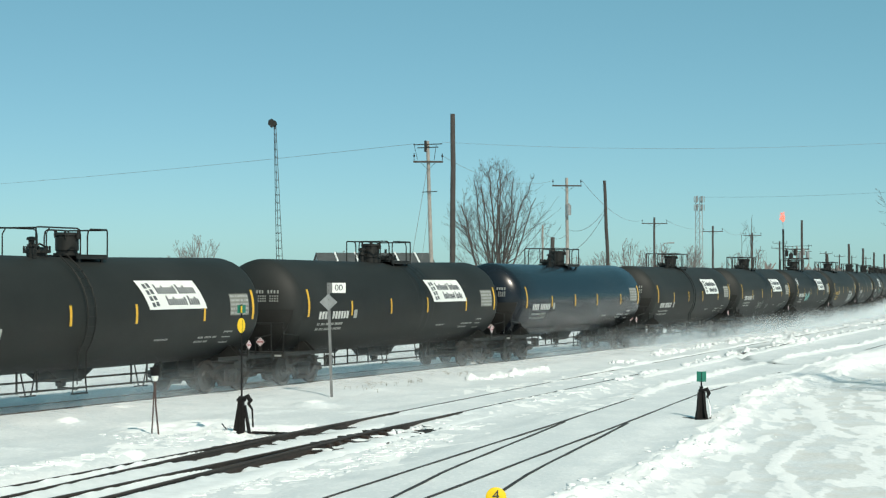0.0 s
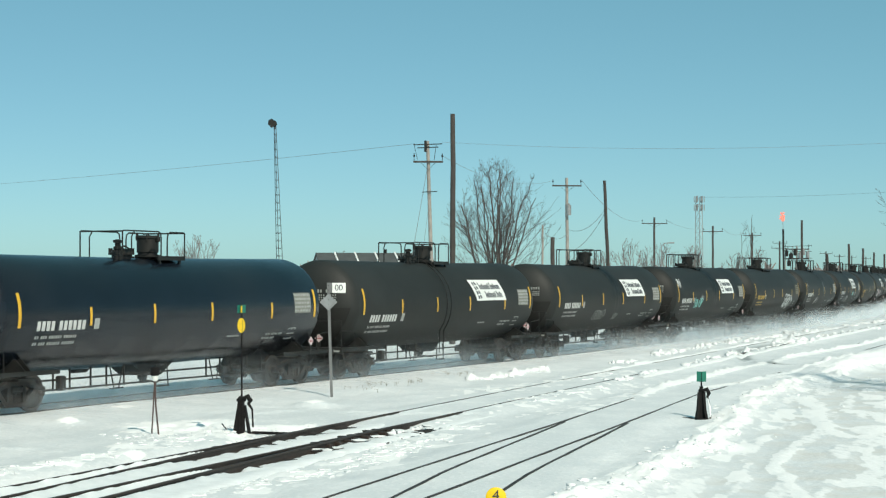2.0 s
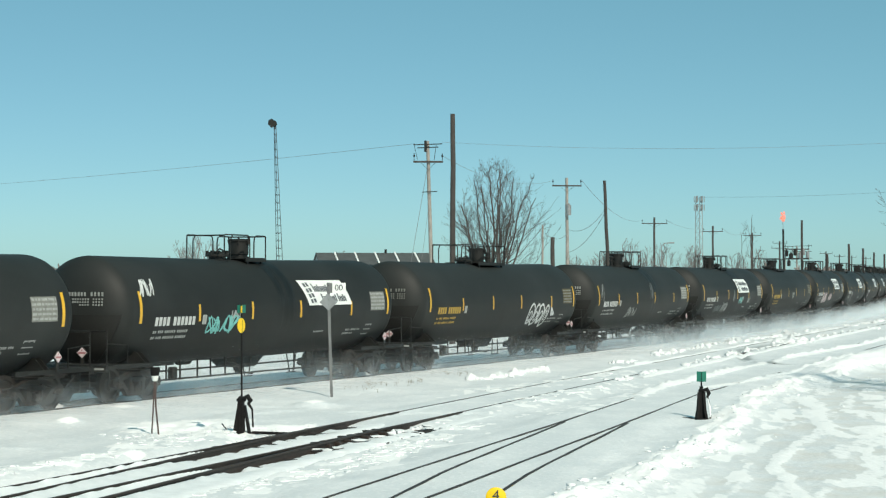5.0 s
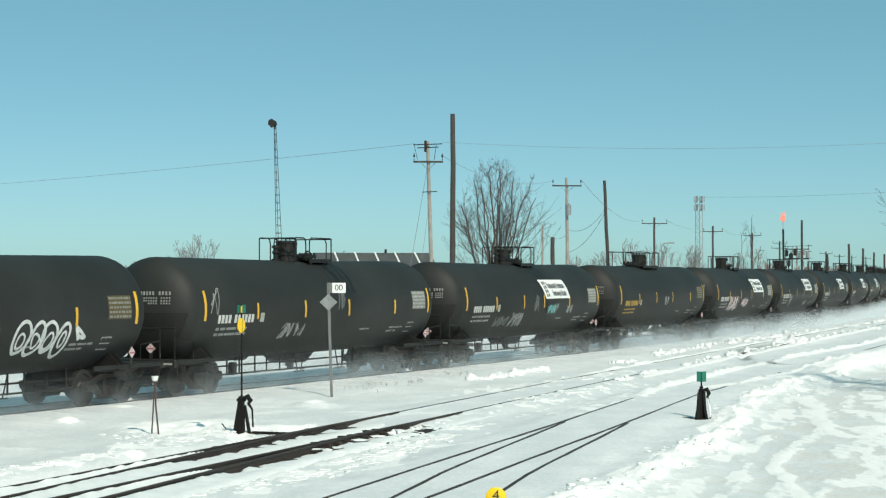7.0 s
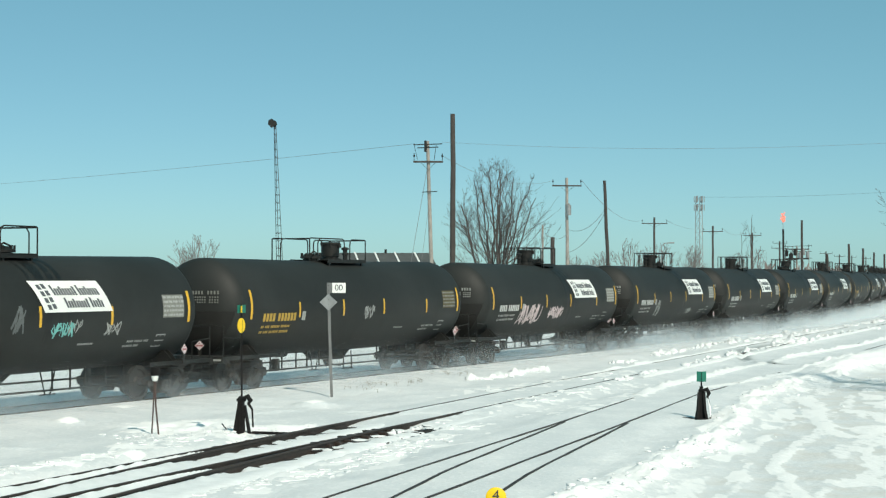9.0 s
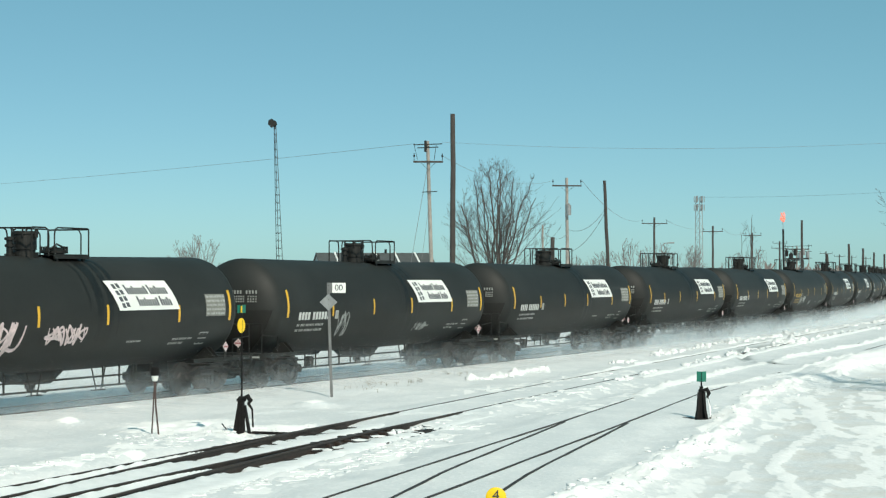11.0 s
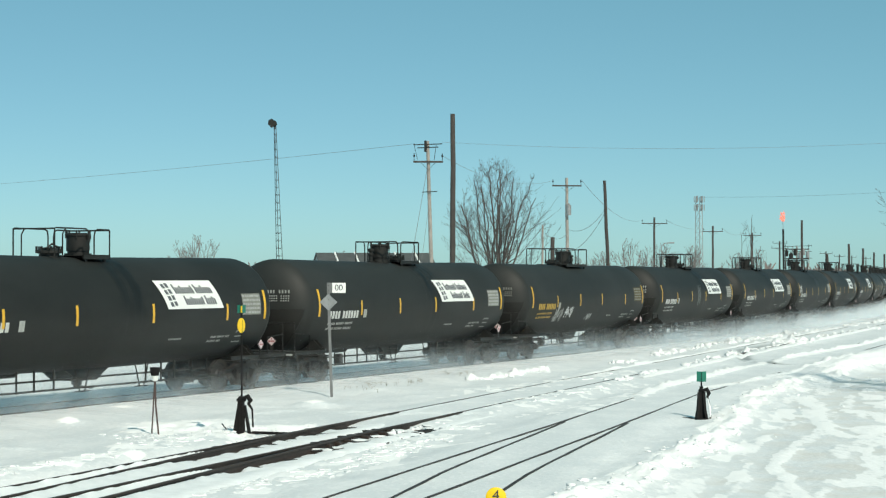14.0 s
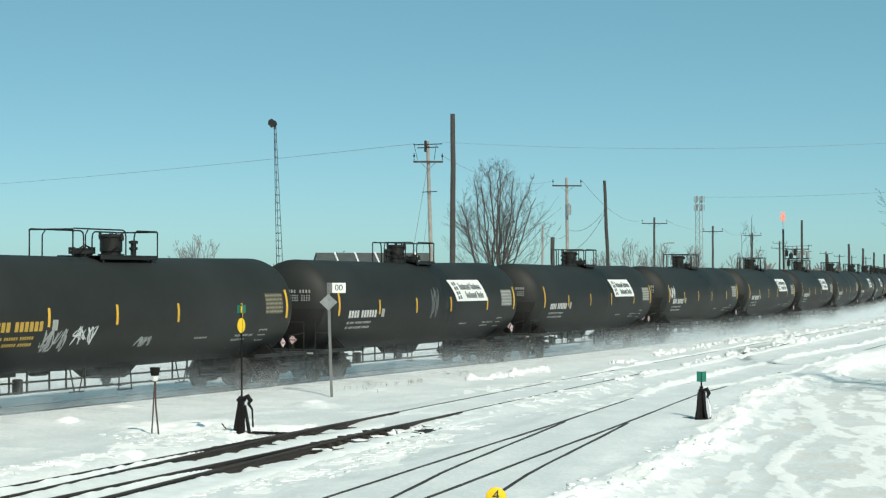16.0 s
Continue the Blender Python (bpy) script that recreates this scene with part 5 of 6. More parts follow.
def mile_sign():
    x, y = -3.22, 52.8
    z = ground_at(x, y)
    sign = thing("track_sign", "grey steel post with a white number plate and a diamond plate", "track sign", at=pose(x, y, z))
    post = Shape()
    lean = -0.11
    post.put([(a + lean * t, b, h) for t, h in ((0, -0.2), (1, 3.32)) for a, b in ((-0.04, -0.02), (0.04, -0.02), (0.04, 0.02), (-0.04, 0.02))],
             [(3, 2, 1, 0), (4, 5, 6, 7), (0, 1, 5, 4), (1, 2, 6, 5), (2, 3, 7, 6), (3, 0, 4, 7)])
    part("post", post, SIGN_GREY, sign)
    flag = part("number_plate", plate([(0.0, 3.02), (0.50, 3.02), (0.50, 3.31), (0.0, 3.31)]), WHITE_PAINT, sign, "white plate numbered 00", at=pose(-0.10, -0.03, 0))
    part("numerals", text_mesh("00", 0.24, PRINT_BLACK), None, flag, at=pose(0.30, -0.009, 3.165, 90))
    part("backing", plate([(0.0, 3.02), (0.11, 3.02), (0.11, 3.31), (0.0, 3.31)], 0.014), SIGN_GREY, flag, at=pose(0, -0.006, 0))
    part("diamond_plate", plate([(0, 2.51), (0.26, 2.75), (0, 2.99), (-0.26, 2.75)]), GALVANISED, sign, "pale grey diamond plate", at=pose(-0.10, -0.035, 0))
    for zz in (2.68, 2.82, 3.1, 3.24):
        part("bolt", Shape().spin([(-0.05, 0.012), (-0.035, 0.012)], 6, "y"), IRON, sign, at=pose(-0.095, 0.0, zz))


def stand_body(thing_, height, wide, top):
    """Cast pedestal: two splayed cheeks, a web and a cap."""
    for sgn in (-1, 1):
        cheek = Shape().put([(sgn * wide * k + o, b, h) for k, h, d in ((1.0, -0.06, 0.16), (0.62, height * 0.35, 0.12), (0.42, height, 0.08)) for o, b in
                             ((-0.03, -d), (0.03, -d), (0.03, d), (-0.03, d))],
                            [(0, 1, 5, 4), (1, 2, 6, 5), (2, 3, 7, 6), (3, 0, 4, 7), (4, 5, 9, 8), (5, 6, 10, 9), (6, 7, 11, 10), (7, 4, 8, 11), (3, 2, 1, 0), (8, 9, 10, 11)])
        part("cheek", cheek, STAND_IRON, thing_)
    part("web", Shape().slab([(-wide * 0.9, 0.0), (wide * 0.9, 0.0), (wide * 0.4, height * 0.95), (-wide * 0.4, height * 0.95)], -0.05, 0.05), STAND_IRON, thing_)
    part("foot", Shape().box(-wide * 1.35, wide * 1.35, -0.2, 0.2, -0.1, 0.02, 0.02), STAND_IRON, thing_)
    cap = Shape().spin([(height - 0.04, wide * 0.55), (height + 0.05, wide * 0.6), (height + 0.1, wide * 0.3), (height + 0.14, 0.05)], 12, "z")
    part("cap", cap, STAND_IRON, thing_)


STAND_IRON = material("weathered_switch_stand_iron", (0.011, 0.010, 0.010), 0.75, vary=0.35, grain=6, bump=0.3, spec=0.2)


def tall_switch_stand():
    x, y = -4.50, 40.75
    stand = thing("switch_stand", "tall black iron switch stand with a yellow disc and green vanes", "switch stand", "switch stands", at=pose(x, y, -0.13))
    part("pedestal", Shape().slab([(-0.21, -0.1), (0.07, -0.1), (0.055, 0.45), (0.05, 0.74), (-0.075, 0.74), (-0.10, 0.55)], -0.12, 0.12), STAND_IRON, stand)
    part("rear_leg", Shape().slab([(0.15, -0.1), (0.22, -0.1), (0.09, 0.62), (0.04, 0.62)], -0.06, 0.10), STAND_IRON, stand)
    for dx in (-0.14, -0.05, 0.04):
        part("rib", Shape().slab([(dx - 0.012, -0.08), (dx + 0.012, -0.08), (dx * 0.5 + 0.008, 0.7), (dx * 0.5 - 0.008, 0.7)], -0.145, -0.115), STAND_IRON, stand)
    part("foot", Shape().box(-0.27, 0.27, -0.2, 0.2, -0.14, -0.03, 0.02), STAND_IRON, stand)
    part("cap", Shape().spin([(0.71, 0.10), (0.76, 0.115), (0.80, 0.07), (0.84, 0.03)], 12, "z", (-0.012, 0, 0)), STAND_IRON, stand)
    part("mast", Shape().tube([(0, 0, 0.78), (-0.01, 0, 2.88)], 0.02, 8), STAND_IRON, stand)
    disc = Shape().spin([(-0.008, 0.165), (0.008, 0.165)], 24, "y")
    part("disc_target", disc, TARGET_YELLOW, stand, "yellow enamelled disc", at=pose(-0.01, -0.03, 2.41, 0, 0, 67))
    for dx, turn in ((-0.045, 52), (0.05, 52)):
        part("vane", plate([(-0.06, 2.69), (0.06, 2.69), (0.06, 2.87), (-0.06, 2.87)]), TARGET_GREEN, stand, "green enamelled vane", at=pose(dx - 0.01, -0.02, 0, 0, 0, turn))
    part("vane", plate([(-0.018, 2.70), (0.018, 2.70), (0.018, 2.85), (-0.018, 2.85)]), TARGET_YELLOW, stand, "yellow vane edge", at=pose(0.0, -0.06, 0))
    lever = Shape().tube([(0.05, -0.1, 0.78), (0.15, -0.12, 0.83), (0.21, -0.14, 0.74), (0.17, -0.15, 0.66), (0.25, -0.16, 0.55), (0.27, -0.17, 0.15)], [0.05, 0.06, 0.06, 0.035, 0.022, 0.02], 8)
    part("lever", lever, STAND_IRON, stand)
    for dy in (0.0, 0.22):
        part("throw_rod", Shape().tube([(0.2, dy, 0.01), (1.0, dy - 0.25, 0.005), (1.75, dy - 0.4, -0.03)], 0.025, 6), STAND_IRON, stand)
    part("guard_rod", Shape().tube([(-0.15, 0.1, 0.0), (-0.35, 0.3, 0.03), (-0.55, 0.9, 0.14)], 0.014, 6), STAND_IRON, stand)


def low_switch_stand():
    x, y = 6.36, 44.85
    stand = thing("switch_stand", "low rusty black switch stand with a green square target", "switch stand", "switch stands", at=pose(x, y, ground_at(x, y)))
    stand_body(stand, 0.66, 0.13, 0.08)
    part("mast", Shape().tube([(0, 0, 0.7), (0, 0, 1.16)], 0.02, 8), STAND_IRON, stand)
    for dx in (-0.062, 0.062):
        part("target", plate([(-0.056, 0.92), (0.056, 0.92), (0.056, 1.17), (-0.056, 1.17)], 0.012), TARGET_GREEN, stand, "green enamelled target", at=pose(dx, -0.02, 0, 0, 0, -14 if dx < 0 else 14))
    lever = Shape().tube([(0.02, -0.08, 0.70), (0.12, -0.1, 0.74), (0.17, -0.12, 0.64), (0.13, -0.12, 0.55), (0.19, -0.14, 0.3), (0.20, -0.15, 0.02)], [0.04, 0.055, 0.05, 0.03, 0.024, 0.024], 8)
    part("lever", lever, STAND_IRON, stand)
    part("snow_cap", Shape().tube([(0.13, -0.16, 0.52), (0.18, -0.18, 0.28), (0.19, -0.19, 0.06)], [0.015, 0.035, 0.02], 7), SNOW_CLOD, stand, "streak of clinging snow")
    part("throw_rod", Shape().tube([(-0.2, 0, 0.02), (-0.9, 0.35, 0.01)], 0.022, 6), STAND_IRON, stand)


def derail_marker():
    x, y = -6.42, 40.6
    mk = thing("yard_marker", "black cup marker on two thin rusty stakes", "yard marker", at=pose(x, y, -0.10))
    part("stake", Shape().tube([(-0.07, 0, -0.1), (-0.005, 0, 1.16)], 0.018, 6), STAKE_RUST, mk)
    part("stake", Shape().tube([(0.09, 0, -0.1), (0.02, 0, 0.6), (0.005, 0, 1.16)], 0.022, 6), STAKE_RUST, mk)
    part("collar", Shape().spin([(1.14, 0.03), (1.16, 0.06), (1.26, 0.085), (1.27, 0.05)], 14, "z"), WHITE_PAINT, mk, "white collar")
    part("cup", Shape().spin([(1.26, 0.05), (1.27, 0.09), (1.43, 0.115), (1.45, 0.12), (1.45, 0.1), (1.40, 0.09)], 16, "z"), STAND_IRON, mk, "black cup")


STAKE_RUST = material("rusty_stake", (0.075, 0.05, 0.046), 0.8, vary=0.3, grain=6, bump=0.2)


def number_disc():
    x, y = 0.80, 27.5
    mk = thing("number_marker", "yellow disc numbered four on a short post", "track marker", at=pose(x, y, ground_at(x, y)))
    z = 0.03 - ground_at(x, y)
    part("post", Shape().tube([(0, 0.03, -0.2), (0, 0.03, z + 0.02)], 0.025, 8), STAND_IRON, mk)
    disc = part("disc", Shape().spin([(-0.008, 0.15), (-0.004, 0.157), (0.008, 0.157)], 32, "y"), TARGET_YELLOW, mk, "yellow disc", at=pose(0, 0, z))
    part("numeral", text_mesh("4", 0.22, PRINT_BLACK), None, disc, at=pose(0, -0.014, 0.03, 90))


mile_sign()
tall_switch_stand()
low_switch_stand()
derail_marker()
number_disc()


# ---- broken snow, weeds ----
def lump_mesh_into(s, c, r, rnd, flat=1.0):
    """A knobbly clod of snow."""
    t = (1 + 5 ** 0.5) / 2
    base = [(-1, t, 0), (1, t, 0), (-1, -t, 0), (1, -t, 0), (0, -1, t), (0, 1, t), (0, -1, -t), (0, 1, -t), (t, 0, -1), (t, 0, 1), (-t, 0, -1), (-t, 0, 1)]
    faces = [(0, 11, 5), (0, 5, 1), (0, 1, 7), (0, 7, 10), (0, 10, 11), (1, 5, 9), (5, 11, 4), (11, 10, 2), (10, 7, 6), (7, 1, 8),
             (3, 9, 4), (3, 4, 2), (3, 2, 6), (3, 6, 8), (3, 8, 9), (4, 9, 5), (2, 4, 11), (6, 2, 10), (8, 6, 7), (9, 8, 1)]
    sx, sy, sz = rnd.uniform(0.7, 1.3) / flat, rnd.uniform(0.7, 1.3) / flat, rnd.uniform(0.5, 1.0) * flat
    vs = []
    for x, y, z in base:
        k = r / 1.9 * rnd.uniform(0.6, 1.35)
        vs.append((c[0] + x * k * sx, c[1] + y * k * sy, c[2] + z * k * sz))
    s.put(vs, faces)


def clods(line, count, spread, sizes, label, seed, off=0.0, clump=True, flat=1.0, level=None):
    """Clods of snow strewn along a line of the plan."""
    rnd = random.Random(seed)
    total = sum(math.dist(a, b) for a, b in zip(line, line[1:]))
    s, spots = Shape(), []
    for _ in range(count):
        d = rnd.uniform(0, total)
        if clump and value_noise(d, seed * 3.1, 1.7) < 0.42:
            continue
        x, y, a = along(line, d)
        o = off + rnd.gauss(0, spread)
        spots.append((x + o * math.cos(a), y - o * math.sin(a), rnd.uniform(*sizes) * rnd.choice((0.35, 0.5, 0.7, 1.0))))
    zs = ground_height(np.array([p[0] for p in spots]), np.array([p[1] for p in spots]))[0]
    if level is not None:
        zs = np.maximum(zs, level)
    for (x, y, r), z in zip(spots, zs):
        lump_mesh_into(s, (x, y, float(z) + r * 0.15 * flat), r, rnd, flat)
    me = s.mesh("snow_clods", SNOW_CLOD)
    for p in me.polygons:
        p.use_smooth = rnd.random() < 0.5
    tagged(new("snow_clods", me), label, "snow clods", kind="stuff")


clods([(0.9, 61.3), (3.9, 67.4)], 62, 0.12, (0.10, 0.26), "row of broken snow lumps beside the main line", 1, clump=False)
clods([(4.5, 68.6), (7.3, 74.4), (13.2, 91.0), (21.0, 110.0), (34.0, 141.0)], 420, 0.20, (0.07, 0.24), "plough-thrown snow lumps beside the main line", 2)
clods([(4.7, 56.8), (8.95, 69.4), (18.5, 97.0), (30.0, 125.0)], 420, 0.22, (0.06, 0.22), "plough-thrown snow lumps along the yard track", 3)
clods([(17.6, 94.0), (18.9, 97.4)], 70, 0.4, (0.12, 0.34), "heap of thrown snow by the crossing", 4, clump=False)
clods(ROAD_EDGE[1:6], 420, 0.40, (0.02, 0.075), "crumbled snow along the scraped road edge", 5, -0.1, flat=0.75)
clods([(-1.55, 39.6), (-0.62, 42.2)], 12, 0.03, (0.09, 0.13), "snow lumps wedged against the bare rail", 16, 0.16, clump=False, level=-0.12)


def snow_on_ties():
    """Flat caps of snow lying on the ends of the bare ties."""
    rnd, s = random.Random(5), Shape()
    for k in range(44):
        x, y, a = along(TRACK_A, 11.0 + k * 0.52)
        if 36.3 < y < 43.4:
            reach = rnd.uniform(1.35, 1.85)
            o = 0.95 + rnd.uniform(0, 0.15)
            while o < reach:
                if rnd.random() < 0.4:
                    lump_mesh_into(s, (x + o * math.cos(a) + 0.03, y - o * math.sin(a) + 0.03, -0.117 + rnd.uniform(-0.01, 0.01)), rnd.uniform(0.07, 0.10), rnd, 0.5)
                o += rnd.uniform(0.12, 0.2)
    me = s.mesh("snow_caps", SNOW_CLOD, 60)
    tagged(new("snow_caps", me), "caps of snow on the ends of bare ties", "snow caps", kind="stuff")


snow_on_ties()
clods([(-7.0, 39.3), (-2.2, 42.2)], 300, 0.7, (0.02, 0.06), "kicked-up snow round the switch stand", 7, flat=0.7)


SNOW_CRUST = material("white_snow_crust", (0.84, 0.85, 0.85), 0.7, vary=0.08, grain=4, fine=40, bump=0.4, per_object=0.0)


def crust(rows, label, seed):
    """Broken plates of white crust: thin ragged domes, long across the wind."""
    rnd, s, plates = random.Random(seed), Shape(), []
    for x0, y0, x1, y1, count, wide, size in rows:
        for _ in range(int(count * 1.25)):
            t = rnd.random()
            plates.append((x0 + (x1 - x0) * t + rnd.gauss(0, wide * 0.5), y0 + (y1 - y0) * t + rnd.gauss(0, wide), size * rnd.choice((0.3, 0.45, 0.7, 1.0, 1.5))))
    zs = ground_height(np.array([p[0] for p in plates]), np.array([p[1] for p in plates]))[0]
    for (cx, cy, r), z in zip(plates, zs):
        n, high = 13, rnd.uniform(0.006, 0.020)
        r *= 0.6
        long, turn = rnd.uniform(1.2, 3.2), 1.35 + rnd.gauss(0, 0.35)
        ragged = [rnd.uniform(0.45, 1.2) for _ in range(n)]
        vs = []
        for f, zz in ((1.0, -0.03), (0.93, high * 0.7), (0.55, high)):
            for k in range(n):
                a = 2 * math.pi * k / n
                px, py = r * long * f * ragged[k] * math.cos(a), r * f * ragged[k] * math.sin(a)
                vs.append((cx + px * math.cos(turn) - py * math.sin(turn), cy + px * math.sin(turn) + py * math.cos(turn), float(z) + zz + rnd.uniform(-0.006, 0.006)))
        vs.append((cx, cy, float(z) + high * 1.05))
        s.put(vs, [(j * n + k, j * n + (k + 1) % n, (j + 1) * n + (k + 1) % n, (j + 1) * n + k) for j in (0, 1) for k in range(n)] + [(2 * n + k, 2 * n + (k + 1) % n, 3 * n) for k in range(n)])
    tagged(new("snow_crust", s.mesh("snow_crust", SNOW_CRUST, 40)), label, "snow crust", kind="stuff")


crust([(-4.0, 29.8, -2.6, 31.4, 46, 0.5, 0.15), (-2.6, 31.4, -1.2, 34.8, 44, 0.5, 0.16), (-3.2, 32.6, -2.6, 34.3, 24, 0.4, 0.14), (-1.6, 35.2, -0.2, 39.6, 66, 0.75, 0.19), (-0.9, 40.8, 0.5, 43.4, 34, 0.5, 0.2),
       (-2.6, 34.9, -1.3, 38.6, 40, 0.12, 0.16)],
      "broken white crust beside the bare rails", 6)
crust([(-7.9, 31.6, -5.9, 36.4, 34, 0.22, 0.15), (-6.4, 36.6, -5.2, 39.0, 16, 0.4, 0.13)], "scattered white crust on packed snow", 8)
crust([(2.0, 50.0, 5.4, 57.5, 34, 0.4, 0.17), (1.5, 55.0, 6.5, 66.0, 36, 0.6, 0.16)], "thin white crust between tracks", 9)


clods([(9.5, 49.0), (12.0, 58.0), (19.0, 72.0)], 260, 0.6, (0.015, 0.05), "loose snow crumbs on the road", 10, 0.3)


def snow_ridge(line, high, label, seed, step=0.14):
    """A sharp ragged ridge of snow along a line of the plan."""
    rnd, s, rows, d = random.Random(seed), Shape(), [], 0.0
    total = sum(math.dist(a, b) for a, b in zip(line, line[1:]))
    spots = []
    while d < total:
        spots.append((d, *along(line, d)))
        d += step * rnd.uniform(0.7, 1.3)
    zs = ground_height(np.array([p[1] for p in spots]), np.array([p[2] for p in spots]))[0]
    for (d, x, y, a), z in zip(spots, zs):
        k = float(0.55 + 0.9 * (value_noise(d, seed * 7.3, 1.9) - 0.3) + 0.7 * (value_noise(d, seed * 3.9, 0.35) - 0.5))
        k *= min(1.0, d / 2.0, (total - d) / 2.0)
        hh, sway = high * max(k, 0.0), rnd.gauss(0, 0.02)
        rows.append([(x + (o + sway) * math.cos(a), y - (o + sway) * math.sin(a), float(z) + q) for o, q in
                     ((-0.30, -0.12), (-0.13, 0.45 * hh), (-0.04, hh), (0.03, hh * rnd.uniform(0.85, 1.05)), (0.08, hh * rnd.uniform(0.45, 0.75)), (0.15, 0.1 * hh), (0.24, -0.12))])
    n = 7
    s.put([p for r in rows for p in r], [(i * n + k, i * n + k + 1, (i + 1) * n + k + 1, (i + 1) * n + k) for i in range(len(rows) - 1) for k in range(n - 1)])
    tagged(new("snow_ridge", s.mesh("snow_ridge", SNOW_CLOD, 50)), label, "snow ridge", kind="stuff")


snow_ridge([(5.6, 52.4), (6.7, 56.3), (11.4, 68.8)], 0.12, "sharp wind-built snow ridge along the buried yard rail", 2)
snow_ridge([(13.7, 75.0), (20.4, 90.3), (28.0, 110.0)], 0.13, "sharp wind-built snow ridge along the buried yard rail", 3)
snow_ridge(offset_line(TRACK_A, -HALF - 0.15)[5:8], 0.10, "low snow ridge along the buried yard rail", 4)
snow_ridge(offset_line(TRACK_A, HALF + 0.5)[5:8], 0.09, "low snow ridge between the buried yard rails", 6)
snow_ridge([(9.4, 58.6), (12.0, 64.4), (17.6, 77.0)], 0.10, "low snow ridge thrown up beside the road", 8)


def weeds(spots, label, seed, tall=0.5):
    rnd, s = random.Random(seed), Shape()
    for cx, cy, n, spread in spots:
        for _ in range(n):
            x, y = cx + rnd.gauss(0, spread * 0.8), cy + rnd.gauss(0, spread * 0.8)
            z, h = ground_at(x, y), tall * rnd.uniform(0.4, 1.0)
            lx, ly = rnd.uniform(-0.25, 0.25) * h, rnd.uniform(-0.25, 0.25) * h
            s.tube([(x, y, z - 0.05), (x + lx * 0.4, y + ly * 0.4, z + h * 0.6), (x + lx, y + ly, z + h)], [0.006, 0.004, 0.002], 3, cap=False)
            for k in range(rnd.randrange(3)):
                f = rnd.uniform(0.4, 0.8)
                s.tube([(x + lx * f * 0.8, y + ly * f * 0.8, z + h * f), (x + lx + rnd.uniform(-0.15, 0.15), y + ly, z + h * (f + 0.25))], [0.005, 0.003], 3, cap=False)
    tagged(new("dry_weeds", s.mesh("dry_weeds", DRY_GRASS)), label, "weeds", kind="stuff")


weeds([(-2.5, 55.6, 10, 0.35), (-1.9, 57.2, 12, 0.4), (-1.05, 58.9, 8, 0.25), (-0.7, 59.6, 5, 0.1), (0.4, 63.3, 16, 0.4)], "dry weed stalks poking through the snow", 3, 0.16)


# ---- poles, wires, masts ----
def round_pole(x, y, top, r, mat, label, lean=0.0, group="plain wooden poles", cap=True):
    z = -0.1
    pole = thing("wooden_pole", label, "pole", group, at=pose(x, y, z))
    n = 9
    rnd = random.Random(int(x * 10 + y))
    pts = [(lean * (i / n) + rnd.uniform(-0.02, 0.02), rnd.uniform(-0.02, 0.02), -0.3 + (top - z + 0.3) * i / n) for i in range(n + 1)]
    part("shaft", Shape().tube(pts, [r * (1.15 - 0.3 * i / n) for i in range(n + 1)], 10), mat, pole)
    return pole


for x, y, top, r, lean in ((0.49, 95, 11.92, 0.145, 0.03), (13.75, 150, 11.38, 0.15, -0.42), (39.44, 200, 9.7, 0.14, 0.0), (40.2, 190, 5.84, 0.16, -0.1),
                           (51.3, 230, 7.66, 0.17, 0.0), (57.7, 250, 7.41, 0.17, 0.0), (66.3, 280, 7.29, 0.17, 0.0), (72.75, 300, 7.3, 0.17, 0.0)):
    round_pole(x, y, top, r, POLE_WOOD, "plain brown weathered wooden pole without crossarms", lean)
round_pole(8.43, 140, 6.49, 0.18, POLE_WOOD, "short brown wooden pole stub", 0.0, "pole stubs")
round_pole(9.29, 170, 8.3, 0.11, POLE_GREY, "thin pale wooden pole", 0.0, "pole stubs")


def utility_pole(x, y, top, r, arms, mat, label, lean=0.0, can=None, second=False):
    pole = round_pole(x, y, top, r, mat, label, lean, "utility poles")
    pole.name = "utility_pole"
    pole["category"] = "utility pole"
    for z, half in arms:
        k = (z + 0.1) / (top + 0.1)
        arm = part("crossarm", Shape().box(-half, half, -0.06, 0.06, -0.06, 0.06, 0.01), POLE_WOOD, pole, at=pose(lean * k, -r - 0.05, z + 0.1, 0, 0, 4))
        for px in (-half * 0.95, half * 0.95) if not second else (-half * 0.95, -half * 0.45, half * 0.5, half * 0.95):
            part("insulator", Shape().spin([(0.05, 0.02), (0.3, 0.02), (0.32, 0.06), (0.42, 0.065), (0.44, 0.03), (0.55, 0.03)], 8, "z"), IRON, arm, at=pose(px, 0, 0))
        part("brace", Shape().tube([(-half * 0.5, -0.02, -0.04), (0, 0, -0.55), (half * 0.5, -0.02, -0.04)], 0.018, 4), IRON, arm)
    if can:
        part("transformer", Shape().spin([(-0.45, 0.1), (-0.42, 0.22), (0.4, 0.22), (0.45, 0.15), (0.6, 0.05)], 14, "z", (can[0], -r - 0.24, can[1] + 0.1)), GALVANISED, pole, "pale grey transformer can")
    return pole


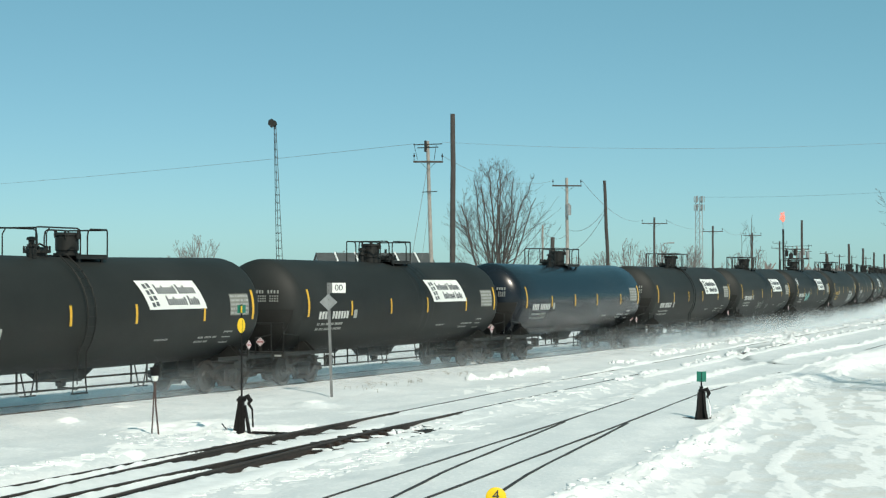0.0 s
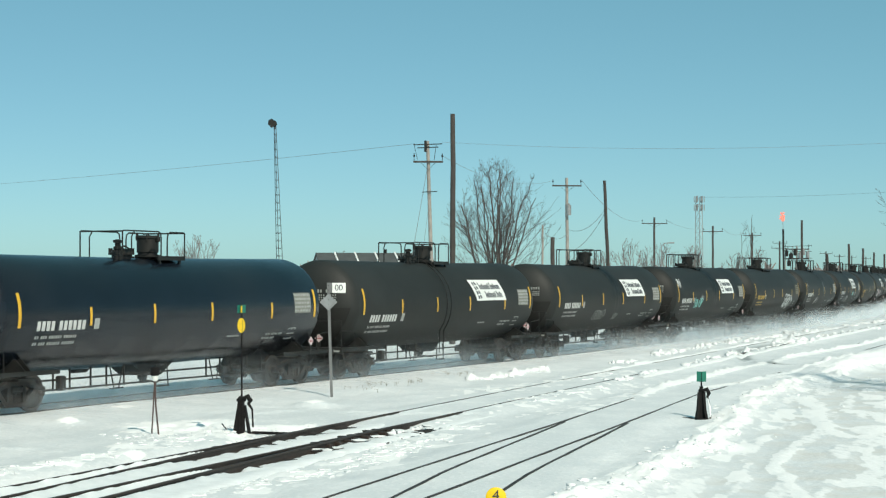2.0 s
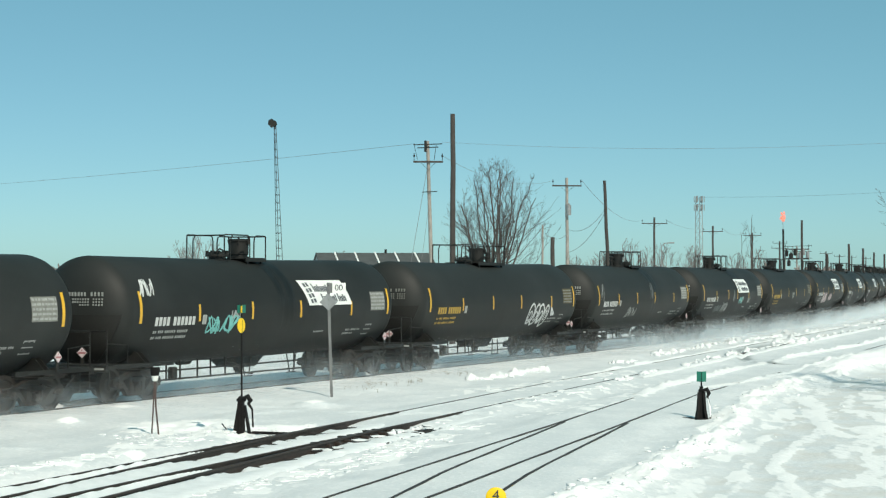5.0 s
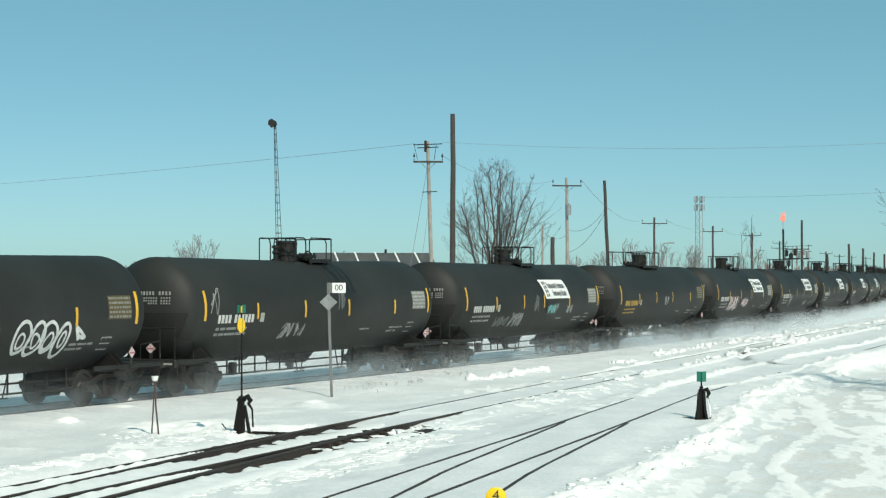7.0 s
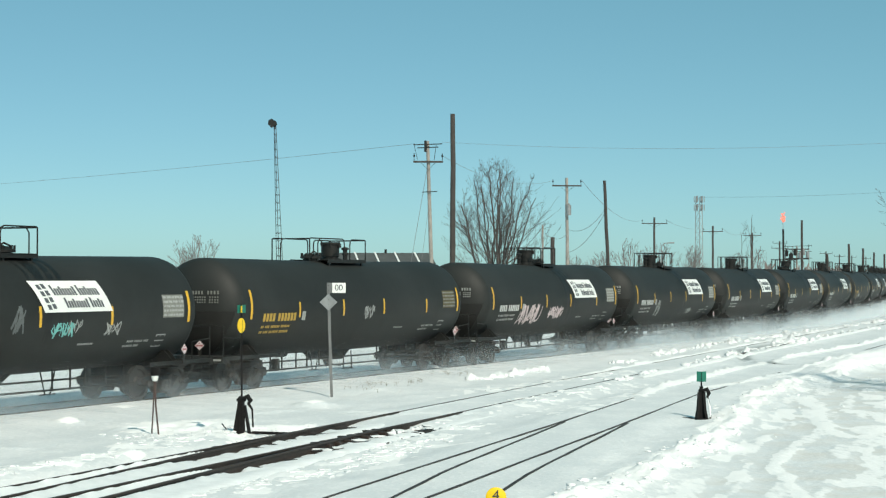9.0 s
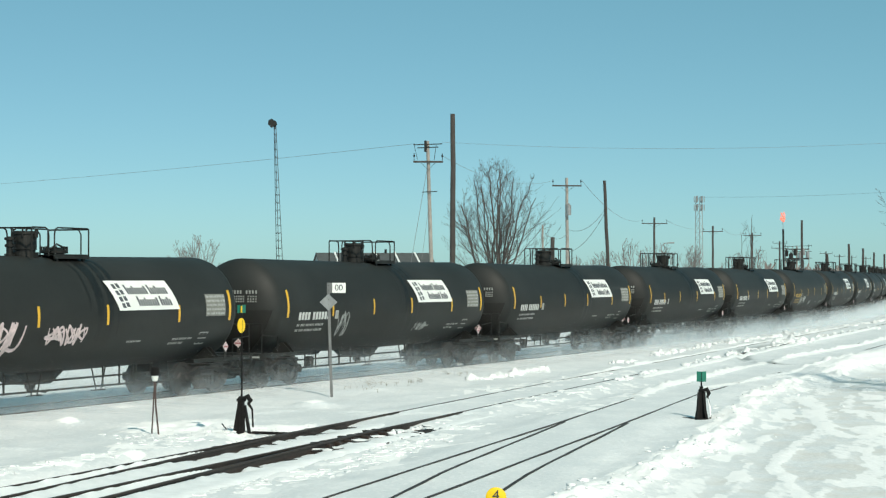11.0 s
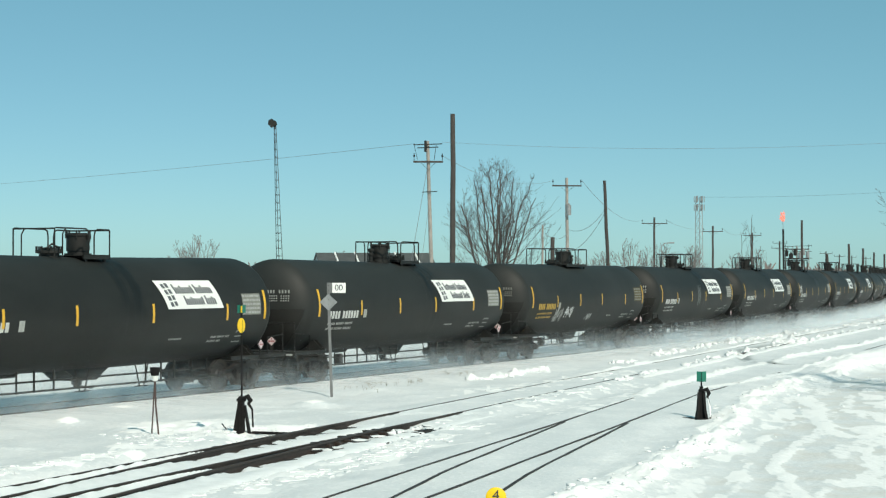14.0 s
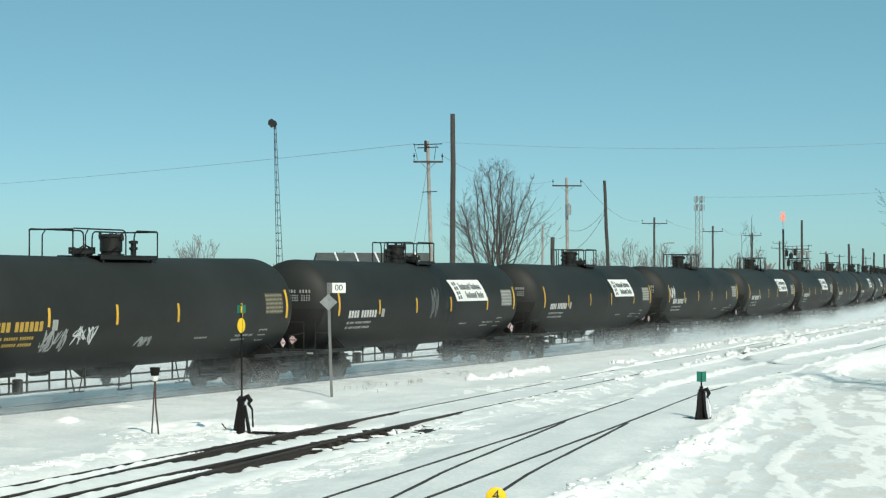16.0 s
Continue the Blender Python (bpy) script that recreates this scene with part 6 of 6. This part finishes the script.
utility_pole(-0.62, 120, 12.38, 0.13, [(11.0, 0.98)], POLE_GREY, "silvery utility pole with two crossarms and wire fittings", -0.4, None, False)
first = [o for o in bpy.data.objects if o.name.startswith("utility_pole") and abs(o.matrix_basis.translation.x + 0.62) < 0.01][0]
for z, half, dy in ((12.22, 0.95, 0.0), (12.02, 0.7, 0.1)):
    part("upper_arm", Shape().tube([(-0.38 - half, -0.2 + dy, z), (-0.38 + half, -0.2 + dy, z + 0.06)], 0.032, 6), IRON, first)
for dx in (-0.9, 0.55):
    part("strut", Shape().tube([(-0.38 + dx, -0.2, 12.2), (-0.38 + dx * 0.75, -0.2, 11.2)], 0.018, 5), IRON, first)
part("cutout", Shape().box(-0.62, -0.46, -0.3, -0.14, 11.75, 12.5, 0.03), IRON, first)
part("lower_fitting", Shape().tube([(-0.75, -0.2, 9.1), (0.25, -0.2, 9.15)], 0.03, 6), IRON, first)
utility_pole(10.98, 160, 12.16, 0.15, [(11.45, 1.3)], POLE_GREY, "grey utility pole with one crossarm and a transformer", -0.1, (0.05, 9.3))
utility_pole(30.2, 260, 12.02, 0.17, [(11.13, 1.85)], POLE_WOOD, "distant utility pole with one crossarm")
utility_pole(43.0, 290, 11.66, 0.17, [(10.76, 1.6)], POLE_WOOD, "distant utility pole with one crossarm")
utility_pole(56.06, 330, 11.58, 0.18, [(11.07, 1.65)], POLE_WOOD, "distant utility pole with one crossarm")
utility_pole(74.0, 400, 11.47, 0.2, [(11.0, 1.6), (9.9, 1.9)], POLE_WOOD, "far utility pole with two crossarms")
for k, (x, y, top) in enumerate(((101.0, 480, 10.4), (122.0, 560, 10.6), (137.0, 610, 10.9), (158.0, 680, 11.2))):
    utility_pole(x, y, top, 0.2, [(top - 0.6, 1.7)], POLE_WOOD, "far utility pole on the skyline")
# fittings low on the first pole
fit_pole = utility_pole(41.8, 215, 7.1, 0.11, [(6.75, 1.45), (5.6, 1.45)], POLE_GREY, "pole-mounted bank of small grey transformers", 0.0)
for dx, z, r in ((-1.25, 6.35, 0.19), (-0.75, 6.0, 0.24), (-0.25, 6.45, 0.2), (0.35, 6.1, 0.24), (0.75, 6.5, 0.17), (1.2, 6.2, 0.2), (-1.0, 5.2, 0.2), (0.6, 5.1, 0.2)):
    part("transformer", Shape().spin([(-0.36, 0.06), (-0.32, r), (0.28, r), (0.32, r * 0.7), (0.5, 0.04)], 12, "z", (dx, -0.3, z)), GALVANISED if dx > 0 else IRON, fit_pole)
for dx in (-1.4, -0.5, 0.55, 1.4):
    part("strut", Shape().tube([(dx, -0.15, 0.0 if abs(dx) > 1 else 5.6), (dx, -0.15, 7.3 - 0.3 * abs(dx))], 0.05, 5), POLE_GREY, fit_pole)
for z, tilt in ((7.15, 0.12), (6.65, -0.1), (5.75, 0.05)):
    part("bus_bar", Shape().tube([(-1.7, -0.35, z), (1.7, -0.35, z + tilt)], 0.03, 5), IRON, fit_pole)


def wire(a, b, sag, r=0.016):
    pts = [(a[0] + (b[0] - a[0]) * t, a[1] + (b[1] - a[1]) * t, a[2] + (b[2] - a[2]) * t - sag * 4 * t * (1 - t)) for t in [i / 16 for i in range(17)]]
    tagged(new("overhead_wire", Shape().tube(pts, r, 4).mesh("overhead_wire", WIRE)), "thin dark overhead wire strung between utility poles", "overhead wire", "overhead wires")


wire((-62, 182, 11.6), (-1.85, 119.9, 12.2), 0.35, 0.013)
wire((-0.05, 119.9, 12.3), (33, 112, 12.0), 0.55, 0.010)
wire((-0.05, 119.9, 11.4), (9.7, 159.8, 11.9), 0.9, 0.012)
wire((12.2, 159.8, 11.9), (28.5, 259.8, 11.6), 1.3, 0.018)
wire((49.3, 350, 18.9), (75.0, 300, 17.6), 0.3, 0.022)
wire((31.9, 259.8, 11.6), (41.5, 289.8, 11.2), 0.5, 0.02)
wire((44.5, 289.8, 11.2), (54.5, 329.8, 11.5), 0.6, 0.02)
wire((11.0, 159.8, 7.6), (13.5, 150, 9.2), 0.8, 0.02)
wire((11.0, 159.8, 5.6), (13.5, 150, 9.0), 0.7, 0.02)
wire((9.3, 170, 7.8), (10.9, 160.1, 7.2), 0.6, 0.016)
# stays of the first utility pole
wire((-0.98, 119.8, 10.9), (-2.9, 121, -0.1), 0.0, 0.022)
wire((-0.8, 119.8, 9.2), (-2.0, 121, -0.1), 0.0, 0.012)


MAST_STEEL = material("dull_mast_steel", (0.055, 0.055, 0.053), 0.7, metal=0.1, vary=0.2, grain=5)


def lamp_mast():
    x, y, top = -7.5, 85, 10.55
    mast = thing("lamp_mast", "slim galvanised lattice mast with one floodlight", "lamp mast", at=pose(x, y, -0.1))
    lean = -0.36
    def leg(k, t):
        w = 0.24 * (1 - t) + 0.05 * t
        a = 2 * math.pi * k / 3 + 0.5
        return (lean * t + w * math.cos(a), w * math.sin(a), (top + 0.1) * t)
    for k in range(3):
        part("leg", Shape().tube([leg(k, t / 8) for t in range(9)], 0.015, 5), MAST_STEEL, mast)
    for i in range(30):
        t = (i + 0.5) / 30
        for k in range(3):
            part("rung", Shape().tube([leg(k, t), leg((k + 1) % 3, t + 0.008)], 0.010, 4), MAST_STEEL, mast, smooth=None)
    head = Shape().slab([(-0.26, 0.0), (-0.12, -0.16), (0.14, -0.02), (0.12, 0.12), (-0.1, 0.26), (-0.24, 0.16)], -0.16, 0.16)
    part("floodlight", head, IRON, mast, "dark floodlight head", at=pose(lean - 0.05, 0, top + 0.08))
    part("neck", Shape().tube([(lean, 0, top - 0.15), (lean, 0, top + 0.1)], 0.03, 6), IRON, mast)


lamp_mast()


def cell_tower():
    x, y, top = 49.3, 350, 19.0
    tw = thing("lattice_tower", "distant grey lattice tower with antenna panels", "lattice tower", at=pose(x, y, -0.1))
    def leg(k, t):
        w = 0.85 - 0.25 * t
        return (w * (1, -1, 0)[k], w * (0.6, 0.6, -0.9)[k], top * t)
    for k in range(3):
        part("leg", Shape().tube([leg(k, 0), leg(k, 1)], 0.06, 5), GALVANISED, tw)
    for i in range(14):
        for k in range(3):
            part("brace", Shape().tube([leg(k, i / 14), leg((k + 1) % 3, (i + 1) / 14)], 0.035, 4), GALVANISED, tw, smooth=None)
            part("ring_bar", Shape().tube([leg(k, i / 14), leg((k + 1) % 3, i / 14)], 0.03, 4), GALVANISED, tw, smooth=None)
    for i in range(6):
        a = i * math.pi / 3
        for zz in (18.6, 17.0):
            part("antenna", Shape().box(-0.12, 0.12, -0.06, 0.06, -0.6, 0.6, 0.02), GALVANISED, tw, at=pose(0.95 * math.cos(a), 0.95 * math.sin(a), zz, 0, 0, math.degrees(a) + 90))


cell_tower()


def flare_stack():
    x, y = 43.1, 230
    fs = thing("flare_stack", "dark pipe stack with a small orange gas flame", "flare stack", at=pose(x, y, -0.1))
    part("stack", Shape().tube([(0, 0, 0), (-0.1, 0, 9.6)], 0.13, 10), IRON, fs)
    part("tip", Shape().tube([(-0.1, 0, 9.5), (-0.14, 0, 10.6)], 0.03, 6), GALVANISED, fs)
    rnd = random.Random(5)
    flame = Shape()
    for dx, z0, z1, r in ((-0.04, 10.62, 11.12, 0.15), (-0.26, 10.85, 11.35, 0.07), (0.16, 10.9, 11.45, 0.08), (-0.06, 11.2, 11.62, 0.07), (0.12, 11.5, 11.85, 0.05), (-0.2, 11.5, 11.75, 0.04)):
        n = 7
        pts = [(-0.14 + dx + 0.12 * math.sin(i * 1.3 + dx * 9), 0.1 * math.cos(i), z0 + (z1 - z0) * i / n) for i in range(n + 1)]
        flame.tube(pts, [r * (0.25 + 1.1 * math.sin(math.pi * min(i / n + 0.18, 1.0))) for i in range(n + 1)], 8)
    return part("flame", flame, FLAME, fs, "orange flame")


GAS_FLAME = flare_stack()


def yard_lamp(x, y, top, reach):
    lamp = thing("street_lamp", "distant grey street lamp with a cobra head", "street lamp", at=pose(x, y, -0.1))
    part("post", Shape().tube([(0, 0, 0), (0, 0, top - 0.4), (reach * 0.3, 0, top), (reach * 0.8, 0, top + 0.1)], 0.06, 6), GALVANISED, lamp)
    part("lamp_head", Shape().box(reach * 0.8, reach * 0.8 + 0.7, -0.15, 0.15, top + 0.02, top + 0.18, 0.05), GALVANISED, lamp)


yard_lamp(26.4, 220, 7.6, 1.1)


# ---- shed behind the train ----
def shed():
    sh = thing("shed", "long low grey shed with a ribbed metal roof", "shed", at=pose(-5.0, 130.5, -0.1, 0, 0, 11))
    half, ridge, eave, deep = 3.95, 5.15, 3.7, 4.0
    for y in (-deep, deep):
        part("wall", Shape().box(-half, half, y - 0.1, y + 0.1, 0, eave), WALL_GREY, sh)
    for x in (-half, half):
        part("gable", Shape().put([(x + o, y, z) for o in (-0.1, 0.1) for y, z in ((-deep, 0), (deep, 0), (deep, eave), (0, ridge - 0.05), (-deep, eave))],
                                  [(0, 1, 2, 3, 4), (9, 8, 7, 6, 5), (0, 5, 6, 1), (1, 6, 7, 2), (2, 7, 8, 3), (3, 8, 9, 4), (4, 9, 5, 0)]), WALL_GREY, sh)
    for sgn in (-1, 1):
        part("roof_slope", Shape().put([(x, sgn * y, z) for x in (-half - 0.2, half + 0.2) for y, z in ((0, ridge), (deep + 0.3, eave - 0.1), (deep + 0.3, eave), (0, ridge + 0.1))],
                                       [(0, 1, 2, 3), (7, 6, 5, 4), (0, 4, 5, 1), (1, 5, 6, 2), (2, 6, 7, 3), (3, 7, 4, 0)]), ROOF_GREY, sh)
    for k in range(1, 6):
        x = -4.25 + 1.45 * k
        part("roof_rib", Shape().put([(x + o, -y, z) for o in (-0.06, 0.06) for y, z in ((0, ridge + 0.1), (deep + 0.3, eave), (deep + 0.3, eave + 0.07), (0, ridge + 0.17))],
                                     [(0, 1, 2, 3), (7, 6, 5, 4), (0, 4, 5, 1), (1, 5, 6, 2), (2, 6, 7, 3), (3, 7, 4, 0)]), WHITE_PAINT, sh, "white roof rib")
    part("vent_pipe", Shape().tube([(0.9, 0, ridge), (0.9, 0, ridge + 0.35)], 0.09, 8), IRON, sh)
    door = part("shed_door", Shape().box(-1.2, 1.2, -deep - 0.14, -deep - 0.1, 0.05, 2.8), ROOF_GREY, sh)


shed()


# ---- bare trees ----
def vase_tree(x, y, stems, reach, height, r, seed, label, levels=3, tip=0.008, forks=(4, 4, 3, 3), lean=(0.0, 0.0), group="bare trees", mat=None, low=0.62, squat=1.0):
    """Heavy limbs that part near the ground, rise in a fan and fork again and again into fine twigs."""
    rnd = random.Random(seed)
    tree = thing("bare_tree", label, "bare tree", group, at=pose(x, y, -0.15))
    part("trunk", Shape().tube([(0, 0, -0.3), (0, 0, 0.3), (0, 0, 0.75)], [r * 2.7, r * 2.3, r * 1.9], 9), mat or BARK, tree)
    mid = height * low

    def over(p):
        v = (p.z - mid) / (height - mid) if p.z > mid else (mid - p.z) / (mid * 1.15)
        return ((p.x - lean[0]) ** 2 + (p.y - lean[1]) ** 2) / reach ** 2 + v * v

    def shoot(s, pts, rad, level, length):
        """Lays one branch and lets its forks grow."""
        m = len(pts)
        rads = [max(rad * (1 - 0.72 * i / (m - 1)), tip * 0.6) for i in range(m)]
        s.tube(pts, rads, 7 if level == levels else 4 if level > 1 else 3, cap=False)
        if level == 0:
            return
        count = forks[levels - level] + rnd.randrange(2)
        first = 0.30 if level == levels else 0.15
        for k in range(count):
            t = first + (0.97 - first) * (k + rnd.random() * 0.9) / count
            i = min(max(int(t * m), 1), m - 1)
            head = (pts[i] - pts[i - 1]).normalized()
            side = Vector((rnd.gauss(0, 1), rnd.gauss(0, 1), rnd.gauss(0.1, 0.45)))
            side = (side - head * side.dot(head)).normalized()
            d = (head + side * rnd.uniform(0.35, 0.8)).normalized()
            size = length * (1 - 0.6 * t) * rnd.uniform(0.42, 0.75)
            while size > 0.12 and over(pts[i] + d * size) > rnd.uniform(0.9, 1.15):
                size *= 0.84
            n = 5 if level > 1 else 3
            curl = Vector((rnd.gauss(0, 0.12), rnd.gauss(0, 0.12), rnd.gauss(0.10, 0.08))) * size
            child = [pts[i] + d * (size * q / n) + curl * (q / n) ** 2 + Vector((rnd.gauss(0, 1), rnd.gauss(0, 1), rnd.gauss(0, 1))) * (0.018 * size if 0 < q < n else 0.0) for q in range(n + 1)]
            shoot(s, child, max(rads[i] * rnd.uniform(0.45, 0.68), tip), level - 1, size)

    for k in range(stems):
        a = 2 * math.pi * (k * 0.382 + rnd.uniform(-0.06, 0.06))
        f = ((k + 0.3) / stems) ** 0.7
        v = Vector((math.cos(a), math.sin(a), 0))
        out = reach * f * 0.97
        top = mid + (height - mid) * math.sqrt(max(1 - f * f * 0.94, 0)) * rnd.uniform(0.88, 0.99) - mid * 0.12 * f
        foot = v * r * (1.0 + 1.2 * f) + Vector((0, 0, 0.35))
        bend = v * out * rnd.uniform(0.36, 0.56) * squat + Vector((0, 0, top * rnd.uniform(0.50, 0.66)))
        end = v * out + Vector((lean[0], lean[1], top))
        n = 14
        pts = [foot * (1 - q) ** 2 + bend * 2 * q * (1 - q) + end * q * q for q in (i / n for i in range(n + 1))]
        wob, drift = 0.012 * height, Vector()
        for i in range(1, n + 1):
            drift = drift * 0.7 + Vector((rnd.gauss(0, 1), rnd.gauss(0, 1), 0)) * wob * 0.5
            pts[i] = pts[i] + drift
        wood = Shape()
        shoot(wood, pts, r * rnd.uniform(0.7, 1.15), levels, height * 0.62)
        part("limb", wood, mat or BARK, tree)
    return tree


vase_tree(3.1, 106, 13, 3.45, 10.45, 0.09, 29, "large bare tree with many arching limbs behind the train", 4, 0.0048, (6, 5, 4, 3), (0.2, 0), low=0.52)
vase_tree(-23.3, 172, 8, 2.9, 7.5, 0.08, 14, "small bare tree beyond the train", 3, 0.014, (5, 5, 4), mat=HAZED_TWIGS)
vase_tree(17.4, 54.5, 9, 4.6, 9.6, 0.11, 13, "bare tree beside the scraped road", 4, 0.005, (6, 4, 3, 3), low=0.5)
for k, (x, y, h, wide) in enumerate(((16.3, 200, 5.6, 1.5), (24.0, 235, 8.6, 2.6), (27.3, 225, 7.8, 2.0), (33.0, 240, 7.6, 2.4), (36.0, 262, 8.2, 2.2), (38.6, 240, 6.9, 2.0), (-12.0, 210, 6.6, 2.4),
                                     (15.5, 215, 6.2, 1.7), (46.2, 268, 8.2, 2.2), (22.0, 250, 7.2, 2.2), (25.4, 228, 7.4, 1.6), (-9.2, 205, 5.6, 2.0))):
    vase_tree(x, y, 5, wide, h, 0.075, 30 + k, "small distant bare tree on the skyline", 3, 0.017, (5, 4, 4), group="distant bare trees", mat=HAZED_TWIGS)
vase_tree(43.9, 262, 2, 2.6, 12.6, 0.12, 53, "thin leafless tree with two crooked limbs", 2, 0.022, (4, 3), group="distant bare trees", squat=1.6)
for x, y, seed in ((18.6, 72.5, 60), (19.3, 70.0, 61)):
    vase_tree(x, y, 6, 0.9, 1.7, 0.018, seed, "bare roadside shrub in the snow", 2, 0.005, (4, 3), group="roadside shrubs", squat=1.8)


# horizon woods, their haze painted in by the pale twig colour
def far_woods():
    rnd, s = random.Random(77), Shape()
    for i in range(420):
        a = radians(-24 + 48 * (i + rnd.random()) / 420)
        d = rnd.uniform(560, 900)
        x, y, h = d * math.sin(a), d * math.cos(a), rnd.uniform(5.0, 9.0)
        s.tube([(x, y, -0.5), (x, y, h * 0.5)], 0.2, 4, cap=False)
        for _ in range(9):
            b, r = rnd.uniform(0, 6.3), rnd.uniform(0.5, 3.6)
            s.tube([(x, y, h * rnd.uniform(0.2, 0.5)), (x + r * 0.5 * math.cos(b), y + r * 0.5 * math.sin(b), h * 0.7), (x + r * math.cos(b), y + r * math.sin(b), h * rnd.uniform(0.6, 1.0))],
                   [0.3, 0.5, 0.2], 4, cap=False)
    tagged(new("far_woods", s.mesh("far_woods", HAZED_TWIGS)), "far leafless woods along the horizon", "woods", kind="stuff")


far_woods()


def motions():
    for n, car in enumerate(CARS):
        rows = [(t, car_pose(n, p)) for t, p in PASSED]
        walk(car, rows)
        walk(PLUMES[n], rows)
    for k, (drift, (x, y, turn)) in enumerate(DRIFTS):
        rows = []
        for i in range(33):
            sway = 1.1 * math.sin(i * 0.9 + k * 1.7) + 0.6 * math.sin(i * 2.1 + k)
            c, sn = math.cos(radians(turn)), math.sin(radians(turn))
            rows.append((i * 0.5, pose(x + sway * c, y + sway * sn, 0.06 * math.sin(i * 1.3 + k), 0, 0, turn)))
        walk(drift, rows)
    walk(GAS_FLAME, [(i * 0.25, pose(0.05 * math.sin(i * 2.3), 0, 0.05 * math.sin(i * 1.7), 0, 0, 24 * math.sin(i * 1.1))) for i in range(65)])
    # wheels roll on the rail: radius 0.462 m
    times, dist = [t for t, _ in PASSED], [p for _, p in PASSED]
    rows = {}
    for dx in (-0.89, 0.89):
        rows[dx] = []
        for k in range(481):
            a = float(np.interp(k / 30, times, dist)) / 0.462
            rows[dx].append((k / 30, pose(dx, 0, 0.462, 0, -math.degrees(a) % 360, 0)))
    keyed = {}
    for car in CARS:
        for w in car.children_recursive:
            if w.name.startswith("wheelset"):
                dx = -0.89 if w.matrix_basis.translation.x < 0 else 0.89
                if dx not in keyed:
                    walk(w, rows[dx])
                    keyed[dx] = w.animation_data
                else:
                    w.rotation_mode = "QUATERNION"
                    w.animation_data_create()
                    w.animation_data.action = keyed[dx].action
                    w.animation_data.action_slot = keyed[dx].action_slot


motions()
